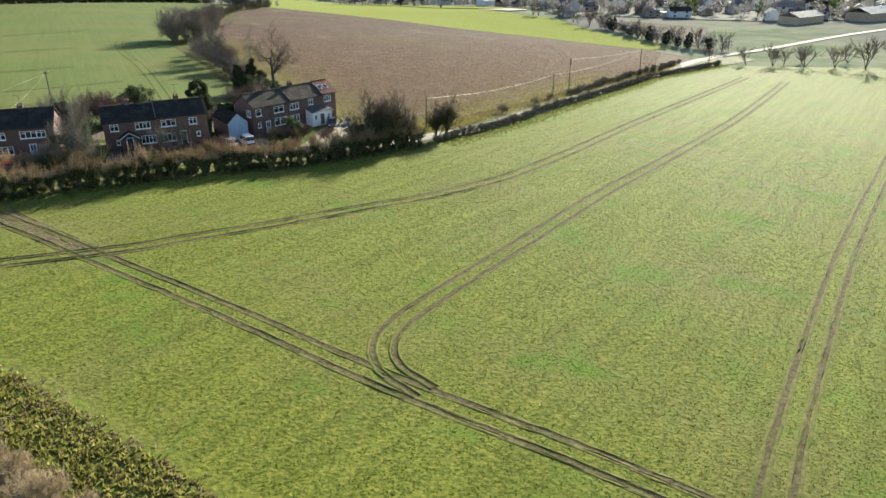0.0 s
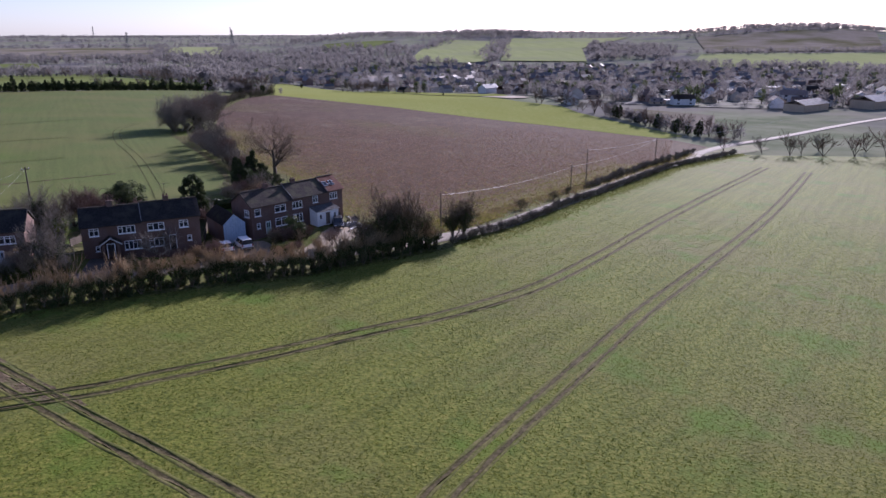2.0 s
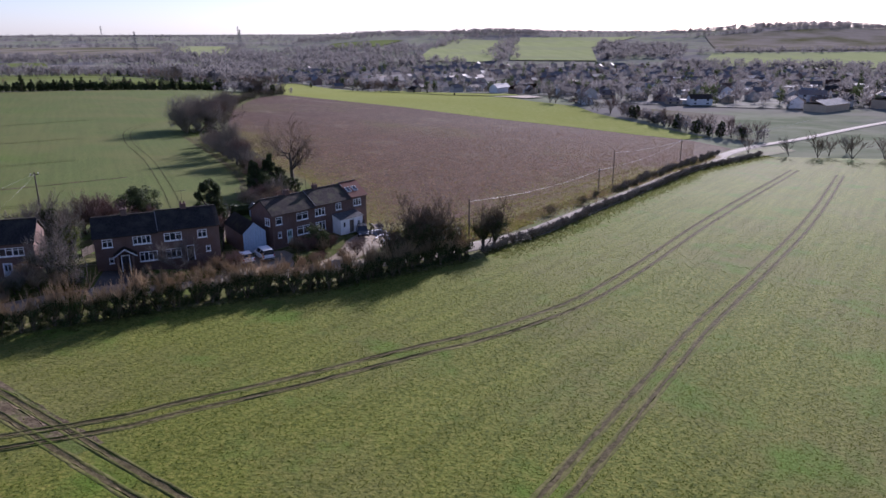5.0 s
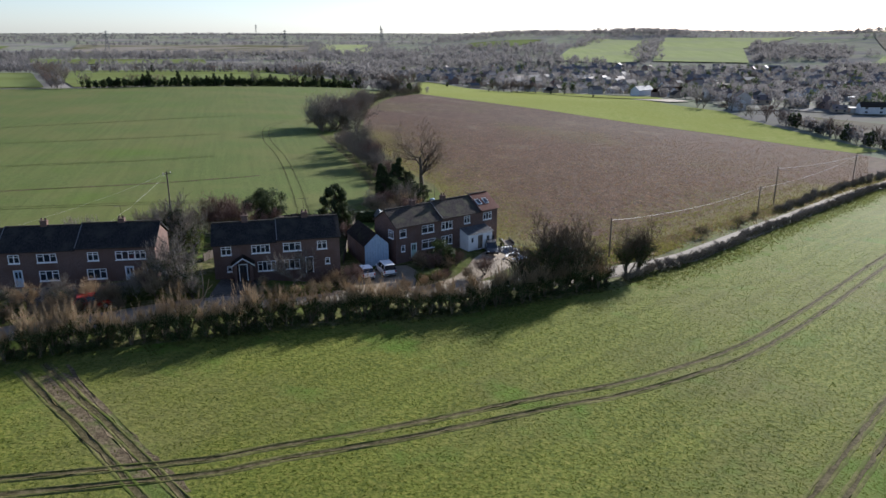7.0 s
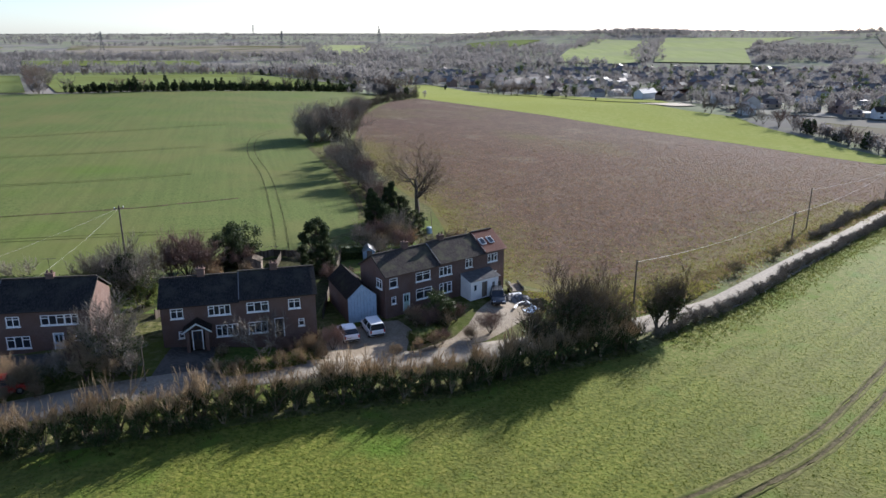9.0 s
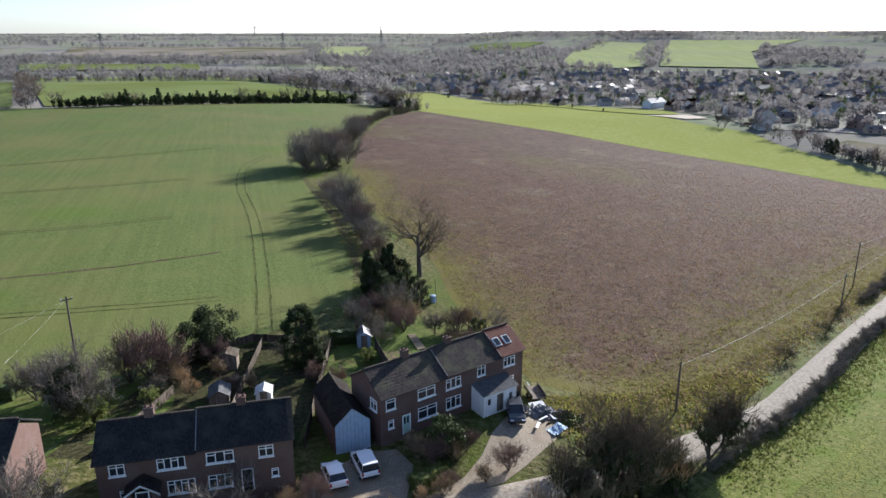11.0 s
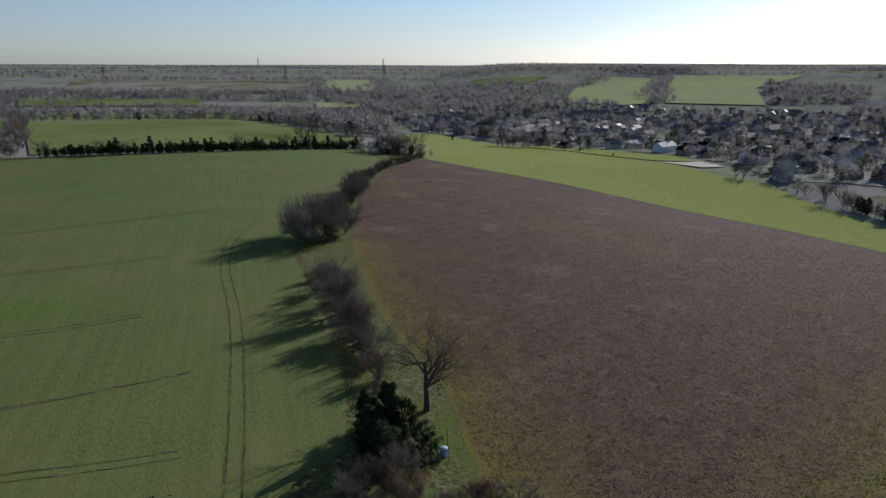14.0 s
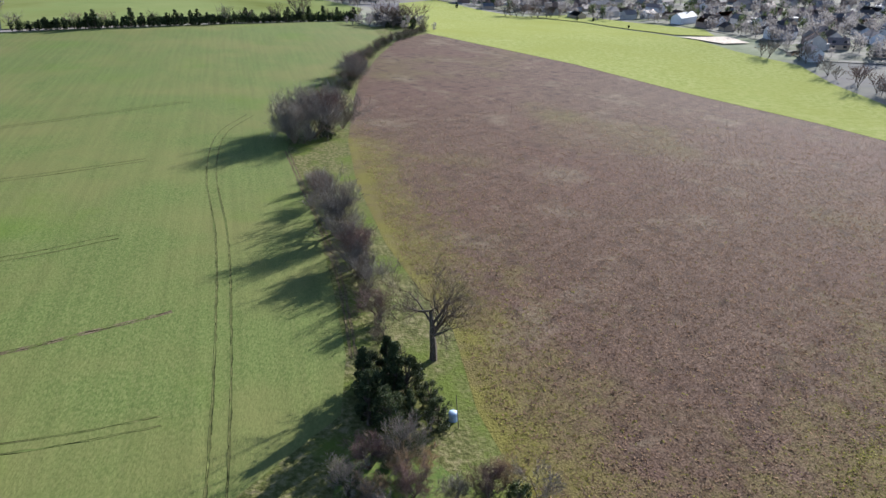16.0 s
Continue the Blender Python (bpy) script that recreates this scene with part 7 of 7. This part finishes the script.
blades("track_weeds", c, 0.16, 0.22, 0.16, 1, M_WEEDLEAF, "line of weeds in an old wheel track", "weeds", 7)
c = np.repeat(spline(HEDGE_LOW, 0.08), 3, 0)
c = c + rc.normal(size=c.shape) * 1.1 + (1.9, -1.9)
blades("headland_grass", c, 0.2, 0.2, 0.12, 2, M_TUFT, "longer green grass on the headland", "grass", 8)
c = np.column_stack([rc.uniform(-60, 12, 66000), rc.uniform(-24, 46, 66000)])
c = c[in_outline(c, [(-52, 46), (-34, 32.5), (-21.7, 20.6), (-4.5, 3.5), (9, -10), (-4, -24), (-60, 30)])]
dried = rc.random(len(c)) < 0.15 + 0.7 * np.exp(-near_line(c, [(-52, 46), (-34, 32.5), (-21.7, 20.6), (-4.5, 3.5), (9, -10)]) / 0.8)
blades("margin_grass", c[~dried], 0.34, 0.34, 0.2, 3, M_WEEDLEAF, "coarse yellow-green grass on the field margin", "grass", 10)
blades("margin_straw", c[dried], 0.26, 0.26, 0.2, 2, M_STALK, "dead straw along the field margin", "grass", 11)
c = np.repeat(spline([(14, 104), (33, 112.5), (58, 137), (98, 176), (133, 209)], 0.15), 12, 0)
c = c + rc.normal(size=c.shape) * (1.7, 1.7)
green = rc.random(len(c)) < 0.55
blades("verge_straw", c[~green], 0.2, 0.15, 0.16, 2, M_STALK, "dead grass and stalks on the lane verge", "grass", 12)
blades("verge_grass", c[green], 0.2, 0.18, 0.14, 2, M_WEEDLEAF, "rough green grass on the lane verge", "grass", 13)
c = np.column_stack([rc.uniform(8, 40, 16000), rc.uniform(92, 122, 16000)])
c = c[in_outline(c, [(11, 98), (10.5, 106), (17, 107.5), (26, 110), (36, 117), (40, 114), (30, 103), (20, 96.5), (14, 94.5)])]
c = c[near_line(c, ROAD_LINE) > 2.6]
dried = rc.random(len(c)) < 0.3
blades("corner_weeds", c[~dried], 0.22, 0.24, 0.16, 2, M_WEEDLEAF, "rank yellow-green weeds between house and lane", "weeds", 14)
blades("corner_straw", c[dried], 0.2, 0.18, 0.18, 2, M_STALK, "dead stalks between house and lane", "weeds", 15)
